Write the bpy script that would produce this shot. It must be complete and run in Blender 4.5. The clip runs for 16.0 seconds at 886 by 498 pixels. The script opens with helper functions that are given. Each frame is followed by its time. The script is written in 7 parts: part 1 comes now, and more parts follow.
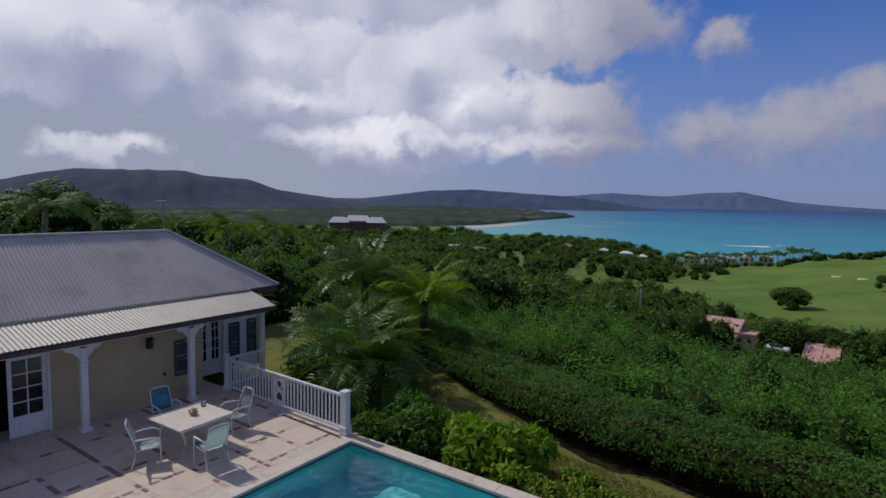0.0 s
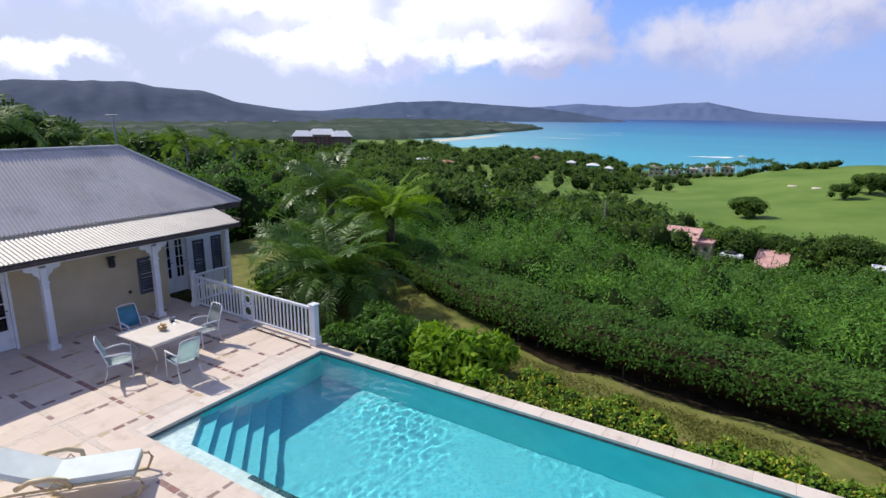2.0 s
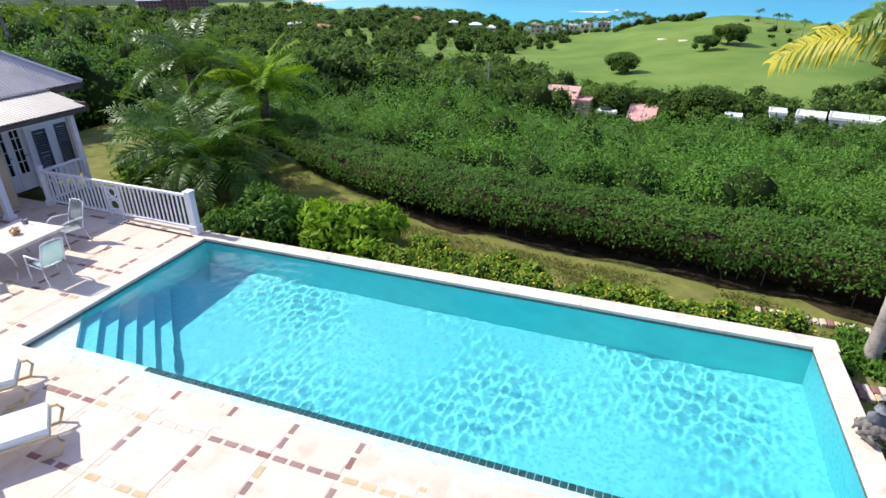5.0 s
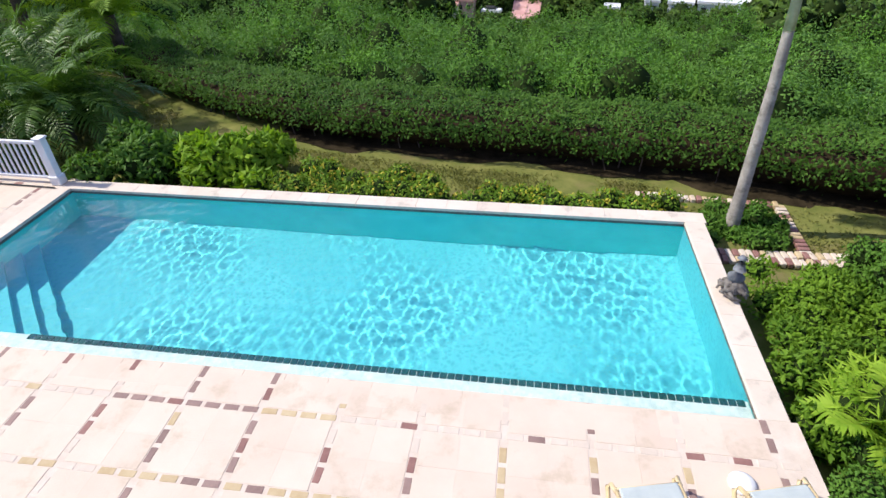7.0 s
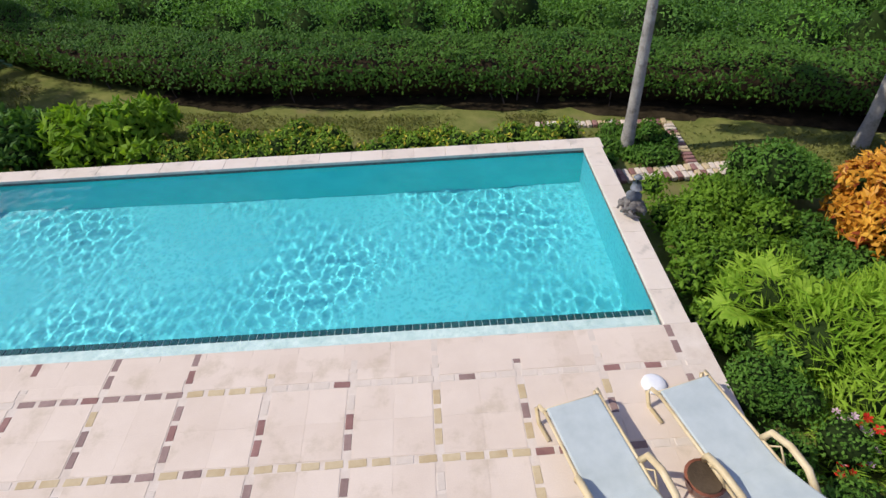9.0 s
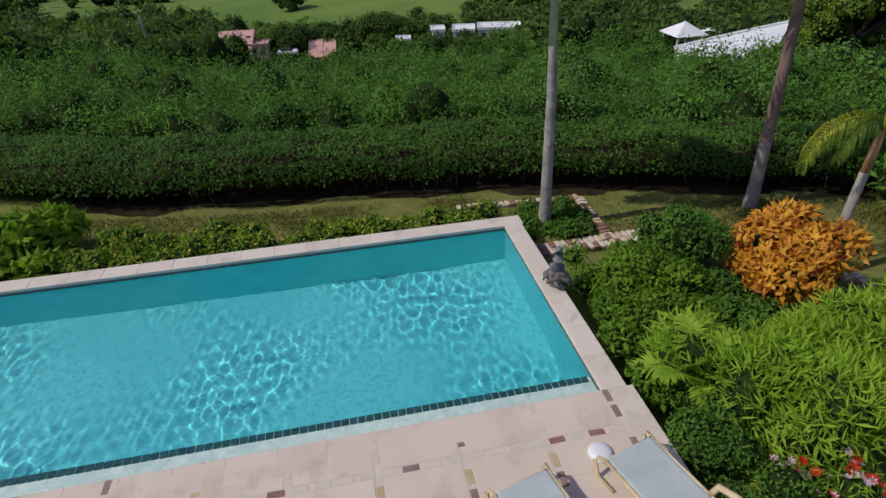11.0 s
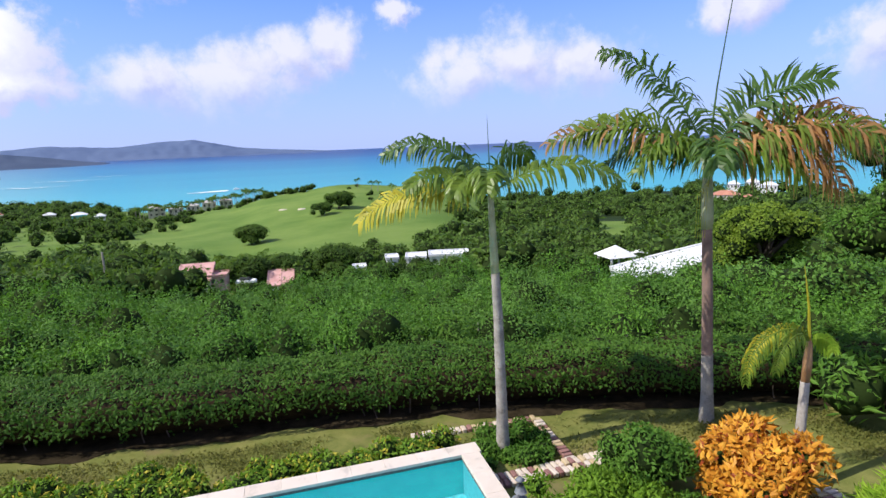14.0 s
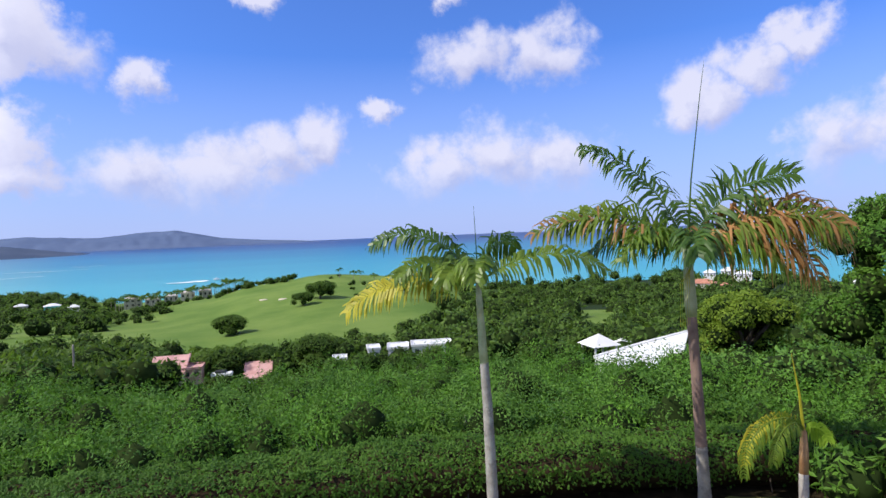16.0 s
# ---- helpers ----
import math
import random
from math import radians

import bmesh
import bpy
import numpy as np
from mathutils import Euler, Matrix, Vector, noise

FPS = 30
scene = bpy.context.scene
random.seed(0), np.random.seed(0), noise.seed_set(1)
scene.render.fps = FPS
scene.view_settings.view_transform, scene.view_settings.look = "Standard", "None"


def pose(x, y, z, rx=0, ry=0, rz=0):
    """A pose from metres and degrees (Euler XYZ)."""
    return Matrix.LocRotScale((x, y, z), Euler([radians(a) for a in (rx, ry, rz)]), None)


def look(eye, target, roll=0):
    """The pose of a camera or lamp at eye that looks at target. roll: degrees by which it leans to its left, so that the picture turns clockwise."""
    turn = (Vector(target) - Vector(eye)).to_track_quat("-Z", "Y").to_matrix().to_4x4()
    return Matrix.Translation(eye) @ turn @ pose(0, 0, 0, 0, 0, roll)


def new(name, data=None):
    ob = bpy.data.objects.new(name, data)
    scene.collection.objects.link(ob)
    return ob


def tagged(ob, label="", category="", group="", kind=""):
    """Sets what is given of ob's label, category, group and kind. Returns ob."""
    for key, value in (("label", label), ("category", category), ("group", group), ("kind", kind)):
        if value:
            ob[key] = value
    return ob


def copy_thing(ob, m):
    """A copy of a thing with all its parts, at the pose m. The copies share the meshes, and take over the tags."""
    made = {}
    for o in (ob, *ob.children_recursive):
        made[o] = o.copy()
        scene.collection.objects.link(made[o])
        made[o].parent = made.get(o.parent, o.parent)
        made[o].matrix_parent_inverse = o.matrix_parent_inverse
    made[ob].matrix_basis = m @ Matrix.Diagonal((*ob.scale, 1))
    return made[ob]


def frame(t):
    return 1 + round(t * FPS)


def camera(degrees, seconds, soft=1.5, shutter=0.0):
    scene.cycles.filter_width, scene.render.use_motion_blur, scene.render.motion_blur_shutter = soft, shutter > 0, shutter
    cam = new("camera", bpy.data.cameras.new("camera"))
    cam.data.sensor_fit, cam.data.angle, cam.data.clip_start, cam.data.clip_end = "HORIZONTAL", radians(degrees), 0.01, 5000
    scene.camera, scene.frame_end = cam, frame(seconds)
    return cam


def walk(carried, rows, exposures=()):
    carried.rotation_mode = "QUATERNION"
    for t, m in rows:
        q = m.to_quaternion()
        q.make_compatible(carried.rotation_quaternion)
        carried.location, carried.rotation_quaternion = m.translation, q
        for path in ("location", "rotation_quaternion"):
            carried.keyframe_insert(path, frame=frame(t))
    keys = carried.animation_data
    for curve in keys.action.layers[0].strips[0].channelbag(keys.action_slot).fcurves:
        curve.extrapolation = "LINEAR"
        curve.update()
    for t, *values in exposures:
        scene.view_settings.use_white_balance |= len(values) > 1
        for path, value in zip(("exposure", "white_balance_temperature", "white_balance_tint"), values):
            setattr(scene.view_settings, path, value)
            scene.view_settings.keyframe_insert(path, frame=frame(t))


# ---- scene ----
cam = camera(76.6, 16.0)

PATH = [
    (0, (9.292, -9.53, 5.819), (8.149, -7.898, 5.648), 1.0),
    (0.5, (9.338, -9.531, 5.818), (8.205, -7.902, 5.568), 0.9),
    (1, (9.378, -9.535, 5.817), (8.268, -7.904, 5.492), 0.8),
    (1.5, (9.406, -9.542, 5.815), (8.337, -7.899, 5.417), 0.8),
    (2, (9.427, -9.543, 5.811), (8.408, -7.888, 5.341), 0.7),
    (2.5, (9.447, -9.535, 5.807), (8.486, -7.868, 5.265), 0.7),
    (3, (9.455, -9.535, 5.803), (8.548, -7.862, 5.189), 0.5),
    (3.5, (9.464, -9.533, 5.803), (8.613, -7.858, 5.116), 0.4),
    (3.7, (9.474, -9.535, 5.802), (8.649, -7.859, 5.087), 0.3),
    (5.8, (9.699, -9.522, 5.81), (9.228, -7.855, 4.81), -0.7),
    (6, (9.716, -9.521, 5.81), (9.279, -7.86, 4.784), -0.9),
    (6.5, (9.746, -9.508, 5.811), (9.397, -7.868, 4.72), -1.2),
    (7, (9.784, -9.494, 5.815), (9.522, -7.882, 4.659), -1.7),
    (7.5, (9.812, -9.464, 5.831), (9.627, -7.893, 4.607), -2.0),
    (8, (9.831, -9.436, 5.848), (9.719, -7.91, 4.56), -2.3),
    (8.5, (9.849, -9.42, 5.864), (9.806, -7.92, 4.542), -2.7),
    (8.7, (9.854, -9.417, 5.864), (9.839, -7.917, 4.541), -2.8),
    (10.8, (9.868, -9.437, 5.766), (10.148, -7.804, 4.645), -2.0),
    (11, (9.87, -9.438, 5.766), (10.173, -7.779, 4.689), -2.1),
    (11.5, (9.88, -9.444, 5.777), (10.236, -7.729, 4.811), -2.0),
    (12, (9.897, -9.441, 5.792), (10.3, -7.677, 4.939), -2.2),
    (12.5, (9.926, -9.423, 5.808), (10.369, -7.617, 5.072), -2.2),
    (13, (9.95, -9.394, 5.827), (10.43, -7.553, 5.21), -2.3),
    (13.5, (9.98, -9.38, 5.84), (10.492, -7.511, 5.344), -2.3),
    (14, (10.004, -9.379, 5.849), (10.543, -7.488, 5.48), -2.3),
    (14.5, (9.996, -9.375, 5.853), (10.565, -7.474, 5.609), -2.3),
    (15, (9.967, -9.377, 5.853), (10.559, -7.471, 5.727), -2.6),
    (15.5, (9.925, -9.381, 5.852), (10.534, -7.477, 5.79), -2.5),
    (16, (9.876, -9.387, 5.852), (10.498, -7.487, 5.796), -2.3),
]
EXPOSURES = [(0, -1.0), (1.0, -0.62), (2.0, 0.04), (3.5, 0.60), (6.0, 0.50), (7.5, 0.30), (8.5, 0.05), (10.0, -0.33), (11.0, -0.67), (12.0, -0.49), (13.0, -0.06), (14.0, 0.32), (15.0, 0.42), (16, 0.16)]
walk(cam, [(t, look(eye, target, roll)) for t, eye, target, roll in PATH], EXPOSURES)

# ---- world, sun ----
SUN_AZ = -90.0      # degrees from +y towards +x
SUN_EL = 45.0


def heading(az, el):
    """Unit vector for a compass heading (0 is +y, 90 is +x) and a height in degrees."""
    a, e = radians(az), radians(el)
    return Vector((math.sin(a) * math.cos(e), math.cos(a) * math.cos(e), math.sin(e)))


class Nodes:
    """Short forms for building a node tree."""

    def __init__(self, tree):
        self.tree = tree
        tree.nodes.clear()

    def add(self, kind, ins=None):
        n = self.tree.nodes.new(kind)
        for k, v in (ins or {}).items():
            self.put(n, k, v)
        return n

    def put(self, n, key, v):
        if isinstance(v, bpy.types.NodeSocket):
            self.tree.links.new(v, n.inputs[key])
        else:
            n.inputs[key].default_value = v

    def math(self, op, a, b=0.0, clamp=False):
        n = self.add("ShaderNodeMath")
        n.operation, n.use_clamp = op, clamp
        self.put(n, 0, a), self.put(n, 1, b)
        return n.outputs[0]

    def vec(self, op, a, b=(0, 0, 0), out=0):
        n = self.add("ShaderNodeVectorMath")
        n.operation = op
        self.put(n, 0, a), self.put(n, 1, b)
        return n.outputs[out]

    def noise(self, vector, scale, detail=4.0, rough=0.55):
        n = self.add("ShaderNodeTexNoise", ins={"Vector": vector, "Scale": scale, "Detail": detail, "Roughness": rough})
        return n.outputs[0]

    def remap(self, v, a, b, c=0.0, d=1.0, smooth=False):
        n = self.add("ShaderNodeMapRange")
        n.interpolation_type, n.clamp = "SMOOTHSTEP" if smooth else "LINEAR", True
        for i, x in enumerate((v, a, b, c, d)):
            self.put(n, i, x)
        return n.outputs[0]

    def mix(self, f, a, b, blend="MIX"):
        n = self.add("ShaderNodeMix")
        n.data_type, n.blend_type = "RGBA", blend
        self.put(n, 0, f)
        self.put(n, 6, a if isinstance(a, bpy.types.NodeSocket) else (*a, 1))
        self.put(n, 7, b if isinstance(b, bpy.types.NodeSocket) else (*b, 1))
        return n.outputs[2]


# clouds as heading, height and half-widths in degrees: the bank over the hills, then the heaps over the sea
CLOUD_BANK = [(-68, 13, 13, 6.5), (-52, 14, 15, 7.5), (-38, 13, 15, 8), (-28, 16.5, 11, 6), (-46, 21, 28, 8), (-33, 9.5, 11, 5), (-23, 9, 7, 4), (-20, 17.5, 6, 5), (-50, 10, 12, 4.5), (-40, 6, 17, 3.4), (-24, 6, 10, 2.8)]
CUMULUS = [(-66, 3.6, 7, 2), (-9.5, 14.6, 3.2, 2.4), (-17, 16.5, 6, 4), (-19.3, 7.8, 2.8, 2.6), (-10.5, 5.6, 7, 3.6), (-3.5, 6.6, 6.5, 4.2), (2.0, 7.6, 5.5, 4.2), (6, 9.4, 4.6, 3.6), (13.2, 12.3, 3.2, 1.7),
           (18, 6.4, 6, 3.6), (24.5, 7.6, 6, 4.3), (30, 6.5, 6.5, 4.0), (21.5, 17.0, 6.2, 3.6), (28.8, 16.8, 5.4, 3.6), (43, 10.8, 4.4, 3.2), (46.8, 13.2, 4.2, 2.9), (50.5, 14.8, 3.8, 2.2), (53.5, 6.6, 4, 3.6),
           (58.5, 7.4, 6, 4.2), (1.2, 22.5, 3, 1.5), (20.5, 23.5, 4, 1.6)]


def build_world():
    world = bpy.data.worlds.new("sky")
    scene.world = world
    world.use_nodes = True
    N = Nodes(world.node_tree)
    sky = N.add("ShaderNodeTexSky")
    sky.sky_type, sky.sun_disc = "NISHITA", False
    sky.sun_elevation, sky.sun_rotation = radians(SUN_EL), radians(SUN_AZ)
    sky.air_density, sky.dust_density, sky.ozone_density = 1.0, 0.6, 2.5
    d = N.add("ShaderNodeTexCoord").outputs["Generated"]
    sep = N.add("ShaderNodeSeparateXYZ", ins={0: d})
    up = N.math("MAXIMUM", sep.outputs[2], 0.0)
    az = N.math("MULTIPLY", N.math("ARCTAN2", sep.outputs[0], sep.outputs[1]), 180 / math.pi)
    el = N.math("MULTIPLY", N.math("ARCSINE", sep.outputs[2]), 180 / math.pi)
    # ragged, heaped outlines
    swirl = N.add("ShaderNodeTexNoise", ins={"Vector": d, "Scale": 11.0, "Detail": 7.0, "Roughness": 0.58})
    puff = N.vec("MULTIPLY", N.vec("SUBTRACT", swirl.outputs["Color"], (0.5, 0.5, 0.5)), (11.0, 7.5, 0.0))
    spot = N.vec("ADD", N.add("ShaderNodeCombineXYZ", ins={0: az, 1: el, 2: 0.0}).outputs[0], puff)

    def heap(at, lobes):
        """How deep a heading lies inside the nearest lobe of a cloud: 1 at its heart, 0 at its rim."""
        least = None
        for a, e, wide, tall in lobes:
            n = N.add("ShaderNodeVectorMath")
            n.operation = "MULTIPLY_ADD"
            N.put(n, 0, at), N.put(n, 1, (1 / wide, 1 / tall, 0)), N.put(n, 2, (-a / wide, -e / tall, 0))
            far = N.vec("LENGTH", n.outputs[0], out=1)
            least = far if least is None else N.math("MINIMUM", least, far)
        return N.math("SUBTRACT", 1.0, least)

    fine = N.math("MULTIPLY", N.math("SUBTRACT", N.noise(d, 26.0, 6.0, 0.6), 0.5), 0.9)
    lit_side = N.vec("ADD", spot, (-0.9, 1.3, 0.0))

    def cloud_layer(lobes, soft):
        inner = N.math("ADD", heap(spot, lobes), fine)
        shade = N.remap(N.math("SUBTRACT", N.math("ADD", heap(lit_side, lobes), N.math("MULTIPLY", fine, 0.4)), inner), -0.30, 0.36)
        return N.remap(inner, 0.0, soft, 0.0, 1.0, True), shade

    mass, mass_shade = cloud_layer(CLOUD_BANK, 0.42)
    cumulus, cumulus_shade = cloud_layer(CUMULUS, 0.70)
    # broken cloud added out of view, higher up and all round, to whiten skylight
    unseen_cloud = N.noise(N.vec("MULTIPLY", d, (1.0, 1.0, 1.7)), 2.7, 8.0, 0.55)
    beyond = N.math("MAXIMUM", N.remap(up, 0.42, 0.58, 0.0, 1.0, True), N.remap(N.math("ABSOLUTE", N.math("ADD", az, 8.0)), 72.0, 90.0, 0.0, 1.0, True))
    high = N.math("MULTIPLY", N.math("MULTIPLY", N.remap(unseen_cloud, 0.42, 0.62, 0.10, 0.80, True), beyond), N.remap(up, 0.04, 0.12, 0.0, 1.0, True))
    west = N.remap(az, -34.0, -15.0, 1.0, 0.0, True)
    bright = N.mix(west, (0.72, 0.72, 0.88), (1.70, 1.70, 1.84))
    dim = N.mix(west, (0.46, 0.49, 0.74), (0.60, 0.65, 0.95))
    grey_bank = N.math("ADD", N.math("MULTIPLY", mass_shade, 0.75), N.remap(N.noise(d, 6.5, 5.0, 0.55), 0.40, 0.66, 0.0, 0.55), True)

    def lobe(az0, el0, inner, outer):
        dot = N.vec("DOT_PRODUCT", d, tuple(heading(az0, el0)), out=1)
        return N.remap(dot, math.cos(radians(outer)), math.cos(radians(inner)), 0.0, 1.0, True)

    hazy = N.math("ADD", N.remap(up, 0.02, 0.30, 0.88, 0.06), N.math("MULTIPLY", lobe(-66, 6, 6, 32), 0.42), True)
    blue = N.mix(1.0, sky.outputs[0], (0.050, 0.093, 0.182), "MULTIPLY")
    blue = N.mix(hazy, blue, N.mix(N.remap(az, -50.0, -12.0, 1.0, 0.0, True), (0.42, 0.51, 0.88), (0.60, 0.67, 0.90)))
    color = N.mix(high, blue, (0.60, 0.57, 0.59))
    color = N.mix(N.math("MULTIPLY", cumulus, N.remap(up, 0.03, 0.13, 0.25, 0.92, True)), color, N.mix(cumulus_shade, bright, dim))
    color = N.mix(N.math("MULTIPLY", mass, 0.96), color, N.mix(grey_bank, bright, dim))
    bg = N.add("ShaderNodeBackground", ins={"Color": color, "Strength": 1.0})
    out = N.add("ShaderNodeOutputWorld")
    N.tree.links.new(bg.outputs[0], out.inputs[0])


build_world()
sun = new("sun", bpy.data.lights.new("sun", "SUN"))
sun.data.energy, sun.data.angle, sun.data.color = 4.3, radians(0.55), (1.0, 0.94, 0.83)
sun.matrix_world = look(heading(SUN_AZ, SUN_EL) * 200, (0, 0, 0))

# ---- materials ----


def surface(name, dark, light, scale=3.0, fine=40.0, rough=0.7, bump=0.3, metal=0.0, spread=0.35, spec=0.5, stains=None,
            random_by="", sheen=0.0):
    """Base colour that wanders between two tones at two scales, with fine relief. stains: colour, scale, amount."""
    m = bpy.data.materials.new(name)
    m.use_nodes = True
    N = Nodes(m.node_tree)
    pos = N.add("ShaderNodeNewGeometry")
    p = pos.outputs["Position"]
    broad = N.noise(p, scale, 5.0, 0.6)
    grain = N.noise(p, fine, 3.0, 0.6)
    f = N.math("ADD", N.remap(broad, 0.3, 0.7), N.math("MULTIPLY", N.math("SUBTRACT", grain, 0.5), spread * 2), True)
    if random_by == "island":
        f = N.math("ADD", N.math("MULTIPLY", f, 0.5), N.math("MULTIPLY", pos.outputs["Random Per Island"], 0.5))
    elif random_by == "object":
        f = N.math("ADD", N.math("MULTIPLY", f, 0.6), N.math("MULTIPLY", N.add("ShaderNodeObjectInfo").outputs["Random"], 0.4))
    color = N.mix(f, dark, light)
    if stains:
        amount = N.math("MULTIPLY", N.remap(N.noise(p, stains[1], 6.0, 0.65), 0.52, 0.70, 0.0, 1.0, True), stains[2])
        color = N.mix(amount, color, stains[0])
    b = N.add("ShaderNodeBump", ins={"Strength": bump, "Distance": 0.01, "Height": grain})
    s = N.add("ShaderNodeBsdfPrincipled", ins={"Base Color": color, "Metallic": metal, "Normal": b.outputs[0],
              "Roughness": N.remap(grain, 0.2, 0.8, max(rough - 0.08, 0.02), min(rough + 0.08, 1.0)), "Specular IOR Level": spec})
    out = N.add("ShaderNodeOutputMaterial")
    N.tree.links.new(s.outputs[0], out.inputs[0])
    return m


def foliage(name, dark, light, patch=0.5, through_light=0.42, rough=0.6, accent=None, spec=0.18):
    """Leaves: each leaf its own tone, broad patches, some light through the blade. accent: colour, share of leaves."""
    m = bpy.data.materials.new(name)
    m.use_nodes = True
    N = Nodes(m.node_tree)
    g = N.add("ShaderNodeNewGeometry")
    each = g.outputs["Random Per Island"]
    broad = N.remap(N.noise(g.outputs["Position"], patch, 3.0, 0.6), 0.3, 0.7)
    f = N.math("ADD", N.math("MULTIPLY", each, 0.42), N.math("MULTIPLY", broad, 0.58))
    color = N.mix(f, dark, light)
    if accent:
        pick = N.remap(N.math("FRACT", N.math("MULTIPLY", each, 17.3)), 1.0 - accent[1], 1.0 - accent[1] + 0.02)
        color = N.mix(pick, color, accent[0])
    s = N.add("ShaderNodeBsdfPrincipled", ins={"Base Color": color, "Roughness": rough, "Specular IOR Level": spec})
    t = N.add("ShaderNodeBsdfTranslucent", ins={"Color": N.mix(1.0, color, (1.0, 1.0, 0.55), "MULTIPLY")})
    mix = N.add("ShaderNodeMixShader", ins={0: through_light, 1: s.outputs[0], 2: t.outputs[0]})
    out = N.add("ShaderNodeOutputMaterial")
    N.tree.links.new(mix.outputs[0], out.inputs[0])
    return m


def sea_material():
    m = bpy.data.materials.new("sea_water")
    m.use_nodes = True
    N = Nodes(m.node_tree)
    p = N.add("ShaderNodeNewGeometry").outputs["Position"]
    sep = N.add("ShaderNodeSeparateXYZ", ins={0: p})
    # sandy shallows in the bay, deeper water seawards and out towards the cape
    far = N.math("ADD", sep.outputs[1], N.math("MULTIPLY", sep.outputs[0], 0.35))
    far = N.math("ADD", far, N.math("MULTIPLY", N.math("SUBTRACT", N.noise(N.vec("MULTIPLY", p, (0.35, 1.0, 1.0)), 0.004, 5.0), 0.5), 900.0))
    c = N.mix(N.remap(far, 450, 1400), (0.055, 0.37, 0.43), (0.010, 0.22, 0.34))
    c = N.mix(N.remap(far, 1300, 2800), c, (0.005, 0.095, 0.25))
    c = N.mix(N.remap(far, 2200, 3600), c, (0.004, 0.036, 0.15))
    waves = N.noise(N.vec("MULTIPLY", p, (0.5, 1.0, 1.0)), 0.25, 6.0, 0.6)
    b = N.add("ShaderNodeBump", ins={"Strength": 0.35, "Distance": 0.6, "Height": waves})
    s = N.add("ShaderNodeBsdfPrincipled", ins={"Base Color": c, "Roughness": 0.35, "Normal": b.outputs[0], "Specular IOR Level": 0.18})
    out = N.add("ShaderNodeOutputMaterial")
    N.tree.links.new(s.outputs[0], out.inputs[0])
    return m


def terrain_material():
    m = bpy.data.materials.new("hillside")
    m.use_nodes = True
    N = Nodes(m.node_tree)
    p = N.add("ShaderNodeNewGeometry").outputs["Position"]
    mow = N.noise(p, 0.03, 6.0, 0.6)
    grain = N.noise(p, 1.3, 5.0, 0.65)
    c = N.mix(N.remap(mow, 0.35, 0.65), (0.085, 0.165, 0.026), (0.165, 0.245, 0.052))
    c = N.mix(N.remap(grain, 0.35, 0.75, 0.0, 0.4), c, (0.15, 0.19, 0.05))
    # leaf mould under the woods east of the fairway, but for one glade
    sep = N.add("ShaderNodeSeparateXYZ", ins={0: p})
    east = N.math("SUBTRACT", N.math("SUBTRACT", sep.outputs[0], 9.7), N.math("MULTIPLY", N.math("ADD", sep.outputs[1], 9.5), 0.40))
    glade = N.vec("DISTANCE", p, (132.5, 181.0, -30.0), out=1)
    woods = N.math("MULTIPLY", N.remap(east, -4.0, 18.0, 0.0, 1.0, True), N.remap(glade, 24.0, 30.0, 0.0, 1.0, True))
    c = N.mix(woods, c, (0.022, 0.04, 0.012))
    b = N.add("ShaderNodeBump", ins={"Strength": 0.4, "Distance": 0.3, "Height": grain})
    s = N.add("ShaderNodeBsdfPrincipled", ins={"Base Color": c, "Roughness": 0.9, "Normal": b.outputs[0], "Specular IOR Level": 0.1})
    out = N.add("ShaderNodeOutputMaterial")
    N.tree.links.new(s.outputs[0], out.inputs[0])
    return m


def water_material():
    m = bpy.data.materials.new("pool_water")
    m.use_nodes = True
    N = Nodes(m.node_tree)
    s = N.add("ShaderNodeBsdfPrincipled", ins={"Base Color": (0.84, 0.98, 0.985, 1), "Roughness": 0.0, "IOR": 1.33,
              "Transmission Weight": 1.0})
    out = N.add("ShaderNodeOutputMaterial")
    N.tree.links.new(s.outputs[0], out.inputs[0])
    return m


def glass_material():
    m = bpy.data.materials.new("window_glass")
    m.use_nodes = True
    N = Nodes(m.node_tree)
    s = N.add("ShaderNodeBsdfPrincipled", ins={"Base Color": (0.75, 0.8, 0.8, 1), "Roughness": 0.03, "IOR": 1.45,
              "Transmission Weight": 1.0})
    out = N.add("ShaderNodeOutputMaterial")
    N.tree.links.new(s.outputs[0], out.inputs[0])
    return m


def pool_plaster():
    """Turquoise plaster, with rippled light painted in as pale flecks a hand wide."""
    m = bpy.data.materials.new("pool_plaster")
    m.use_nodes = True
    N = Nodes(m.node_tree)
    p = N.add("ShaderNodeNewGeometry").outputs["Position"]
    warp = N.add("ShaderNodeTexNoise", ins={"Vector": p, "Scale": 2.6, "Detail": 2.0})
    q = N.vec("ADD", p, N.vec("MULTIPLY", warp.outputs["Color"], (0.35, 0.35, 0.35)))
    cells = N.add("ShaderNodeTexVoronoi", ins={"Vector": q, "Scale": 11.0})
    # pale network in the colour imitates light rippling over the floor
    ripple_fleck = N.remap(cells.outputs["Distance"], 0.15, 0.55)
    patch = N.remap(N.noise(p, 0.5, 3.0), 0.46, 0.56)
    f = N.math("MULTIPLY", ripple_fleck, N.math("ADD", 0.55, N.math("MULTIPLY", patch, 0.45)))
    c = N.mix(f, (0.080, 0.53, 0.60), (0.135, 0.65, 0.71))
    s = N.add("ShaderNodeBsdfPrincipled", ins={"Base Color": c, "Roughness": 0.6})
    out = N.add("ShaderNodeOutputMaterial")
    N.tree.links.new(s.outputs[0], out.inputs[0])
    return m


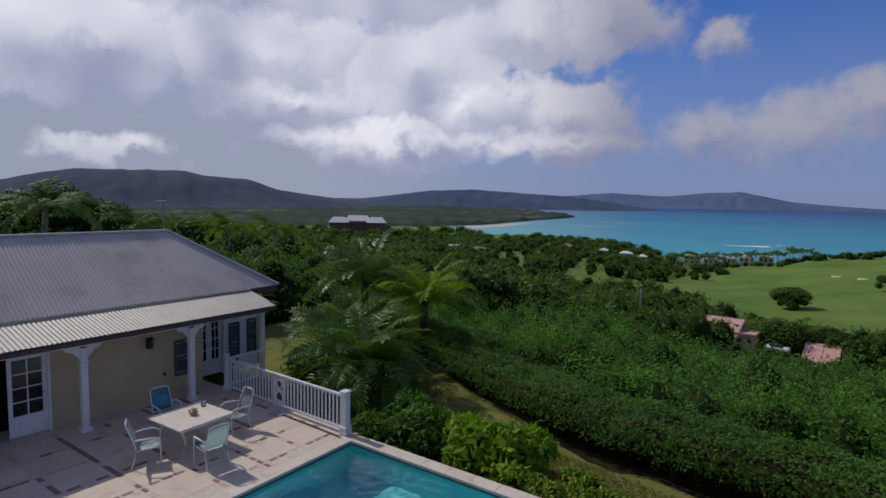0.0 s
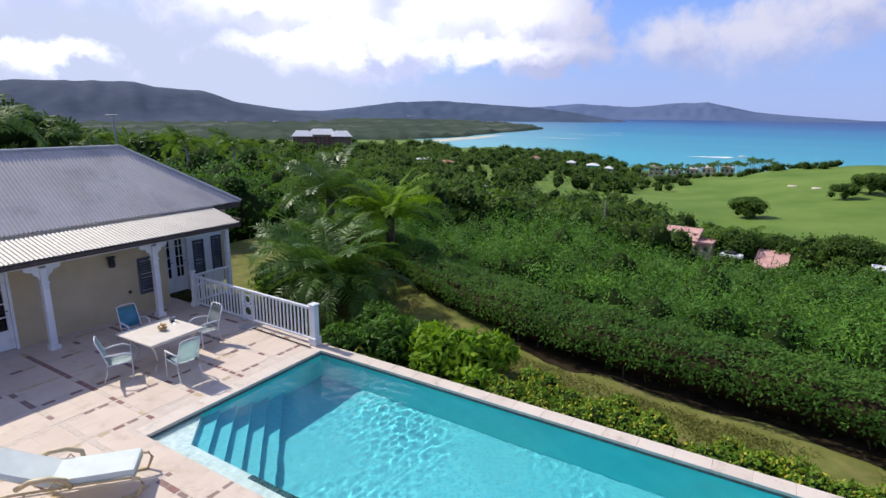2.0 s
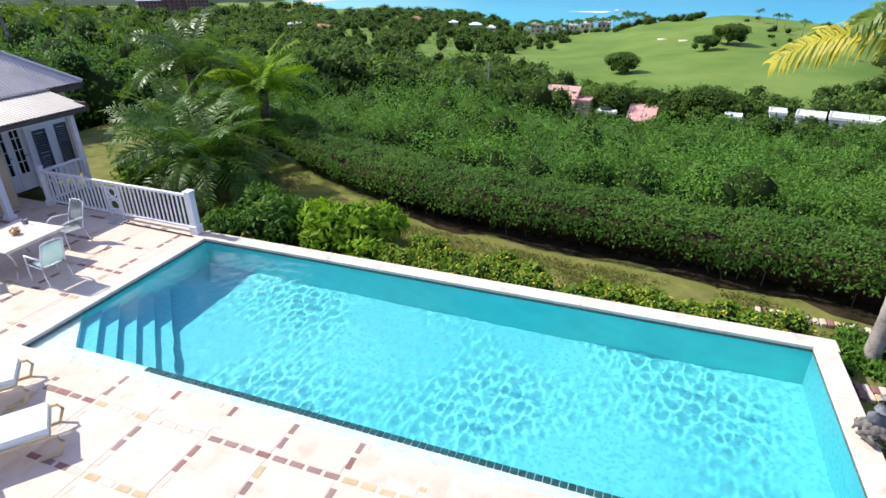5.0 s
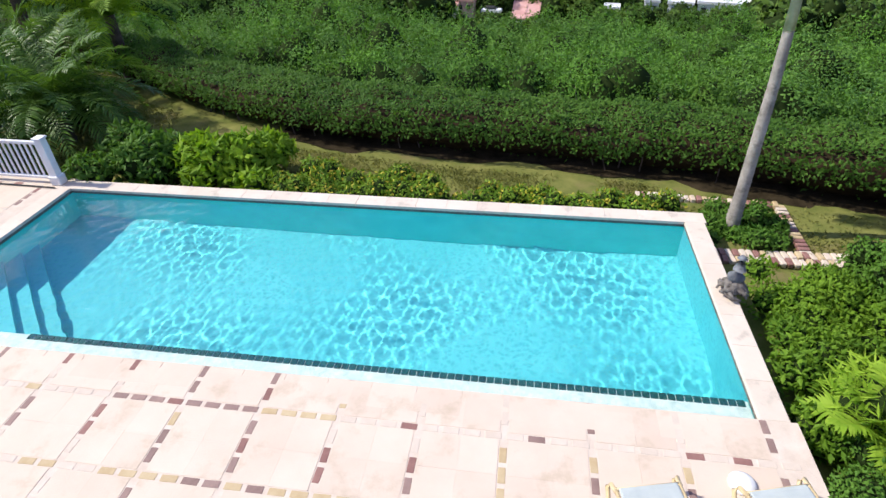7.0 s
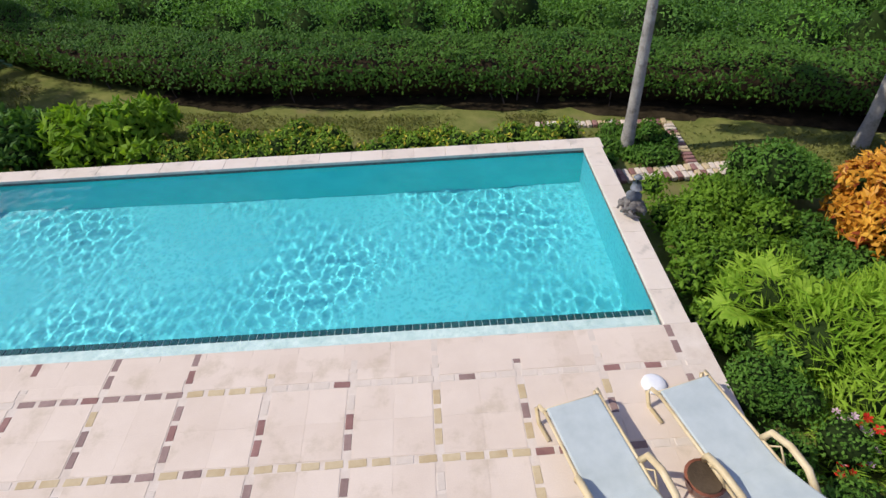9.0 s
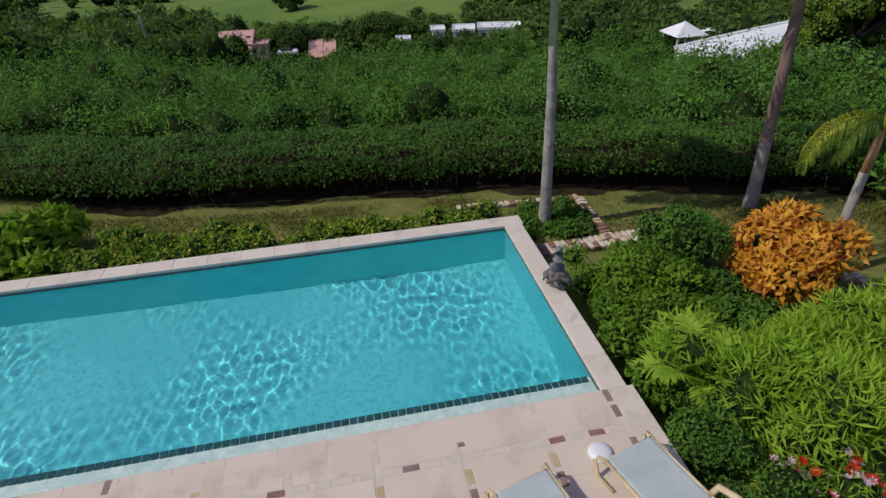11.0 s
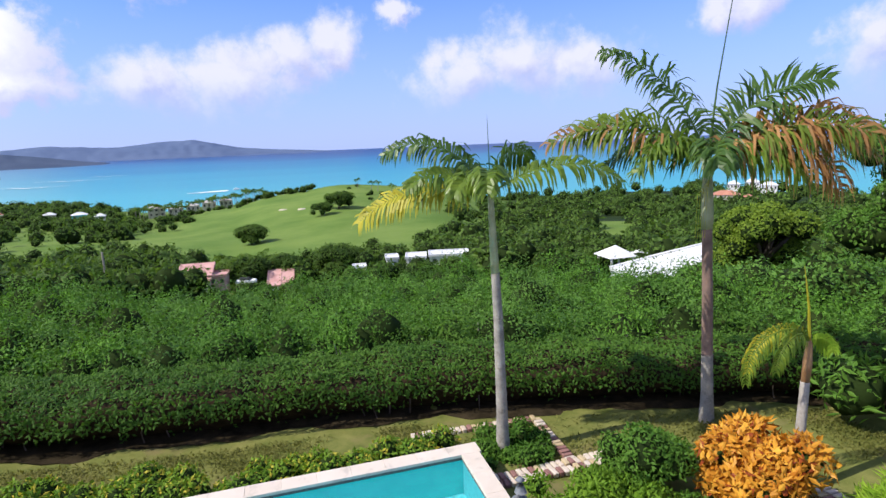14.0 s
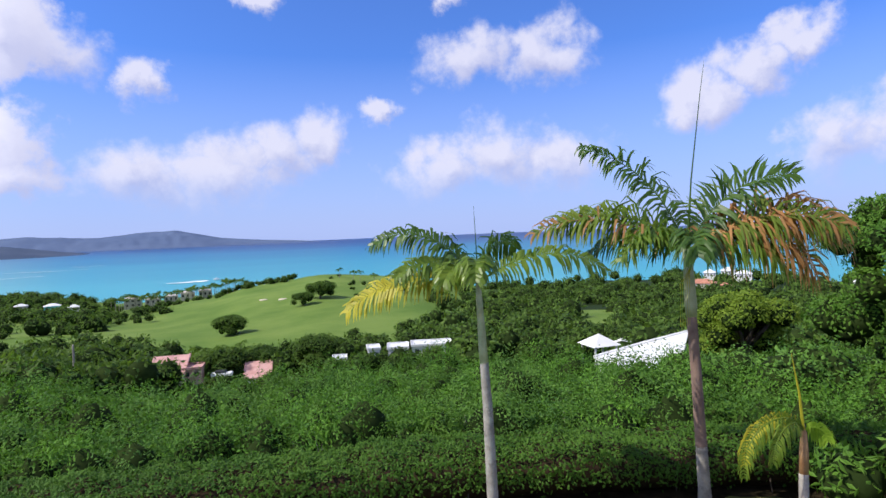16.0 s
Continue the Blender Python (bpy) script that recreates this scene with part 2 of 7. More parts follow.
SEA = sea_material()
# shaded copy of the plaster: greener, to offset blue skylight on those walls
PLASTER_SHADED = surface("pool_wall_plaster", (0.06, 0.72, 0.69), (0.10, 0.84, 0.80), 1.5, 20, 0.6, 0.1)
HILL = terrain_material()
POOL_WATER = water_material()
GLASS = glass_material()
# litter brown with the hedge's shadow band put into the colour
LITTER_SHADED = surface("leaf_litter", (0.014, 0.011, 0.006), (0.050, 0.038, 0.022), 3.0, 26, 0.95, 0.9, spec=0.05)
LAWN = surface("garden_lawn", (0.10, 0.125, 0.028), (0.215, 0.215, 0.065), 1.8, 30, 0.95, 0.6, spec=0.1, stains=((0.23, 0.17, 0.09), 0.7, 0.6))
SOIL = surface("soil", (0.05, 0.035, 0.022), (0.12, 0.085, 0.055), 2.0, 30, 0.95, 0.8, spec=0.1)
# twig brown, darkened for the shade in the hedge's recess
HEDGE_TWIG_SHADE = surface("hedge_twigs", (0.016, 0.012, 0.007), (0.055, 0.038, 0.022), 6.0, 40, 0.95, 0.9, spec=0.05)
# near-black green painted in for the shade inside plants
INNER_SHADE = surface("undergrowth", (0.012, 0.022, 0.006), (0.03, 0.05, 0.012), 0.5, 6, 0.95, 0.5, spec=0.05)
TRAVERTINE = surface("travertine", (0.60, 0.485, 0.39), (0.70, 0.585, 0.485), 1.6, 55, 0.62, 0.25, stains=((0.42, 0.33, 0.22), 1.7, 0.5), random_by="object", spec=0.3)
TRAVERTINE_FAR = surface("travertine_joined", (0.60, 0.485, 0.39), (0.70, 0.585, 0.485), 1.6, 55, 0.62, 0.25, stains=((0.42, 0.33, 0.22), 1.7, 0.5), random_by="island", spec=0.3)
COPING = surface("coping_stone", (0.62, 0.525, 0.435), (0.72, 0.63, 0.54), 2.2, 45, 0.6, 0.3, stains=((0.30, 0.27, 0.22), 2.5, 0.45), random_by="object", spec=0.3)
GROUT = surface("sandy_grout", (0.57, 0.47, 0.385), (0.69, 0.60, 0.515), 4.0, 60, 0.85, 0.5, spec=0.2)
BRICK_MATS = [
    surface("red_paver", (0.19, 0.085, 0.075), (0.33, 0.175, 0.15), 6, 60, 0.8, 0.5, random_by="object"),
    surface("brown_paver", (0.20, 0.125, 0.11), (0.34, 0.23, 0.20), 6, 60, 0.8, 0.5, random_by="object"),
    surface("ochre_paver", (0.44, 0.32, 0.17), (0.58, 0.47, 0.30), 6, 60, 0.8, 0.5, random_by="object"),
    surface("pale_paver", (0.55, 0.46, 0.38), (0.66, 0.565, 0.475), 6, 60, 0.8, 0.4, random_by="object")]
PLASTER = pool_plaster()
POOL_TILE = surface("mosaic_tile", (0.01, 0.05, 0.055), (0.03, 0.13, 0.13), 8, 20, 0.25, 0.1, random_by="object")
SHELF_TILE = surface("shelf_plaster", (0.62, 0.70, 0.67), (0.93, 0.94, 0.90), 9, 16, 0.6, 0.2, spread=0.6)
WHITE_PAINT = surface("white_paint", (0.70, 0.70, 0.72), (0.82, 0.82, 0.82), 2.5, 30, 0.5, 0.12, stains=((0.55, 0.53, 0.48), 3.0, 0.35))
CREAM_WALL = surface("cream_render", (0.50, 0.40, 0.25), (0.60, 0.49, 0.32), 1.2, 50, 0.85, 0.3, stains=((0.52, 0.42, 0.26), 1.5, 0.4), spec=0.2)
ROOF_GREY = surface("grey_roof_sheet", (0.47, 0.415, 0.385), (0.60, 0.545, 0.51), 0.7, 25, 0.6, 0.15, stains=((0.30, 0.29, 0.29), 0.9, 0.5))
ROOF_CREAM = surface("cream_roof_sheet", (0.36, 0.325, 0.285), (0.46, 0.425, 0.375), 0.9, 25, 0.55, 0.15, stains=((0.46, 0.41, 0.35), 1.1, 0.5))
GUTTER = surface("brown_gutter", (0.045, 0.03, 0.025), (0.08, 0.055, 0.045), 3, 30, 0.6, 0.2)
RIDGE_CAP = surface("ridge_metal", (0.36, 0.36, 0.36), (0.48, 0.48, 0.48), 3, 30, 0.5, 0.1)
SHUTTER = surface("slate_shutter", (0.055, 0.06, 0.085), (0.10, 0.105, 0.14), 3, 30, 0.6, 0.2)
# near-black colour stands in for the dimness inside the house
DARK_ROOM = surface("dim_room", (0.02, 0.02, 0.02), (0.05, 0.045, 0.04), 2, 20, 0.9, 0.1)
TABLE_PAINT = surface("cream_table_paint", (0.66, 0.58, 0.49), (0.77, 0.70, 0.60), 2.5, 30, 0.45, 0.12, stains=((0.52, 0.45, 0.36), 3.0, 0.35))
IRON = surface("black_iron", (0.012, 0.012, 0.013), (0.03, 0.03, 0.03), 5, 40, 0.5, 0.2)
SLING_BLUE = surface("pale_blue_sling", (0.40, 0.445, 0.435), (0.49, 0.535, 0.52), 4, 120, 0.8, 0.3)
SLING_TURQ = surface("turquoise_sling", (0.10, 0.36, 0.50), (0.17, 0.46, 0.60), 4, 120, 0.8, 0.3)
SLING_SAGE = surface("sage_sling", (0.50, 0.62, 0.60), (0.62, 0.74, 0.72), 4, 120, 0.8, 0.3)
CUSHION = surface("cream_cushion", (0.60, 0.66, 0.60), (0.74, 0.79, 0.73), 3, 90, 0.9, 0.3)
TAN_FRAME = surface("tan_frame", (0.50, 0.38, 0.20), (0.64, 0.52, 0.32), 4, 40, 0.5, 0.15)
STONE_GREY = surface("weathered_stone", (0.08, 0.085, 0.10), (0.22, 0.23, 0.25), 9, 50, 0.85, 0.6)
ROPE_DARK = surface("driftwood", (0.07, 0.06, 0.055), (0.22, 0.20, 0.18), 12, 50, 0.9, 0.8)
BARK_PALM = surface("palm_bark", (0.21, 0.19, 0.17), (0.42, 0.385, 0.34), 2.6, 22, 0.9, 0.7, spec=0.2, stains=((0.11, 0.095, 0.08), 5.0, 0.6))
BARK_RING = surface("palm_ring_scar", (0.11, 0.095, 0.08), (0.20, 0.175, 0.15), 5, 30, 0.9, 0.7)
BARK_BROWN = surface("brown_palm_bark", (0.15, 0.095, 0.075), (0.29, 0.195, 0.155), 2.5, 24, 0.9, 0.7)
BARK_TREE = surface("tree_bark", (0.055, 0.04, 0.03), (0.13, 0.10, 0.08), 3, 24, 0.95, 0.8)
CROWNSHAFT = surface("green_crownshaft", (0.28, 0.31, 0.16), (0.48, 0.49, 0.30), 3, 20, 0.5, 0.2)
SHAFT_ORANGE = surface("orange_crownshaft", (0.28, 0.14, 0.06), (0.42, 0.26, 0.13), 4, 20, 0.6, 0.2)
LEAF_HEDGE = foliage("hedge_leaf", (0.036, 0.105, 0.014), (0.125, 0.255, 0.034), 0.6, 0.38)
LEAF_SCRUB = foliage("scrub_leaf", (0.025, 0.094, 0.011), (0.20, 0.43, 0.050), 0.42, 0.32)
LEAF_SCRUB_SOFT = foliage("thicket_leaf", (0.038, 0.120, 0.022), (0.20, 0.38, 0.068), 0.42, 0.32)
LEAF_FIG = foliage("fig_leaf", (0.075, 0.160, 0.018), (0.31, 0.42, 0.05), 0.7, 0.42)
LEAF_GRASS = foliage("grass_blade", (0.105, 0.13, 0.026), (0.26, 0.25, 0.07), 0.8, 0.35)
LEAF_LIME = foliage("lime_leaf", (0.10, 0.24, 0.015), (0.30, 0.45, 0.03), 0.9, 0.42)
LEAF_MIXED = foliage("mixed_shrub_leaf", (0.055, 0.150, 0.014), (0.24, 0.40, 0.035), 0.6, 0.42)
LEAF_DEEP = foliage("deep_green_leaf", (0.050, 0.145, 0.018), (0.180, 0.340, 0.050), 0.9, 0.42)
LEAF_WOOD = foliage("woodland_leaf", (0.026, 0.070, 0.014), (0.175, 0.290, 0.050), 0.11, 0.40, 0.6)
LEAF_COVER = foliage("ground_cover_leaf", (0.08, 0.19, 0.015), (0.25, 0.38, 0.035), 1.3, 0.3, accent=((0.55, 0.48, 0.06), 0.15))
LEAF_CROTON = foliage("croton_leaf", (0.42, 0.125, 0.008), (0.85, 0.48, 0.065), 2.2, 0.3, 0.4, accent=((0.30, 0.07, 0.02), 0.12))
LEAF_FERN = foliage("bamboo_fern_leaf", (0.17, 0.34, 0.02), (0.43, 0.60, 0.07), 1.0, 0.42)
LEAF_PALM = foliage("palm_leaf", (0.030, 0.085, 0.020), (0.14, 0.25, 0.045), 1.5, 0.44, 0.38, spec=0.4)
LEAF_PALM_BROWNING = foliage("browning_palm_leaf", (0.065, 0.130, 0.022), (0.25, 0.32, 0.05), 1.0, 0.42, 0.5, accent=((0.46, 0.25, 0.10), 0.28))
# lit copy of the palm leaf, brightened for fronds that catch the sun
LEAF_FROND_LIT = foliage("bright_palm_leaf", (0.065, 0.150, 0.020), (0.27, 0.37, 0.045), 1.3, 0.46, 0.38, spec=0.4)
LEAF_PALM_YELLOW = foliage("yellowing_palm_leaf", (0.34, 0.33, 0.03), (0.62, 0.54, 0.06), 1.5, 0.35, 0.45)
LEAF_PALM_DRY = foliage("dry_palm_leaf", (0.36, 0.15, 0.05), (0.66, 0.38, 0.16), 1.5, 0.36, 0.6, accent=((0.20, 0.22, 0.05), 0.22))
LEAF_PHOENIX = foliage("date_palm_leaf", (0.024, 0.080, 0.010), (0.15, 0.28, 0.040), 1.2, 0.36, 0.45, spec=0.28)
PINK_ROOF = surface("pink_roof", (0.50, 0.25, 0.225), (0.66, 0.40, 0.36), 0.6, 4, 0.8, 0.3, stains=((0.36, 0.16, 0.13), 0.5, 0.5))
PINK_WALL = surface("pink_render", (0.52, 0.30, 0.27), (0.66, 0.44, 0.40), 0.6, 4, 0.8, 0.2)
RED_ROOF = surface("terracotta_roof", (0.40, 0.16, 0.10), (0.52, 0.25, 0.17), 0.5, 4, 0.8, 0.3)
WHITE_FAR = surface("white_render", (0.70, 0.70, 0.70), (0.82, 0.82, 0.82), 0.4, 4, 0.7, 0.1)
CREAM_FAR = surface("cream_far_wall", (0.52, 0.47, 0.40), (0.64, 0.60, 0.52), 0.4, 4, 0.8, 0.1)
CYAN_FAR = surface("turquoise_far_wall", (0.08, 0.42, 0.46), (0.14, 0.55, 0.58), 0.4, 4, 0.8, 0.1)
DARK_WINDOW = surface("dark_opening", (0.02, 0.022, 0.025), (0.05, 0.05, 0.055), 1, 6, 0.3, 0.1)
SAND = surface("beach_sand", (0.55, 0.48, 0.36), (0.70, 0.63, 0.50), 0.05, 1, 0.95, 0.2, spec=0.1)
FOAM = surface("white_foam", (0.60, 0.68, 0.70), (0.85, 0.88, 0.88), 0.1, 1.5, 0.9, 0.2, spec=0.1)
# haze is mixed into the ridge colours, bluer and paler with distance
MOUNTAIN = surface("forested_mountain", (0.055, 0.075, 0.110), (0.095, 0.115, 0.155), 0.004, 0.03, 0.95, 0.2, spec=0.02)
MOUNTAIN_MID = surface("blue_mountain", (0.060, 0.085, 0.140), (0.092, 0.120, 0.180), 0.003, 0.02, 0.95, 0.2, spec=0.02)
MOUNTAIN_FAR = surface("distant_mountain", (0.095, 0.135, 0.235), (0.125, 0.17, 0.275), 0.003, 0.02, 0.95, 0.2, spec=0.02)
# green of the flats is greyed in the colour for haze
FLATS = surface("mangrove_flats", (0.034, 0.052, 0.038), (0.070, 0.092, 0.062), 0.006, 0.08, 0.95, 0.3, spec=0.02, stains=((0.16, 0.16, 0.15), 0.006, 0.5))

# ---- mesh helpers ----


def box(bm, x, y, z, sx, sy, sz, turn=0.0, bevel=0.0, tilt=0.0):
    """A box by its centre and full sizes, turned about z and leaning about its own x, with its edges eased."""
    m = pose(x, y, z, tilt, 0, turn) @ Matrix.Diagonal((sx, sy, sz, 1))
    made = bmesh.ops.create_cube(bm, size=1.0, matrix=m)
    if bevel > 0:
        edges = list({e for v in made["verts"] for e in v.link_edges})
        bmesh.ops.bevel(bm, geom=edges, offset=bevel, segments=1, affect="EDGES", profile=0.5)


def tube(bm, points, radii, sides=8, caps=True):
    """A round bar through the points; radii: one number or one a point."""
    points = [Vector(p) for p in points]
    if not hasattr(radii, "__len__"):
        radii = [radii] * len(points)
    radii = [float(q) for q in radii]
    rings = []
    for i, p in enumerate(points):
        way = (points[min(i + 1, len(points) - 1)] - points[max(i - 1, 0)]).normalized()
        side = way.cross(Vector((0, 0, 1)))
        if side.length < 0.05:
            side = way.cross(Vector((0, 1, 0)))
        side.normalize()
        top = side.cross(way)
        rings.append([bm.verts.new(p + radii[i] * (math.cos(a) * side + math.sin(a) * top))
                      for a in (2 * math.pi * k / sides for k in range(sides))])
    for a, b in zip(rings, rings[1:]):
        for k in range(sides):
            bm.faces.new((a[k], a[(k + 1) % sides], b[(k + 1) % sides], b[k]))
    if caps:
        bm.faces.new(rings[0][::-1]), bm.faces.new(rings[-1])


def mesh_of(name, bm, material, smooth=False):
    bmesh.ops.recalc_face_normals(bm, faces=bm.faces)
    data = bpy.data.meshes.new(name)
    bm.to_mesh(data)
    bm.free()
    data.materials.append(material)
    if smooth:
        data.polygons.foreach_set("use_smooth", [True] * len(data.polygons))
    return data


def part(name, bm, material, parent=None, label="", smooth=False):
    ob = new(name, mesh_of(name, bm, material, smooth))
    if parent is not None:
        ob.parent = parent
        ob.matrix_parent_inverse = Matrix.Translation(parent.location).inverted() if parent.type == "EMPTY" else Matrix()
    return tagged(ob, label)


def thing(name, label, category, at=(0, 0, 0), group="", kind=""):
    """An Empty at the base of a thing, to hold its parts."""
    ob = new(name)
    ob.location = at
    ob.empty_display_size = 0.2
    return tagged(ob, label, category, group, kind)


def raw_mesh(name, verts, faces, material, parent=None, smooth=False, label=""):
    """A mesh from arrays: verts (n, 3), faces (m, 3 or 4)."""
    data = bpy.data.meshes.new(name)
    verts, faces = np.asarray(verts, np.float32), np.asarray(faces, np.int32)
    k = faces.shape[1]
    data.vertices.add(len(verts))
    data.vertices.foreach_set("co", verts.ravel())
    data.loops.add(faces.size)
    data.loops.foreach_set("vertex_index", faces.ravel())
    data.polygons.add(len(faces))
    data.polygons.foreach_set("loop_start", np.arange(len(faces), dtype=np.int32) * k)
    data.polygons.foreach_set("use_smooth", np.full(len(faces), smooth))
    data.update(calc_edges=True)
    data.materials.append(material)
    ob = new(name, data)
    if parent is not None:
        ob.parent = parent
        ob.matrix_parent_inverse = Matrix.Translation(parent.location).inverted() if parent.type == "EMPTY" else Matrix()
    return tagged(ob, label)


rng = np.random.default_rng(7)


def leaf_arrays(points, out, length, width, lift=0.4, seed=0):
    """Four-cornered folded leaves at points (n, 3), that grow along out (n, 3) with some chance in it."""
    r = np.random.default_rng(seed)
    n = len(points)
    length = np.broadcast_to(np.asarray(length, float), n) * r.uniform(0.7, 1.3, n)
    width = np.broadcast_to(np.asarray(width, float), n) * r.uniform(0.8, 1.2, n)
    # blades lie roughly along the skin of the plant, so that its round shape catches the light
    face = out / (np.linalg.norm(out, axis=1, keepdims=True) + 1e-9) + r.normal(0, 0.38, (n, 3))
    d = r.normal(0, 1.0, (n, 3))
    d -= face * (d * face).sum(1, keepdims=True) / ((face * face).sum(1, keepdims=True) + 1e-9)
    d /= np.linalg.norm(d, axis=1, keepdims=True) + 1e-9
    d += out * 0.30
    d[:, 2] += 0.4 * lift * r.uniform(-0.4, 1.0, n)
    d /= np.linalg.norm(d, axis=1, keepdims=True) + 1e-9
    s = np.cross(d, face)
    s /= np.linalg.norm(s, axis=1, keepdims=True) + 1e-9
    up = np.cross(s, d)
    L, W = length[:, None], width[:, None]
    mid = points + d * L * 0.45 - up * W * 0.18
    v = np.stack([points, mid + s * W * 0.5, points + d * L, mid - s * W * 0.5], 1).reshape(-1, 3)
    f = np.arange(4 * n).reshape(n, 4)
    return v, f


def blob_points(centers, radii, count, seed=0, shell=0.35):
    """Points near the skins of ellipsoids, with their outward ways. centers (k, 3), radii (k, 3)."""
    r = np.random.default_rng(seed)
    centers, radii = np.asarray(centers, float), np.asarray(radii, float)
    area = (radii[:, 0] * radii[:, 1] + radii[:, 0] * radii[:, 2] + radii[:, 1] * radii[:, 2])
    pick = r.choice(len(centers), count, p=area / area.sum())
    u = r.normal(0, 1, (count, 3))
    u /= np.linalg.norm(u, axis=1, keepdims=True)
    u[:, 2] = np.where(u[:, 2] < -0.45, -u[:, 2], u[:, 2])
    k = 1 - shell * r.random(count) ** 2
    p = centers[pick] + u * radii[pick] * k[:, None]
    return p, u


def smooth_step(a, b, x):
    t = np.clip((x - a) / (b - a), 0, 1)
    return t * t * (3 - 2 * t)

# ---- large structure: hillside, sea, mountains ----
HUB = np.array((9.7, -9.5))       # middle of the hilltop
SEA_Z = -42.0
GARDEN_Z = -0.6

# height of the land by heading (rows) and distance from the hilltop (columns)
REACH = (0, 17, 60, 115, 200, 300, 420, 560, 800, 1100)
LAND = {
    -180: (-0.6, -0.9, -2, -4, -7, -10, -14, -20, -30, -36),
    -80: (-0.6, -1.0, -3, -5, -9, -14, -20, -27, -36, -39),
    -55: (-0.6, -1.2, -4, -9, -15, -22, -29, -34, -38, -40),
    -40: (-0.6, -1.5, -7, -14, -21, -27, -32, -36, -39.5, -41),
    -30: (-0.6, -1.6, -9, -18, -25, -30, -34, -38, -41.2, -43),
    -20: (-0.6, -1.8, -10.5, -21, -28, -32, -35.5, -39.4, -43, -48),
    -10: (-0.6, -1.9, -12, -23.5, -30, -34, -37.5, -43.2, -50, -55),
    -5: (-0.6, -1.9, -12.3, -24, -30, -33, -33, -42, -52, -57),
    0: (-0.6, -1.9, -12.5, -24.5, -28.5, -29.5, -25.0, -44, -55, -58),
    6: (-0.6, -1.9, -12, -24, -28, -26, -20.6, -42, -55, -58),
    14: (-0.6, -1.9, -11.8, -23, -28.5, -27.5, -23.6, -43, -55, -58),
}
LAND_EAST = {
    22: (-0.6, -1.9, -11.6, -22, -29, -34, -38, -45, -55, -58),
    36: (-0.6, -1.9, -12.2, -22.5, -28, -33, -37, -45, -55, -58),
    44: (-0.6, -1.8, -11, -21, -27, -31.5, -33.5, -45, -55, -58),
    52: (-0.6, -1.7, -10, -19, -26, -31.5, -34.5, -46, -55, -58),
    80: (-0.6, -1.2, -5, -11, -18, -26, -35, -44, -52, -58),
    180: (-0.6, -0.9, -2, -4, -7, -10, -14, -20, -30, -36),
}
LAND.update(LAND_EAST)
LAND_AZ = np.array(sorted(LAND), float)
LAND_Z = np.array([LAND[a] for a in sorted(LAND)], float)


def land_height(x, y):
    """Height of the bare land at plan points."""
    x, y = np.asarray(x, float), np.asarray(y, float)
    dx, dy = x - HUB[0], y - HUB[1]
    r = np.hypot(dx, dy)
    az = np.degrees(np.arctan2(dx, dy))
    rows = np.stack([np.interp(r, REACH, row) for row in LAND_Z], 0)
    i = np.clip(np.searchsorted(LAND_AZ, az) - 1, 0, len(LAND_AZ) - 2)
    f = (az - LAND_AZ[i]) / (LAND_AZ[i + 1] - LAND_AZ[i])
    f = f * f * (3 - 2 * f)
    flat_i = i.ravel()
    cols = np.arange(flat_i.size)
    rows2 = rows.reshape(len(LAND_AZ), -1)
    z = rows2[flat_i, cols] * (1 - f.ravel()) + rows2[flat_i + 1, cols] * f.ravel()
    z = z.reshape(r.shape)
    wob = np.sin(x * 0.021 + 1.3) * np.cos(y * 0.017) + 0.5 * np.sin(x * 0.05 + y * 0.043)
    return z + wob * np.clip((r - 40) / 150, 0, 1) * 0.7


def polar_sheet(name, radii, azimuths, height, material, label, kind="structure", category=""):
    a, r = np.meshgrid(np.radians(azimuths), radii, indexing="ij")
    x, y = HUB[0] + r * np.sin(a), HUB[1] + r * np.cos(a)
    z = height(x, y, r, np.degrees(a))
    v = np.stack([x, y, z], -1).reshape(-1, 3)
    n, k = len(azimuths), len(radii)
    i, j = np.meshgrid(np.arange(n - 1), np.arange(k - 1), indexing="ij")
    q = (i * k + j).ravel()
    f = np.stack([q, q + k, q + k + 1, q + 1], 1)
    ob = raw_mesh(name, v, f, material, smooth=True)
    return tagged(ob, label, category or name, kind=kind)


def ground_height(x, y, r, a):
    z = land_height(x, y)
    # the pool is let into the terrace
    return np.where(r < 1, GARDEN_Z, z) - 0.45 * smooth_step(17.5, 14, r) - 2.2 * ((x > -8) & (x < 14.0) & (y < 0.3))


radii = np.concatenate([np.linspace(0.5, 30, 40), np.geomspace(31, 1500, 70), np.geomspace(1550, 4950, 14)])
polar_sheet("ground", radii, np.linspace(-180, 180, 241), ground_height, HILL, "green grassy hillside that falls away to the sea")


def sea_height(x, y, r, a):
    return SEA_Z + 31.0 * smooth_step(900, 5200, r)


polar_sheet("sea", np.geomspace(330, 4950, 50), np.linspace(-60, 110, 120), sea_height, SEA,
            "turquoise bay that deepens to blue at the horizon", category="sea")


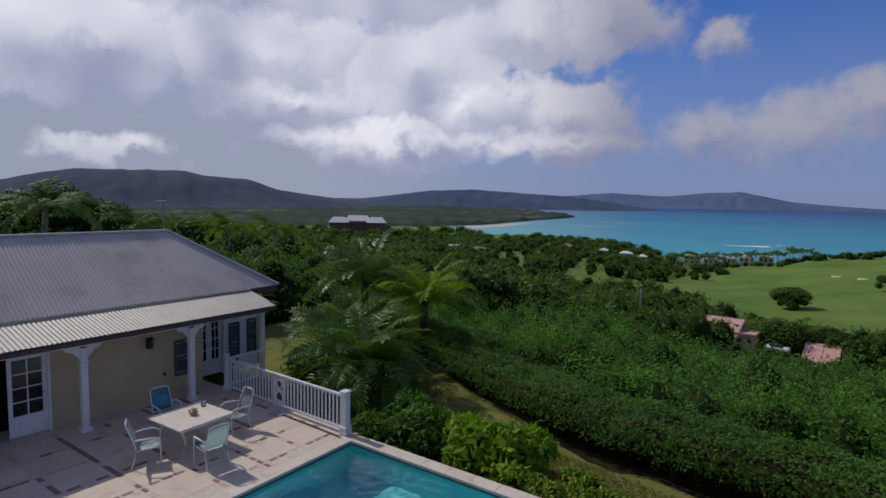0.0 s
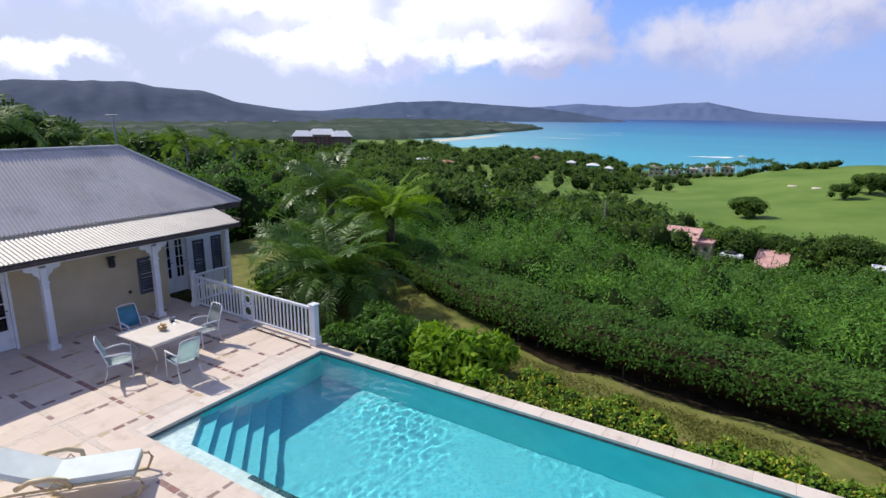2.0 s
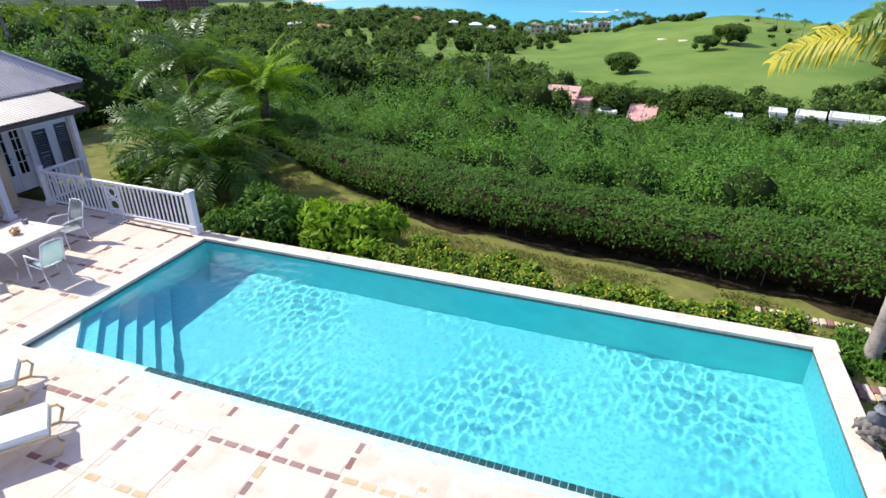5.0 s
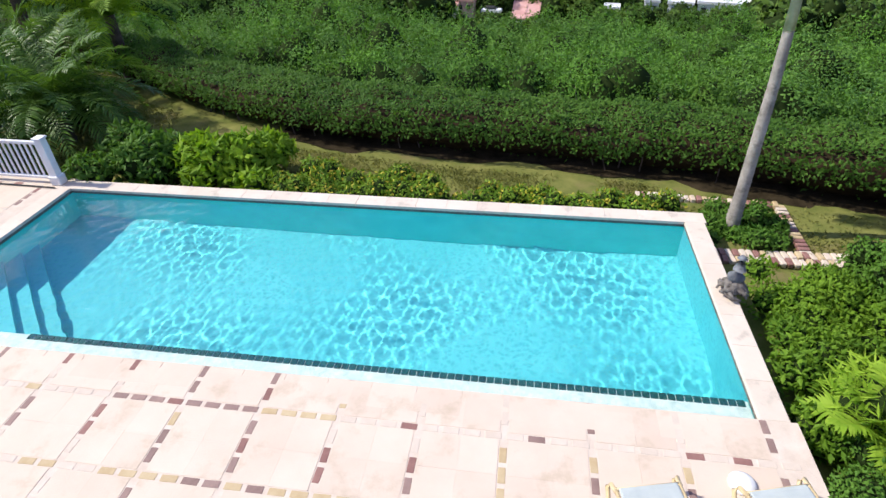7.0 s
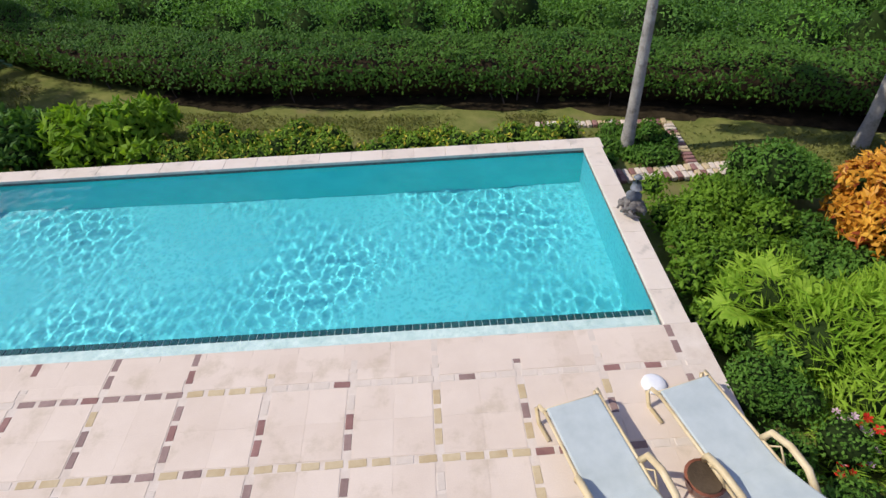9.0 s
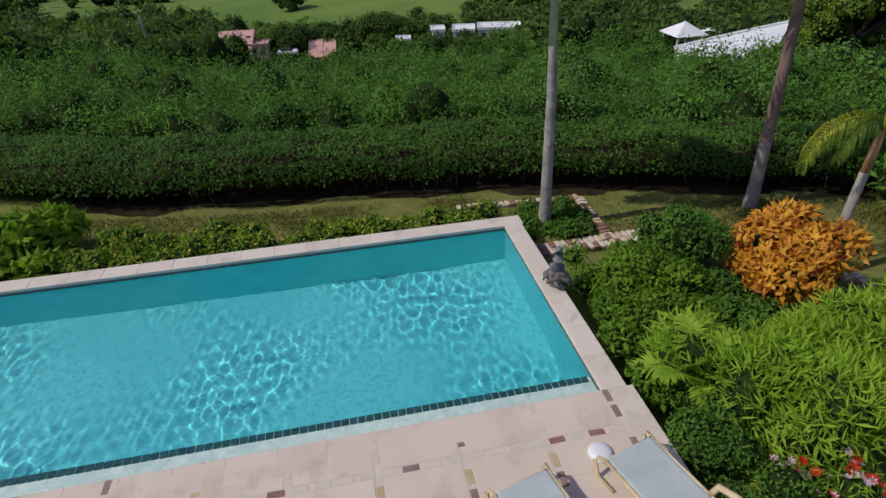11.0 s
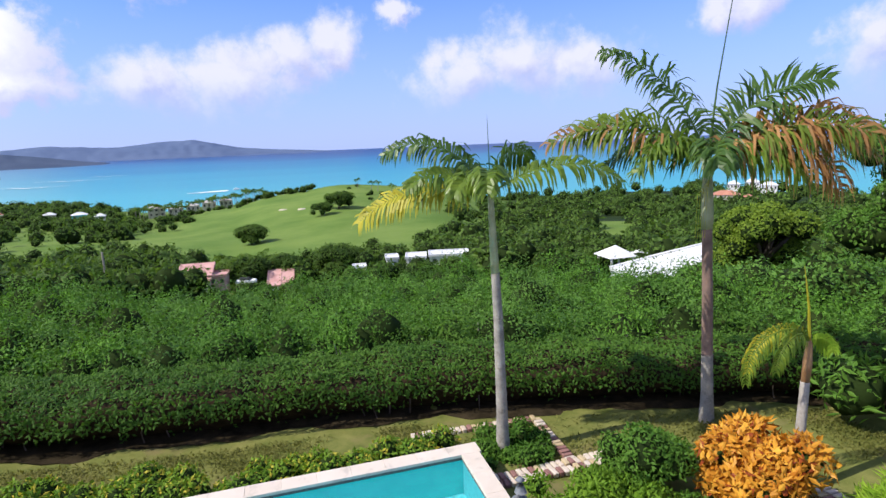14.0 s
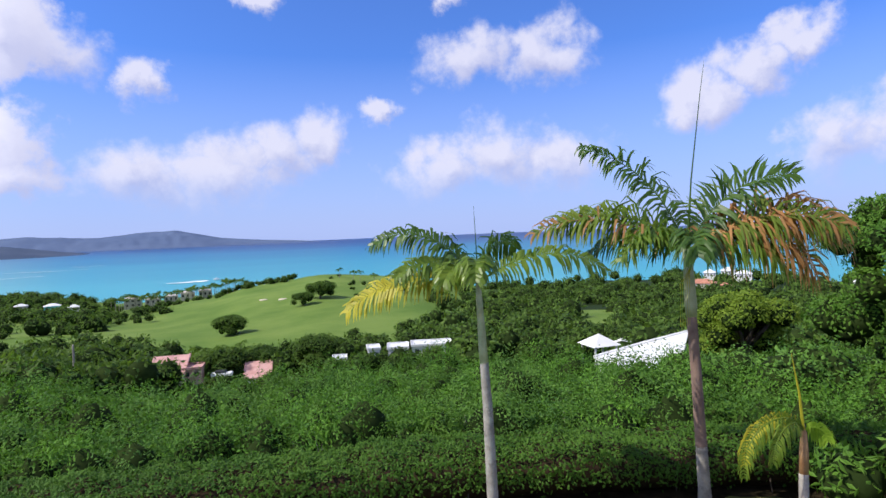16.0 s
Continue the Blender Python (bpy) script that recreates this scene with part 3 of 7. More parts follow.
def mountain(name, label, az0, az1, dist, depth, tops, material, foot=SEA_Z - 4):
    """A ridge seen side on: crest heights in degrees by heading, slopes to the front and back."""
    az = np.linspace(az0, az1, 140)
    crest = np.interp(az, [t[0] for t in tops], [t[1] for t in tops])
    kernel = np.ones(3) / 3
    crest = np.convolve(np.pad(crest, 1, mode="edge"), kernel, "valid")
    s = np.linspace(0, 1, 26)
    a, t = np.meshgrid(az, s, indexing="ij")
    r = dist + depth * t
    c = 5.9 + (dist + depth * 0.75) * np.tan(np.radians(crest))[:, None]
    shape = np.where(t < 0.75, smooth_step(0, 0.75, t) ** 0.85, 1 - 0.3 * (t - 0.75))
    rough = np.array([[noise.fractal(Vector((p * 0.9, q * 4.0, dist * 0.01)), 0.9, 2.0, 5) for q in s] for p in az])
    z = foot + (c - foot) * shape + rough * (c - foot) * 0.08 * np.sin(np.pi * np.clip(t / 0.8, 0, 1))
    x, y = HUB[0] + r * np.sin(np.radians(a)), HUB[1] + r * np.cos(np.radians(a))
    v = np.stack([x, y, z], -1).reshape(-1, 3)
    n, k = len(az), len(s)
    i, j = np.meshgrid(np.arange(n - 1), np.arange(k - 1), indexing="ij")
    q = (i * k + j).ravel()
    f = np.stack([q, q + k, q + k + 1, q + 1], 1)
    return tagged(raw_mesh(name, v, f, material, smooth=True), label, "mountain", kind="structure")


mountain("mountain_1", "dark forested ridge behind the hotel, blued for haze", -110, -40, 1900, 900,
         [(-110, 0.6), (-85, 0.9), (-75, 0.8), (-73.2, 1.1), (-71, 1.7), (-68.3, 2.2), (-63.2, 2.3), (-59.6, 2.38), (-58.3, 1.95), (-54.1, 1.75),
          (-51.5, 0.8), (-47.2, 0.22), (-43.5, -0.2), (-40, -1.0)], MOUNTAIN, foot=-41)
mountain("mountain_2", "hills across the bay, blue-grey for haze", -54, -10, 2700, 900,
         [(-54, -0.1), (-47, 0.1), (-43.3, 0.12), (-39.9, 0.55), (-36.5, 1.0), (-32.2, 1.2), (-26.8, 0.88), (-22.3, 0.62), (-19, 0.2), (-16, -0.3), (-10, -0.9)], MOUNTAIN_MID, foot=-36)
mountain("mountain_3", "distant peaks beyond the bay, blue for haze", -26, 6, 3700, 900,
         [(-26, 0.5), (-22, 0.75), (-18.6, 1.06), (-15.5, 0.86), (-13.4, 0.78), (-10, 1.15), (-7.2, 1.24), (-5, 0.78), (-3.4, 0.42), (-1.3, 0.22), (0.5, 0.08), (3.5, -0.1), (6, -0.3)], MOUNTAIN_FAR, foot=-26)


def flats_height(x, y, r, a):
    edge = np.interp(a, (-100, -50, -38, -30, -24, -21.5), (950, 930, 950, 1150, 1550, 1800))
    back = np.interp(a, (-100, -50, -38, -30, -24, -21.5), (2700, 2720, 2700, 2600, 2200, 1850))
    inside = smooth_step(0, 60, r - edge) * smooth_step(0, 60, back - r)
    bumps = 3.0 * np.sin(a * 2.7 + r * 0.004) + 2.0 * np.sin(a * 6.1 - r * 0.011)
    return SEA_Z - 6 + inside * (11.5 + np.maximum(bumps, -1) + 4.0 * smooth_step(1200, 2000, r) + 13.0 * smooth_step(1700, 2700, r))


polar_sheet("mangrove_land", np.linspace(880, 2760, 76), np.linspace(-100, -21, 160), flats_height, FLATS,
            "low wooded spit of land along the far beach", category="land")
# pale beach at the head of the bay
polar_sheet("beach", np.linspace(800, 1560, 60), np.linspace(-36, -23, 60),
            lambda x, y, r, a: np.where(np.abs(r - np.interp(a, (-36, -34, -28.4, -25, -23), (880, 950, 1165, 1400, 1500))) < 48, SEA_Z + 0.8, SEA_Z - 3.0), SAND, "curved strip of pale sand at the head of the bay")

# ---- terrace and pool ----
POOL_L, POOL_W = 12.9, 4.56       # inside of the coping
WATER_Z = -0.10
FLOOR_Z = -1.42
DECK_X0, DECK_X1, DECK_Y0, DECK_Y1 = -7.2, 13.3, -16.0, 0.42


def terrace():
    bm = bmesh.new()
    # slab round the pool, in four runs
    box(bm, (DECK_X0 - 0.02) / 2, (DECK_Y0 + DECK_Y1) / 2, -0.4815, -DECK_X0 - 0.02, DECK_Y1 - DECK_Y0, 0.96)
    box(bm, (DECK_X1) / 2, (DECK_Y0 - POOL_W) / 2, -0.4815, DECK_X1 + 0.04, -POOL_W - DECK_Y0, 0.96)
    ob = part("terrace_slab", bm, GROUT)
    return tagged(ob, "sandy mortar bed under the terrace paving", "terrace", kind="structure")


TERRACE = terrace()


def pool():
    shell = thing("swimming_pool", "rectangular turquoise plastered swimming pool with shallow entry shelf", "pool", (6.45, -2.3, -0.9), kind="structure")
    L, W = POOL_L, POOL_W
    for name, args in (("pool_wall", (L / 2, 0.15, -0.81, L + 0.6, 0.30, 1.5)), ("pool_wall", (L + 0.15, -W / 2, -0.81, 0.30, W, 1.5)),
                       ("pool_wall", (0.0 - 0.15, -W / 2, -0.81, 0.30, W, 1.5))):
        bm = bmesh.new()
        box(bm, *args)
        # sunlit end wall shares the floor's plaster, the others take the shaded copy
        part(name, bm, PLASTER if args[0] > L else PLASTER_SHADED, shell)
    bm = bmesh.new()
    box(bm, L / 2, -W / 2, FLOOR_Z - 0.1, L, W, 0.2)
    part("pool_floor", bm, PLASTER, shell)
    bm = bmesh.new()
    box(bm, L / 2, -W + 0.20, (FLOOR_Z - 0.17) / 2, L - 0.01, 0.40, -FLOOR_Z - 0.17, 0, 0.01)
    part("entry_shelf", bm, SHELF_TILE, shell, "pale shallow shelf along the terrace")
    # corner steps, cut diagonally across the shallow end
    for i in range(6):
        top = -0.16 - 0.20 * i
        c = 1.15 + 0.42 * i
        bm = bmesh.new()
        ring = [(0.004, -W + 0.004), (c, -W + 0.004), (0.004, -W + c)]
        up = [bm.verts.new((x, y, top)) for x, y in ring]
        low = [bm.verts.new((x, y, FLOOR_Z - 0.01)) for x, y in ring]
        bm.faces.new(up), bm.faces.new(low[::-1])
        for k in range(3):
            j = (k + 1) % 3
            bm.faces.new((up[k], low[k], low[j], up[j]))
        part("pool_step", bm, PLASTER if i else SHELF_TILE, shell)
    # dark mosaic on the lip of the shelf
    data = None
    n = 96
    for i in range(n):
        x = 2.4 + (i + 0.5) * (L - 2.45) / n
        if data is None:
            bm = bmesh.new()
            box(bm, 0, 0, 0, (L - 2.45) / n - 0.010, 0.11, 0.10, 0, 0.006)
            data = mesh_of("mosaic_tile", bm, POOL_TILE)
        ob = new("mosaic_tile", data)
        ob.location = (x, -W + 0.352, -0.205)
        ob.parent, ob.matrix_parent_inverse = shell, Matrix.Translation(shell.location).inverted()
    # dark strips stand in for the shade under the coping
    for args in ((L / 2, 0.006, -0.092, L, 0.016, 0.07), (0.006, -W / 2, -0.092, 0.016, W, 0.07), (L - 0.006, -W / 2, -0.092, 0.016, W, 0.07)):
        bm = bmesh.new()
        box(bm, *args)
        part("mortar_band", bm, ROPE_DARK, shell, "grey-brown band painted in for the shade under the coping")
    nx, ny = 540, 190
    xs, ys = np.linspace(0.003, L - 0.003, nx), np.linspace(-W + 0.004, -0.003, ny)
    gx, gy = np.meshgrid(xs, ys, indexing="ij")
    # crossing trains of small waves, livelier in some patches than in others
    g = np.random.default_rng(91)
    wave = np.zeros_like(gx)
    for k in range(32):
        length = g.uniform(0.09, 0.42)
        a = g.uniform(0, 2 * math.pi)
        bend = 0.25 * np.sin(gx * g.uniform(0.4, 1.2) + g.uniform(0, 6)) + 0.25 * np.sin(gy * g.uniform(0.6, 1.6) + g.uniform(0, 6))
        wave += length * np.sin(2 * math.pi / length * (gx * math.cos(a) + gy * math.sin(a)) + bend * 4 + g.uniform(0, 6))
    lively = 0.12 + 0.83 * np.clip(0.35 + 0.9 * np.sin(gx * 1.15 + 0.9 * np.sin(gy * 1.3)) * np.sin(gy * 1.1 + gx * 0.45 + 1.0), 0, 1)
    z = WATER_Z + 0.0015 * wave * lively
    v = np.stack([gx, gy, z], -1).reshape(-1, 3)
    i, j = np.meshgrid(np.arange(nx - 1), np.arange(ny - 1), indexing="ij")
    q = (i * ny + j).ravel()
    w = raw_mesh("pool_water", v, np.stack([q, q + ny, q + ny + 1, q + 1], 1), POOL_WATER, smooth=True)
    w.cycles.is_caustics_caster = True
    for piece in shell.children:
        piece.cycles.is_caustics_receiver = True
    sun.data.cycles.is_caustics_light = True
    tagged(w, "clear rippled turquoise water filling the pool", "water", kind="structure")
    return shell


POOL = pool()


def coping():
    edge = thing("pool_coping", "pale travertine coping stones round the pool", "coping", (6.45, 0.2, -0.03), kind="structure")
    lengths = 0.62
    data = {}
    for key, size in (("x", (lengths - 0.002, 0.36, 0.06)), ("y", (0.36, 0.648, 0.06))):
        bm = bmesh.new()
        box(bm, 0, 0, 0, *size, 0, 0.005)
        data[key] = mesh_of("coping_stone", bm, COPING)

    def stone(key, x, y):
        ob = new("coping_stone", data[key])
        ob.location = (x, y, -0.028 + random.uniform(-0.0006, 0.0006))
        ob.parent, ob.matrix_parent_inverse = edge, Matrix.Translation(edge.location).inverted()

    for i in range(22):
        stone("x", -0.02 + (i + 0.5) * lengths - 0.34, 0.17)
    for i in range(7):
        stone("y", 13.06, -0.01 - (i + 0.5) * 0.65)
    for i in range(7):
        stone("y", -0.165, -0.01 - (i + 0.5) * 0.65)


coping()


def curve_y(x, knots):
    return np.interp(x, [k[0] for k in knots], [k[1] for k in knots])


HEDGE_FRONT = [(-16, 14.0), (-6, 9.2), (-2.5, 7.0), (1, 5.2), (4, 4.0), (7.3, 3.45), (12.6, 2.95), (16, 2.05), (19, 1.2), (22.4, 0.0), (26, -2.2), (30, -6.0)]


def lawn():
    bm = bmesh.new()
    xs = np.linspace(-14, 30, 90)
    rows = []
    for x in xs:
        y1 = curve_y(x, HEDGE_FRONT) + 1.0
        y0 = 0.40 if x < 13.2 else -12.0
        rows.append([bm.verts.new((x, y0 + (y1 - y0) * t, GARDEN_Z + 0.03 * math.sin(x * 1.7 + t * 5))) for t in np.linspace(0, 1, 12)])
    for a, b in zip(rows, rows[1:]):
        for k in range(11):
            bm.faces.new((a[k], b[k], b[k + 1], a[k + 1]))
    tagged(part("lawn", bm, LAWN, smooth=True), "dry sunlit garden grass between pool and hedge", "lawn", kind="structure")


lawn()

# ---- the house ----


def slab_points(bm, corners, thick):
    """A plate from four corners, thickened downwards."""
    top = [bm.verts.new(c) for c in corners]
    low = [bm.verts.new((c[0], c[1], c[2] - thick)) for c in corners]
    bm.faces.new(top), bm.faces.new(low[::-1])
    for k in range(4):
        j = (k + 1) % 4
        bm.faces.new((top[k], low[k], low[j], top[j]))


def corrugated(bm, y0, y1, low, high, cut0=None, cut1=None, pitch=0.10, depth=0.022):
    """Ribbed sheet running down a slope that faces +x. low, high: (x, z). cut0, cut1: y of the top end on each side."""
    cut0, cut1 = y0 if cut0 is None else cut0, y1 if cut1 is None else cut1
    n = int((y1 - y0) / (pitch / 4))
    ys = np.linspace(y0, y1, n + 1)
    rows = 7
    grid = []
    for i, y in enumerate(ys):
        reach = 1.0
        if y > cut1:
            reach = (y1 - y) / (y1 - cut1)
        if y < cut0:
            reach = (y - y0) / (cut0 - y0)
        rise = depth * (0.5, 1.0, 0.5, 0.0)[i % 4]
        col = []
        for k in range(rows + 1):
            t = max(reach, 0.001) * k / rows
            col.append(bm.verts.new((low[0] + (high[0] - low[0]) * t + rise * 0.5, y, low[1] + (high[1] - low[1]) * t + rise)))
        grid.append(col)
    for a, b in zip(grid, grid[1:]):
        for k in range(rows):
            bm.faces.new((a[k], b[k], b[k + 1], a[k + 1]))


def louvre_panel(name, parent, x, y0, y1, z0, z1, material=None):
    material = material or SHUTTER
    frame_bm = bmesh.new()
    for yy in (y0 + 0.03, y1 - 0.03):
        box(frame_bm, x, yy, (z0 + z1) / 2, 0.05, 0.06, z1 - z0, 0, 0.006)
    for zz in (z0 + 0.04, (z0 + z1) / 2, z1 - 0.04):
        box(frame_bm, x, (y0 + y1) / 2, zz, 0.046, y1 - y0 - 0.12, 0.08)
    shutter = part(name, frame_bm, material, parent, "slate-grey louvred wooden shutter")
    n = int((z1 - z0 - 0.2) / 0.07)
    bm = bmesh.new()
    box(bm, 0, 0, 0, 0.012, y1 - y0 - 0.12, 0.07, 0, 0)
    slat = mesh_of("slat", bm, material)
    for k in range(n):
        z = z0 + 0.11 + (k + 0.5) * (z1 - z0 - 0.22) / n
        if abs(z - (z0 + z1) / 2) < 0.05:
            continue
        ob = new("slat", slat)
        ob.matrix_basis = pose(x, (y0 + y1) / 2, z, 0, 32, 0)
        ob.parent = shutter
    return shutter


def french_door(name, parent, x, y0, y1, z0, z1, label, open_turn=0.0, lit=True):
    """One glazed leaf with a wooden kick panel, eight panes and a handle."""
    leaf = thing(name, label, "door", (x, y0, z0)) if parent is None else None
    w, h = y1 - y0, z1 - z0
    bm = bmesh.new()
    for yy in (0.045, w - 0.045):
        box(bm, 0, yy, h / 2, 0.045, 0.09, h, 0, 0.006)
    for zz, hh in ((0.25, 0.5), (h - 0.05, 0.10)):
        box(bm, 0, w / 2, zz, 0.043, w - 0.18, hh, 0, 0.006)
    box(bm, 0, w / 2, (h + 0.5 - 0.1) / 2, 0.03, 0.028, h - 0.6)
    for k in range(1, 4):
        box(bm, 0, w / 2, 0.5 + (h - 0.6) * k / 4, 0.03, w - 0.18, 0.028)
    data = mesh_of("leaf_frame", bm, WHITE_PAINT)
    frame_ob = new("door_leaf", data)
    frame_ob.parent = parent
    frame_ob.matrix_parent_inverse = Matrix.Translation(parent.location).inverted()
    frame_ob.matrix_basis = pose(x, y0, z0, 0, 0, open_turn)
    if parent is not None:
        frame_ob["label"] = label
    for i in range(2):
        for k in range(4):
            bm = bmesh.new()
            box(bm, 0, 0.09 + (w - 0.18) * (i + 0.5) / 2, 0.5 + (h - 0.6) * (k + 0.5) / 4, 0.008, (w - 0.18) / 2 - 0.03, (h - 0.6) / 4 - 0.03)
            pane = part("pane", bm, GLASS)
            pane.parent = frame_ob
    bm = bmesh.new()
    tube(bm, [(0.03, w - 0.05, 1.0), (0.07, w - 0.05, 1.0), (0.07, w - 0.15, 1.0)], 0.009, 6)
    handle = part("handle", bm, IRON)
    handle.parent = frame_ob
    return frame_ob


def house():
    h = thing("house", "cream villa with grey corrugated hip roof and white columned veranda", "house", (-8.75, -4, 0))
    x_wall, x_back, y_end, y_far = -6.2, -11.3, 2.75, -15.0
    # front wall with its openings cut through: solid runs between the doors and windows
    openings = [(-5.60, -3.87, 0.0, 2.05), (-9.3, -7.9, 0.0, 2.05)]
    def wall(material, *args):
        bm = bmesh.new()
        box(bm, *args)
        part("wall", bm, material, h)

    last = y_far
    for a, b, z0, z1 in sorted(openings):
        wall(CREAM_WALL, x_wall - 0.12, (last + a) / 2, 1.40, 0.24, a - last, 2.80)
        wall(CREAM_WALL, x_wall - 0.12, (a + b) / 2, (z1 + 2.80) / 2, 0.24, b - a, 2.80 - z1)
        last = b
    wall(CREAM_WALL, x_wall - 0.12, (last + 0.18) / 2, 1.40, 0.24, 0.18 - last, 2.80)
    # recessed wing, painted white, at the garden end
    for y0, y1, z0, z1 in ((0.18, 0.42, 0, 2.8), (1.42, y_end, 0, 2.8), (0.42, 1.42, 2.05, 2.8)):
        wall(WHITE_PAINT, -7.12, (y0 + y1) / 2, (z0 + z1) / 2, 0.24, y1 - y0, z1 - z0)
    wall(WHITE_PAINT, -6.72, 0.06, 1.4, 0.56, 0.235, 2.8)
    wall(CREAM_WALL, (-7.0 + x_back) / 2, y_end + 0.12, 1.40, x_back + 7.0, 0.24, 2.8)
    wall(CREAM_WALL, x_back, (y_end + y_far) / 2, 1.40, 0.24, y_end - y_far, 2.8)
    wall(CREAM_WALL, (x_wall + x_back) / 2 - 0.3, y_far, 1.40, x_wall - x_back - 1.0, 0.24, 2.8)
    bm = bmesh.new()
    box(bm, -9.0, -6.2, 2.83, 5.0, 17.6, 0.04)
    part("ceiling_board", bm, WHITE_PAINT, h)
    # floor and inner wall carry the room's darkness in their colour
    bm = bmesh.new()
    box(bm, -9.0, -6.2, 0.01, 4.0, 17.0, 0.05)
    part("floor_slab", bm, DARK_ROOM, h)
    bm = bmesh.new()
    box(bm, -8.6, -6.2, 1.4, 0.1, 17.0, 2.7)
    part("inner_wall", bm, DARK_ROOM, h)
    # main roof: hipped, ribbed sheet on each slope
    ridge_x, ridge_z, eave_x, eave_z, eave_y = -8.75, 4.64, -6.25, 2.82, 3.06
    y_low = -16.0
    ridge_y = 0.58
    bm = bmesh.new()
    corrugated(bm, y_low, eave_y, (eave_x, eave_z), (ridge_x, ridge_z), None, ridge_y)
    part("roof_slope", bm, ROOF_GREY, h, "grey corrugated sheet with faint rust")
    bm = bmesh.new()
    back_x = 2 * ridge_x - eave_x
    slab_points(bm, [(ridge_x, ridge_y, ridge_z), (ridge_x, y_low, ridge_z), (back_x, y_low, eave_z), (back_x, eave_y, eave_z)], 0.03)
    part("roof_slope", bm, ROOF_GREY, h)
    bm = bmesh.new()
    v = [bm.verts.new(p) for p in ((eave_x, eave_y, eave_z), (ridge_x, ridge_y, ridge_z), (back_x, eave_y, eave_z))]
    bm.faces.new(v)
    part("roof_hip", bm, ROOF_GREY, h)
    for a, b in (((ridge_x, y_low, ridge_z + 0.03), (ridge_x, ridge_y, ridge_z + 0.03)), ((ridge_x, ridge_y, ridge_z + 0.03), (eave_x + 0.02, eave_y + 0.02, eave_z + 0.035)),
                 ((ridge_x, ridge_y, ridge_z + 0.03), (back_x, eave_y, eave_z + 0.035))):
        bm = bmesh.new()
        tube(bm, [a, b], 0.055, 8)
        part("ridge_cap", bm, RIDGE_CAP, h, "pale rolled metal ridge cap")
    bm = bmesh.new()
    box(bm, eave_x - 0.02, (y_low + eave_y) / 2, eave_z - 0.10, 0.03, eave_y - y_low, 0.16)
    box(bm, (eave_x + back_x) / 2, eave_y - 0.02, eave_z - 0.10, eave_x - back_x, 0.03, 0.16)
    part("fascia", bm, GUTTER, h, "dark brown fascia board")
    # veranda: lean-to roof on a white beam and columns
    bm = bmesh.new()
    corrugated(bm, -16.0, 1.98, (-4.88, 2.44), (-6.28, 2.765), None, None, 0.10, 0.018)
    part("veranda_roof", bm, ROOF_CREAM, h, "cream corrugated lean-to roof sheet")
    bm = bmesh.new()
    box(bm, -6.25, -7.0, 2.80, 0.10, 17.96, 0.035, 0, 0.01)
    part("flashing", bm, ROOF_CREAM, h)
    bm = bmesh.new()
    box(bm, -4.90, -7.0, 2.355, 0.09, 17.9, 0.11, 0, 0.02)
    box(bm, -5.55, 1.93, 2.49, 1.35, 0.06, 0.12, 0, 0.0)
    part("gutter", bm, GUTTER, h, "dark brown gutter under the eave")
    bm = bmesh.new()
    box(bm, -5.45, -7.0, 2.235, 0.12, 17.8, 0.17, 0, 0.01)
    part("veranda_beam", bm, WHITE_PAINT, h)
    bm = bmesh.new()
    slab_points(bm, [(-4.98, 1.9, 2.39), (-4.98, -16, 2.39), (-6.18, -16, 2.66), (-6.18, 1.9, 2.66)], 0.02)
    part("veranda_ceiling", bm, WHITE_PAINT, h)
    # columns with curved brackets and a plinth
    for yc in (-0.62, -3.42, -6.22, -9.02, -11.82):
        bm = bmesh.new()
        box(bm, -5.45, yc, 0.06, 0.24, 0.24, 0.12, 0, 0.015)
        box(bm, -5.45, yc, 1.05, 0.155, 0.155, 2.1, 0, 0.012)
        box(bm, -5.45, yc, 1.72, 0.20, 0.20, 0.05, 0, 0.01)
        column = part("column", bm, WHITE_PAINT, h, "white square wooden column")
        for s in (-1, 1):
            bm = bmesh.new()
            prof = [(0.077, 2.148), (0.40, 2.148), (0.40, 2.07), (0.32, 2.03), (0.23, 2.02), (0.20, 1.94), (0.13, 1.90), (0.077, 1.78)]
            a = [bm.verts.new((-5.48, yc + s * p, z)) for p, z in prof]
            b = [bm.verts.new((-5.42, yc + s * p, z)) for p, z in prof]
            bm.faces.new(a), bm.faces.new(b[::-1])
            for k in range(len(a)):
                j = (k + 1) % len(a)
                bm.faces.new((a[k], b[k], b[j], a[j]))
            br = part("bracket", bm, WHITE_PAINT)
            br.parent = column
            br.matrix_parent_inverse = Matrix()
    # end post of the veranda against the garden fence
    bm = bmesh.new()
    box(bm, -5.45, 1.80, 1.07, 0.13, 0.13, 2.14, 0, 0.012)
    part("column", bm, WHITE_PAINT, h, "white corner post")
    # openings
    for (y0, y1, z0, z1), swing, state in zip(openings, (97, 0), ("standing open", "closed")):
        mid = (y0 + y1) / 2
        bm = bmesh.new()
        for yy in (y0 + 0.03, y1 - 0.03):
            box(bm, x_wall - 0.10, yy, 1.02, 0.28, 0.06, 2.05)
        box(bm, x_wall - 0.10, mid, 2.02, 0.28, y1 - y0 - 0.12, 0.06)
        part("door_frame", bm, WHITE_PAINT, h)
        french_door("door", h, x_wall - 0.05, y0 + 0.06, mid - 0.005, 0.02, 1.98, "white glazed french door leaf, " + state, swing)
        french_door("door", h, x_wall - 0.05, mid + 0.005, y1 - 0.06, 0.02, 1.98, "white glazed french door leaf, closed")
    louvre_panel("shutter", h, x_wall + 0.035, -0.72, -0.22, 0.55, 1.62)
    bm = bmesh.new()
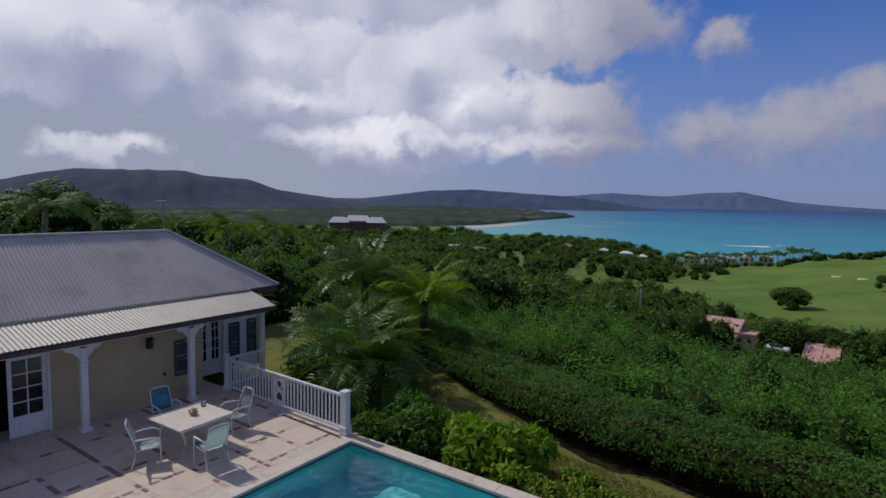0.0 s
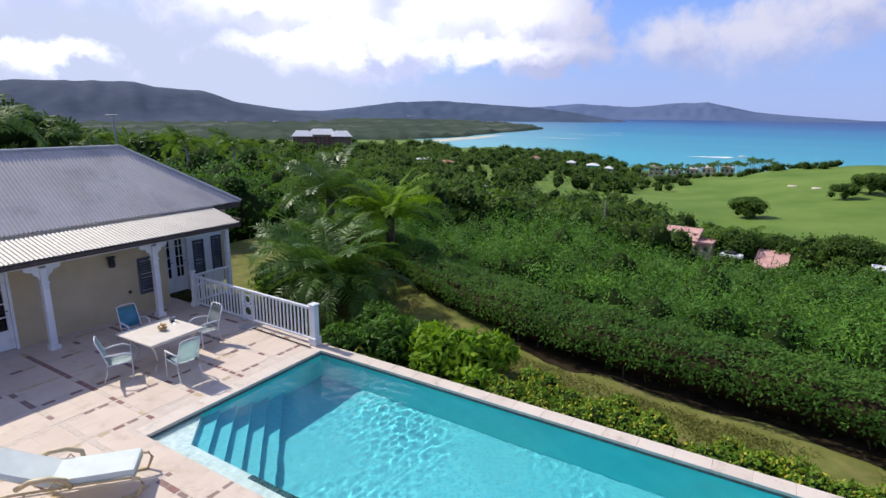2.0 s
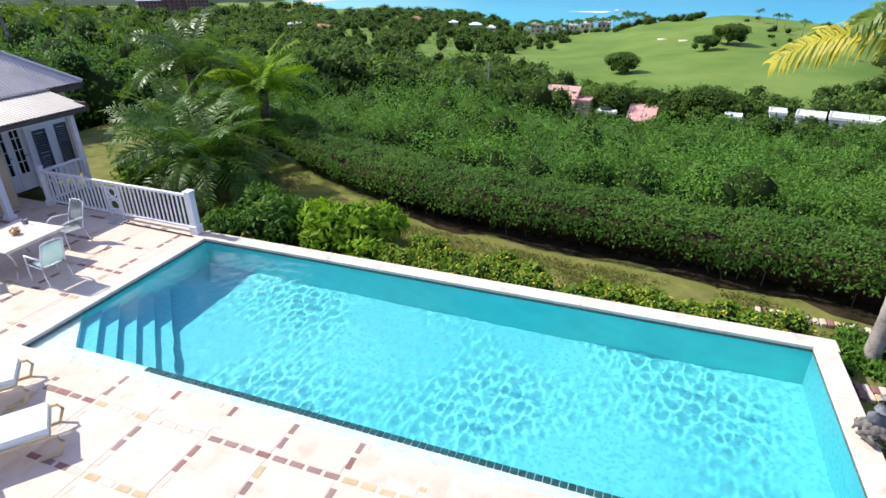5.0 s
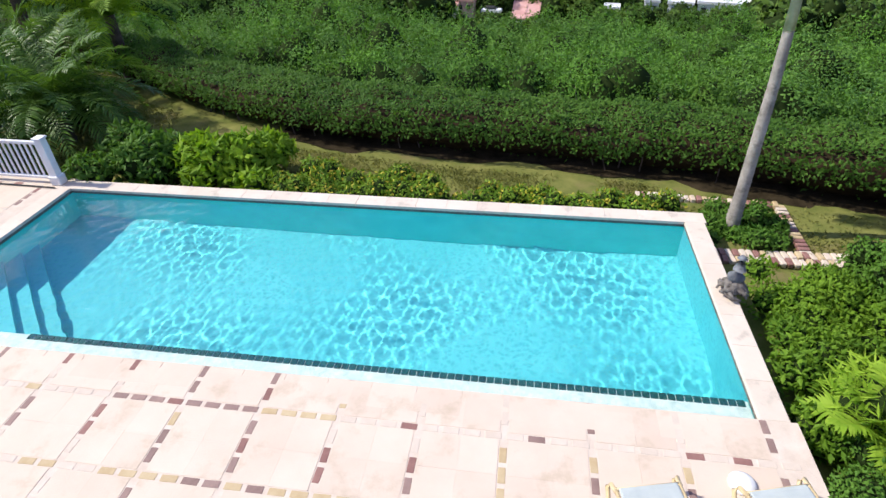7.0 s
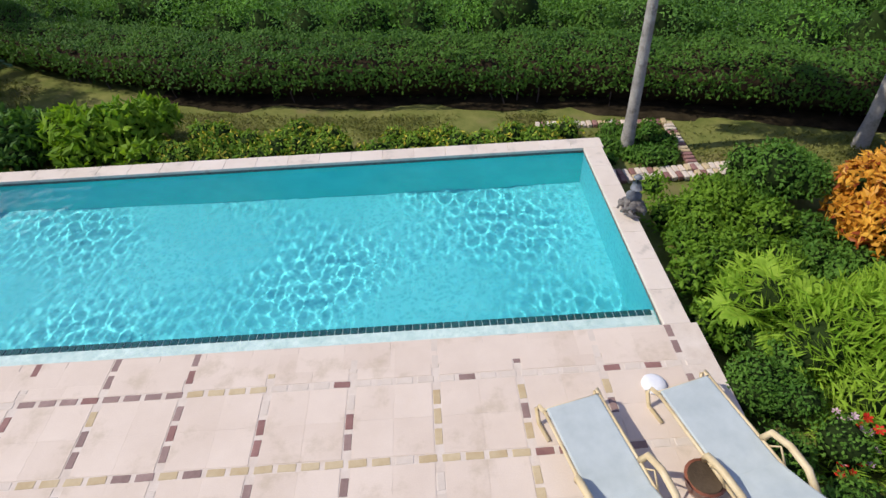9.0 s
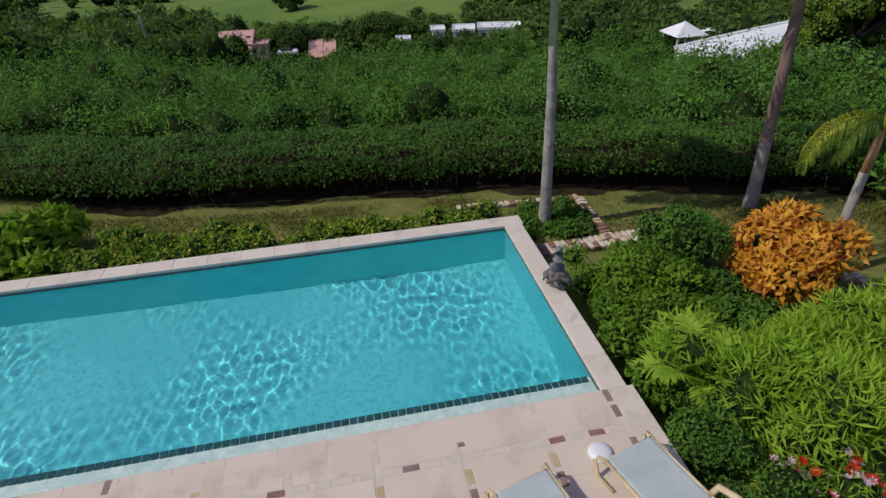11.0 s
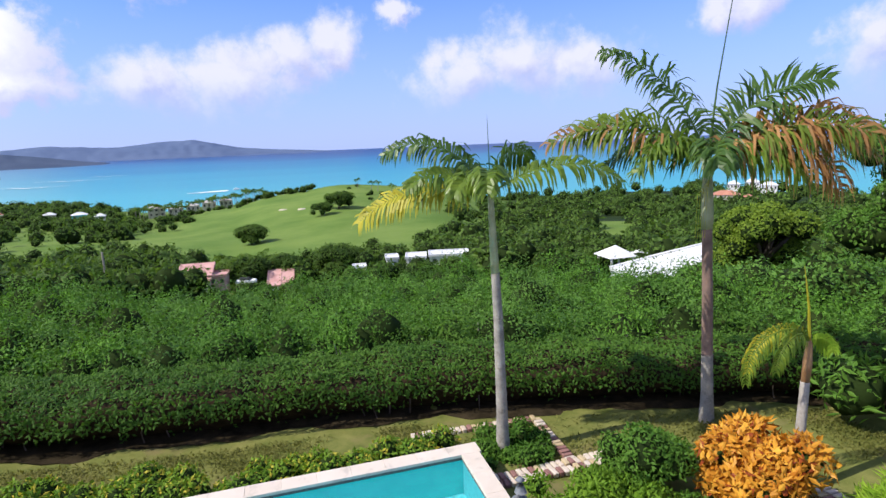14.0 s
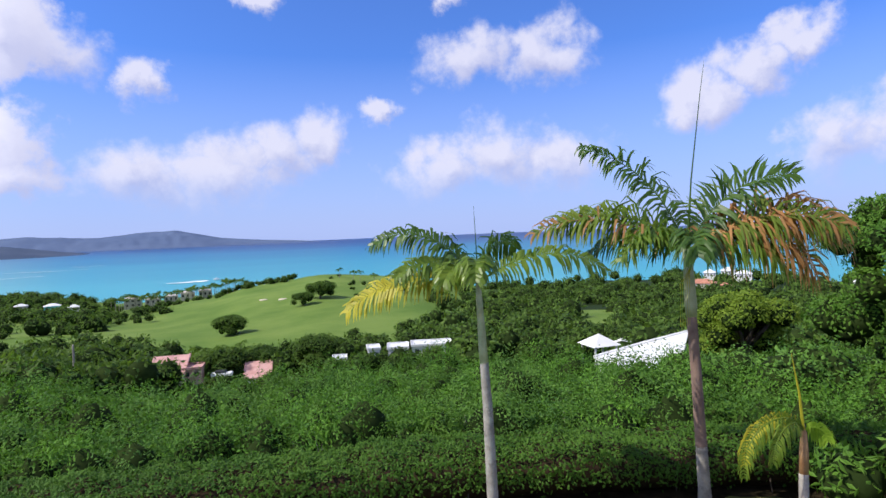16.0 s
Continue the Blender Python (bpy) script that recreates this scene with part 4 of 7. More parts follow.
    box(bm, -7.02, 0.45, 1.03, 0.3, 0.06, 2.05)
    box(bm, -7.02, 1.39, 1.03, 0.3, 0.06, 2.05)
    part("door_frame", bm, WHITE_PAINT, h)
    french_door("door", h, -7.04, 0.49, 0.92, 0.02, 1.98, "white glazed french door leaf, closed")
    french_door("door", h, -7.04, 0.93, 1.36, 0.02, 1.98, "white glazed french door leaf, closed")
    louvre_panel("shutter", h, -6.97, 1.62, 2.02, 0.15, 1.62)
    louvre_panel("shutter", h, -6.97, 2.32, 2.70, 0.40, 1.66)
    # wall lantern and a vent
    lamp = bmesh.new()
    box(lamp, x_wall + 0.03, -1.47, 1.72, 0.05, 0.10, 0.16, 0, 0.01)
    box(lamp, x_wall + 0.12, -1.47, 1.84, 0.16, 0.20, 0.03, 0, 0.01)
    box(lamp, x_wall + 0.12, -1.47, 1.68, 0.12, 0.15, 0.25, 0, 0.02)
    part("wall_lantern", lamp, IRON, h, "dark iron wall lantern")
    bm = bmesh.new()
    box(bm, x_wall + 0.012, -1.01, 0.70, 0.02, 0.09, 0.09, 0, 0.005)
    part("socket_box", bm, IRON, h)
    h.location = (-8.87, -4.14, 0.0)
    return h


house()


# ---- terrace fence ----
def fence_run(name, label, start, end, height=1.0, gap_at=None):
    sx, sy = start
    ex, ey = end
    f = thing(name, label, "fence", ((sx + ex) / 2, (sy + ey) / 2, 0))
    length = math.hypot(ex - sx, ey - sy)
    turn = math.degrees(math.atan2(ey - sy, ex - sx))

    def at(t):
        return sx + (ex - sx) * t, sy + (ey - sy) * t

    for zz, hh in ((height - 0.07, 0.07), (0.15, 0.06)):
        bm = bmesh.new()
        box(bm, (sx + ex) / 2, (sy + ey) / 2, zz, length, 0.07, hh, turn, 0.008)
        part("rail", bm, WHITE_PAINT, f)
    n = int(length / 0.135)
    bm = bmesh.new()
    box(bm, 0, 0, 0, 0.045, 0.03, height - 0.28, 0, 0.004)
    data = mesh_of("picket", bm, WHITE_PAINT)
    for k in range(n):
        t = (k + 0.5) / n
        if gap_at and gap_at[0] < t < gap_at[1]:
            continue
        x, y = at(t)
        ob = new("picket", data)
        ob.matrix_basis = pose(x, y, height / 2 + 0.035, 0, 0, turn)
        ob.parent = f
        ob.matrix_parent_inverse = Matrix.Translation(f.location).inverted()
    if gap_at:
        # fretwork panel with two rings between small posts
        for t in gap_at:
            x, y = at(t)
            bm = bmesh.new()
            box(bm, x, y, height / 2, 0.06, 0.06, height - 0.1, turn, 0.006)
            part("small_post", bm, WHITE_PAINT, f)
        x, y = at(sum(gap_at) / 2)
        bm = bmesh.new()
        half = length * (gap_at[1] - gap_at[0]) / 2
        for zc, rr in ((0.72, 0.12), (0.36, 0.15)):
            ring = [(x + rr * math.cos(a), y, zc + rr * math.sin(a)) for a in np.linspace(0, 2 * math.pi, 17)]
            tube(bm, ring, 0.024, 6)
        for zc in (0.24, 0.55, 0.84):
            box(bm, x, y, zc, half * 2 - 0.06, 0.03, 0.05, turn)
        part("fretwork_panel", bm, WHITE_PAINT, f)
    return f


def fence_post(parent, x, y, size, height, foot):
    bm = bmesh.new()
    box(bm, x, y, height / 2, size, size, height, 0, 0.012)
    box(bm, x, y, foot / 2, size + 0.07, size + 0.07, foot, 0, 0.02)
    box(bm, x, y, height + 0.02, size + 0.05, size + 0.05, 0.04, 0, 0.012)
    part("post", bm, WHITE_PAINT, parent)


f1 = fence_run("fence", "white wooden picket fence at the terrace edge, with a fretwork panel", (-5.45, 0.31), (-0.46, 0.18), 1.04, (0.455, 0.54))
fence_post(f1, -0.37, 0.18, 0.17, 1.07, 0.22)
fence_post(f1, -5.50, 0.32, 0.12, 1.08, 0.15)
f2 = fence_run("fence", "short white picket fence beside the veranda end", (-5.53, 0.40), (-5.53, 1.60), 1.02)


# ---- terrace furniture ----
def dining_table():
    t = thing("dining_table", "square cream-painted metal garden table with rounded edge", "table", (-2.76, -2.46, 0))
    cx, cy = -2.76, -2.46
    bm = bmesh.new()
    box(bm, cx, cy, 0.722, 1.36, 1.36, 0.036, 2, 0.016)
    part("tabletop", bm, TABLE_PAINT, t)
    bm = bmesh.new()
    for s in (-1, 1):
        box(bm, cx + s * 0.60, cy, 0.68, 0.04, 1.2, 0.05, 2)
        box(bm, cx, cy + s * 0.60, 0.68, 1.16, 0.04, 0.05, 2)
    part("apron", bm, TABLE_PAINT, t)
    for sx in (-1, 1):
        for sy in (-1, 1):
            bm = bmesh.new()
            pts = [(cx + sx * 0.56, cy + sy * 0.56, 0.66), (cx + sx * 0.42, cy + sy * 0.42, 0.45), (cx + sx * 0.36, cy + sy * 0.36, 0.25),
                   (cx + sx * 0.42, cy + sy * 0.42, 0.10), (cx + sx * 0.52, cy + sy * 0.52, 0.0)]
            tube(bm, pts, 0.022, 8)
            part("leg", bm, TABLE_PAINT, t, smooth=True)
    return t


dining_table()


def table_things():
    b = thing("flower_bowl", "small brown bowl with dried flowers on the table", "bowl", (-2.72, -2.42, 0.741))
    bm = bmesh.new()
    tube(bm, [(-2.72, -2.42, 0.742), (-2.72, -2.42, 0.77), (-2.72, -2.42, 0.80)], [0.05, 0.085, 0.10], 14)
    part("bowl", bm, BRICK_MATS[2], b, smooth=True)
    p, u = blob_points([(-2.72, -2.42, 0.82)], [(0.09, 0.09, 0.05)], 70, 3)
    v, f = leaf_arrays(p, u, 0.06, 0.025, 0.5, 4)
    raw_mesh("dried_flowers", v, f, LEAF_PALM_DRY, b)
    bm = bmesh.new()
    tube(bm, [(-3.02, -1.98, 0.741), (-3.02, -1.98, 0.75), (-3.02, -1.98, 0.87)], [0.05, 0.06, 0.075], 16, False)
    part("glass_vase", bm, GLASS, smooth=True)
    tagged(bpy.data.objects["glass_vase"], "clear round glass candle holder on the table", "vase")


table_things()


def garden_chair(x, y, turn, sling, label):
    """A metal armchair with a sling seat and back; turn 0 faces +y."""
    c = thing("garden_chair", label, "chair", (0, 0, 0), group="chairs round the table")

    def bar(name, pts, r=0.014):
        bm = bmesh.new()
        tube(bm, pts, r, 7)
        part(name, bm, WHITE_PAINT, c, smooth=True)

    for s in (-1, 1):
        bar("front_leg", [(s * 0.27, 0.24, 0), (s * 0.265, 0.25, 0.3), (s * 0.26, 0.24, 0.62)])
        bar("back_leg", [(s * 0.25, -0.32, 0), (s * 0.245, -0.24, 0.25), (s * 0.24, -0.22, 0.44), (s * 0.235, -0.30, 0.70), (s * 0.22, -0.40, 0.96)])
        bar("armrest", [(s * 0.26, 0.24, 0.62), (s * 0.30, 0.10, 0.66), (s * 0.29, -0.10, 0.65), (s * 0.24, -0.28, 0.62)], 0.019)
        bar("seat_rail", [(s * 0.255, 0.26, 0.43), (s * 0.245, -0.22, 0.40)])
    bar("top_rail", [(-0.22, -0.40, 0.96), (-0.1, -0.41, 0.99), (0.1, -0.41, 0.99), (0.22, -0.40, 0.96)])
    bar("stretcher", [(-0.25, 0.24, 0.42), (0.25, 0.24, 0.42)])

    def sheet(name, rows):
        bm = bmesh.new()
        grid = [[bm.verts.new((px, py, pz - 0.012 * math.cos(px * 6))) for px in np.linspace(-0.235, 0.235, 7)] for py, pz in rows]
        for a, b in zip(grid, grid[1:]):
            for k in range(6):
                bm.faces.new((a[k], a[k + 1], b[k + 1], b[k]))
        ret = bmesh.ops.solidify(bm, geom=list(bm.faces), thickness=0.008)
        part(name, bm, sling, c, smooth=True)

    sheet("seat", [(0.26, 0.445), (0.1, 0.425), (-0.1, 0.41), (-0.22, 0.415)])
    sheet("backrest", [(-0.225, 0.46), (-0.26, 0.58), (-0.32, 0.76), (-0.395, 0.95)])
    c.matrix_basis = pose(x, y, 0, 0, 0, turn)
    return c


# parts are made round the origin, then the chair is set down
garden_chair(-2.70, -3.50, -28, SLING_SAGE, "white metal armchair with pale cushion, pushed back from the table")
garden_chair(-1.58, -2.70, 84, SLING_SAGE, "white metal armchair with pale sage woven sling")
garden_chair(-2.72, -1.32, 176, SLING_BLUE, "white metal armchair with pale blue sling seat")
garden_chair(-4.12, -2.30, -95, SLING_TURQ, "white metal armchair with turquoise sling back")


def sun_lounger(foot, way, cushion, label, frame_material):
    """foot: middle of the foot end on the plan; way: plan direction from foot to head."""
    L, W, H = 1.95, 0.68, 0.33
    s = thing("sun_lounger", label, "lounger", (0, 0, 0), group="sun loungers by the pool")

    def bar(name, pts, r=0.017):
        bm = bmesh.new()
        tube(bm, pts, r, 7)
        part(name, bm, frame_material, s, smooth=True)

    for k in (-1, 1):
        bar("side_rail", [(k * W / 2, 0, H), (k * W / 2, 0.7, H + 0.01), (k * W / 2, L, H)], 0.02)
        # looped legs and arms
        bar("foot_leg", [(k * W / 2, 0.05, H), (k * (W / 2 + 0.02), -0.06, H - 0.02), (k * (W / 2 + 0.03), -0.10, H - 0.12), (k * (W / 2 + 0.02), -0.02, 0.02), (k * W / 2, 0.22, 0.012)], 0.026)
        bar("head_leg", [(k * W / 2, L - 0.5, H), (k * W / 2, L - 0.42, 0.15), (k * W / 2, L - 0.35, 0.0)], 0.016)
        bar("arm", [(k * (W / 2 + 0.01), 0.86, H), (k * (W / 2 + 0.05), 0.90, H + 0.15), (k * (W / 2 + 0.06), 1.10, H + 0.22), (k * (W / 2 + 0.05), 1.35, H + 0.21), (k * (W / 2 + 0.02), 1.55, H + 0.1)], 0.040)
        bar("arm_brace", [(k * (W / 2 + 0.01), 0.95, H), (k * (W / 2 + 0.03), 1.05, H + 0.14), (k * (W / 2 + 0.02), 1.18, H)], 0.012)
    bar("foot_rail", [(-W / 2, 0.02, H), (W / 2, 0.02, H)], 0.02)
    bar("cross_bar", [(-W / 2, 1.0, H - 0.02), (W / 2, 1.0, H - 0.02)], 0.014)

    def pad(name, rows, thick, material):
        bm = bmesh.new()
        xs = (-0.5, -0.47, -0.3, 0, 0.3, 0.47, 0.5)
        grid = []
        for y, z in rows:
            grid.append([bm.verts.new((px * (W - 0.05), y, z + (thick if abs(px) < 0.49 else thick * 0.4))) for px in xs])
        under = [[bm.verts.new((v.co.x, v.co.y, z - 0.004)) for v in row] for row, (y, z) in zip(grid, rows)]
        for g, flip in ((grid, False), (under, True)):
            for a, b in zip(g, g[1:]):
                for k in range(6):
                    q = (a[k], a[k + 1], b[k + 1], b[k])
                    bm.faces.new(q[::-1] if flip else q)
        for a, b, c2, d in zip(grid, grid[1:], under, under[1:]):
            bm.faces.new((a[0], b[0], d[0], c2[0])), bm.faces.new((a[-1], c2[-1], d[-1], b[-1]))
        bm.faces.new([*grid[0], *under[0][::-1]]), bm.faces.new([*grid[-1][::-1], *under[-1]])
        part(name, bm, material, s, smooth=False)

    t = 0.095 if cushion else 0.012
    mat = CUSHION if cushion else SLING_BLUE
    pad("cushion" if cushion else "sling_seat", [(0.02, H + 0.012), (0.06, H + 0.02), (0.6, H + 0.015), (1.135, H + 0.02)], t, mat)
    pad("back_cushion" if cushion else "sling_back", [(1.13, H + 0.02), (1.5, H + 0.17), (1.9, H + 0.36)], t, mat)
    turn = math.degrees(math.atan2(-way[0], way[1]))
    s.matrix_basis = pose(foot[0], foot[1], 0, 0, 0, turn)


sun_lounger((11.29, -5.86), (0.24, -1.0), False, "tan framed sun lounger with pale blue sling", TAN_FRAME)
sun_lounger((12.61, -5.72), (0.27, -1.0), False, "tan framed sun lounger with pale blue sling beside the flower bed", TAN_FRAME)
sun_lounger((1.24, -5.36), (-0.66, -0.75), True, "tan framed sun lounger with a cream cushion", TAN_FRAME)
sun_lounger((2.62, -5.92), (-0.62, -0.78), True, "tan framed sun lounger with a pale cushion near the pool steps", TAN_FRAME)


def small_terrace_things():
    bm = bmesh.new()
    tube(bm, [(12.42, -5.50, 0.0), (12.42, -5.50, 0.03), (12.42, -5.50, 0.055), (12.42, -5.50, 0.065)], [0.15, 0.15, 0.12, 0.06], 20)
    lid = part("skimmer_lid", bm, WHITE_PAINT, smooth=True)
    tagged(lid, "round white plastic skimmer lid on the paving", "lid")
    for dx in (-0.08, 0.08):
        bm = bmesh.new()
        box(bm, 12.42 + dx, -5.53, 0.052, 0.016, 0.03, 0.012)
        part("finger_hole", bm, IRON, lid)
    pot = thing("clay_pot", "low round terracotta pot between the loungers", "pot", (12.46, -6.80, 0))
    bm = bmesh.new()
    tube(bm, [(12.46, -6.80, 0), (12.46, -6.80, 0.12), (12.46, -6.80, 0.24), (12.46, -6.80, 0.26)], [0.12, 0.17, 0.20, 0.21], 18)
    part("body", bm, surface("glazed_terracotta", (0.20, 0.06, 0.03), (0.30, 0.11, 0.06), 4, 30, 0.35, 0.15), pot, smooth=True)
    bm = bmesh.new()
    tube(bm, [(12.46, -6.80, 0.262), (12.46, -6.80, 0.275)], [0.18, 0.17], 18)
    part("soil", bm, SOIL, pot)
    # pool net pole lying by the fence
    bm = bmesh.new()
    tube(bm, [(-2.55, 0.02, 0.03), (-0.30, -0.06, 0.03)], 0.016, 6)
    pole = part("net_pole", bm, IRON)
    tagged(pole, "dark pool net pole lying along the fence", "pole")
    bm = bmesh.new()
    box(bm, -2.75, 0.02, 0.02, 0.42, 0.3, 0.025, 8, 0.008)
    net = part("net_frame", bm, RIDGE_CAP, pole)
    # garden figure on driftwood at the corner of the pool, one plain shape
    bm = bmesh.new()
    tube(bm, [(13.20, -2.02, 0.20), (13.20, -2.02, 0.30), (13.21, -2.02, 0.42), (13.21, -2.01, 0.50), (13.21, -2.0, 0.54), (13.21, -2.0, 0.62), (13.21, -2.0, 0.67)],
         [0.12, 0.13, 0.10, 0.07, 0.065, 0.075, 0.03], 12)
    tagged(part("statue", bm, STONE_GREY, smooth=True), "small weathered grey stone garden statue", "statue")
    wood = thing("driftwood", "knotted grey driftwood root under the statue", "driftwood", (13.18, -2.08, 0))
    r = random.Random(5)
    for k in range(26):
        a = r.uniform(0, 6.28)
        pts = []
        for j in range(5):
            a += r.uniform(-0.7, 0.7)
            rad = 0.05 + 0.045 * j
            pts.append((13.18 + rad * math.cos(a), -2.08 + 1.2 * rad * math.sin(a), 0.18 - 0.03 * j + r.uniform(-0.02, 0.05)))
        bm = bmesh.new()
        tube(bm, pts, [0.055, 0.05, 0.042, 0.034, 0.018], 6)
        part("root", bm, ROPE_DARK, wood, smooth=True)


small_terrace_things()


def garden_edging():
    """Rows of small bricks and pale stones that edge the beds on the lawn."""
    e = thing("bed_edging", "rows of pale stone and brick edging in the grass", "edging", (15, 0.5, GARDEN_Z), kind="structure")
    bm = bmesh.new()
    box(bm, 0, 0, 0, 0.21, 0.10, 0.10, 0, 0.012)
    data = [mesh_of("edging_brick", bm.copy(), m) for m in (BRICK_MATS[3], TRAVERTINE, BRICK_MATS[0], BRICK_MATS[2])]
    bm.free()
    runs = [((12.3, 1.92), (15.25, 1.74), 2), ((15.25, 1.74), (15.17, -0.1), 2), ((13.45, -0.28), (16.2, -0.24), 3), ((18.85, -2.4), (18.9, -4.2), 3)]
    r = random.Random(3)
    for (x0, y0), (x1, y1), wide in runs:
        n = int(math.hypot(x1 - x0, y1 - y0) / 0.125)
        turn = math.degrees(math.atan2(y1 - y0, x1 - x0))
        nx, ny = -math.sin(radians(turn)), math.cos(radians(turn))
        for k in range(n):
            for w in range(wide - 1):
                t = (k + 0.5) / n
                ob = new("edging_brick", r.choices(data, (4, 2, 3, 3))[0])
                off = (w - (wide - 2) / 2) * 0.23
                ob.matrix_basis = pose(x0 + (x1 - x0) * t + nx * off, y0 + (y1 - y0) * t + ny * off, GARDEN_Z + 0.05 + r.uniform(-0.012, 0.015), 0, 0, turn + 90 + r.uniform(-5, 5))
                ob.parent, ob.matrix_parent_inverse = e, Matrix.Translation(e.location).inverted()


garden_edging()

# ---- garden plants ----


def value_noise(x, y, seed=0):
    """Smooth noise on the plan, -1 to 1."""
    xi, yi = np.floor(x).astype(int), np.floor(y).astype(int)
    fx, fy = x - xi, y - yi
    fx, fy = fx * fx * (3 - 2 * fx), fy * fy * (3 - 2 * fy)

    def h(a, b):
        s = np.sin(a * 127.1 + b * 311.7 + seed * 74.7) * 43758.5453
        return (s - np.floor(s)) * 2 - 1

    return (h(xi, yi) * (1 - fx) + h(xi + 1, yi) * fx) * (1 - fy) + (h(xi, yi + 1) * (1 - fx) + h(xi + 1, yi + 1) * fx) * fy


def ball_arrays(centers, radii, squash_seed=0):
    """Low, uneven balls: eight-sided, four rings."""
    r = np.random.default_rng(squash_seed)
    th = np.linspace(0.25, math.pi - 0.25, 5)
    ph = np.arange(8) * math.pi / 4
    unit = np.array([[math.sin(t) * math.cos(p), math.sin(t) * math.sin(p), math.cos(t)] for t in th for p in ph])
    faces = np.array([[i * 8 + k, (i + 1) * 8 + k, (i + 1) * 8 + (k + 1) % 8, i * 8 + (k + 1) % 8] for i in range(4) for k in range(8)]
                     + [[0, 1, 2, 3], [0, 3, 4, 7], [4, 5, 6, 7], [32, 35, 34, 33], [32, 39, 36, 35], [36, 39, 38, 37]])
    centers, radii = np.asarray(centers, float), np.asarray(radii, float)
    n = len(centers)
    v = centers[:, None, :] + unit[None] * radii[:, None, :] * r.uniform(0.85, 1.1, (n, len(unit), 1))
    f = faces[None] + (np.arange(n) * len(unit))[:, None, None]
    return v.reshape(-1, 3), f.reshape(-1, 4)


def shrub(name, label, category, centers, radii, count, length, width, material, seed, core=0.8, lift=0.5, shell=0.35, kind="", group="", base=None):
    """A bush: solid balls coloured as its inner shade, under a coat of many leaves."""
    centers, radii = np.asarray(centers, float), np.asarray(radii, float)
    low = base if base is not None else (centers[:, 0].mean(), centers[:, 1].mean(), GARDEN_Z)
    s = thing(name, label, category, low, group, kind)
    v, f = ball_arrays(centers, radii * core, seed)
    raw_mesh("core", v, f, INNER_SHADE, s, True)
    p, u = blob_points(centers, radii, count, seed, shell)
    v, f = leaf_arrays(p, u, length, width, lift, seed + 1)
    raw_mesh("foliage", v, f, material, s)
    return s


def clumps(seed, count, x0, x1, y0, y1, z, spread, rmin, rmax, flat=0.85):
    r = np.random.default_rng(seed)
    c = np.stack([r.uniform(x0, x1, count), r.uniform(y0, y1, count), z + r.uniform(-spread, spread, count)], 1)
    q = r.uniform(rmin, rmax, count)
    return c, np.stack([q, q, q * flat], 1)


# clipped hedge behind the lawn
def hedge():
    h = thing("hedge", "long clipped dark green hedge along the edge of the lawn", "hedge", (8, 5, GARDEN_Z))
    xs = np.linspace(-14, 29, 190)
    front = curve_y(xs, HEDGE_FRONT)
    front = np.convolve(np.pad(front, 6, mode="edge"), np.ones(13) / 13, "valid")
    top = 0.50 + 0.10 * value_noise(xs * 0.7, xs * 0, 3) + 0.06 * value_noise(xs * 2.1, xs * 0, 4)

    def skin(x, t):
        """t: 0 foot of the front, 0.3 front top edge, 1 back of the top."""
        f, z1 = np.interp(x, xs, front), np.interp(x, xs, top)
        y = np.where(t < 0.3, f - 0.12 * np.sin(np.clip(t / 0.3, 0, 1) * 2.2) + 0.55 * np.clip(1 - t / 0.16, 0, 1), f + 0.08 + (t - 0.3) / 0.7 * 2.3)
        z = np.where(t < 0.3, GARDEN_Z + 0.03 + (z1 - GARDEN_Z - 0.03) * t / 0.3, z1 + 0.10 * np.sin((t - 0.3) / 0.7 * 3.1) - 0.22 * (t - 0.3))
        bump = 0.10 * value_noise(x * 1.6, t * 6, 7) + 0.05 * value_noise(x * 4.5, t * 17, 8)
        return y - bump * (t < 0.3), z + bump * (t >= 0.3)

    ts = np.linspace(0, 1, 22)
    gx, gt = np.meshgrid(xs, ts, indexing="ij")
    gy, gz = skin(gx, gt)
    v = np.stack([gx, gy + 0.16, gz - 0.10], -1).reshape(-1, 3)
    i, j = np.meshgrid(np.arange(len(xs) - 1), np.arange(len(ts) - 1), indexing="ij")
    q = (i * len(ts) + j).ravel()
    # solid core whose colour carries the inner shade of the hedge
    raw_mesh("hedge_core", v, np.stack([q, q + len(ts), q + len(ts) + 1, q + 1], 1), HEDGE_TWIG_SHADE, h, True)
    r = np.random.default_rng(11)
    n = 52000
    x = r.uniform(-14, 29, n)
    t = np.where(r.random(n) < 0.16, np.where(r.random(n) < 0.12, 0.3 * r.random(n), 0.15 + 0.15 * r.random(n)), 0.28 + 0.72 * r.random(n))
    y, z = skin(x, t)
    out = np.where(t[:, None] < 0.3, np.array((0, -0.9, 0.25)), np.array((0, -0.15, 0.9)))
    p = np.stack([x, y, z], 1) + r.normal(0, 0.045, (n, 3))
    v, f = leaf_arrays(p, out, 0.105, 0.055, 0.3, 12)
    raw_mesh("hedge_leaves", v, f, LEAF_HEDGE, h)
    # bare stems at the foot
    for k in range(22):
        x = r.uniform(-6, 26)
        y = float(np.interp(x, xs, front)) + r.uniform(0.10, 0.5)
        bm = bmesh.new()
        tube(bm, [(x, y, GARDEN_Z - 0.05), (x + r.uniform(-0.1, 0.1), y, GARDEN_Z + 0.3), (x + r.uniform(-0.2, 0.2), y + 0.1, GARDEN_Z + 0.8)], [0.022, 0.018, 0.012], 5)
        part("stem", bm, BARK_TREE, h)


hedge()


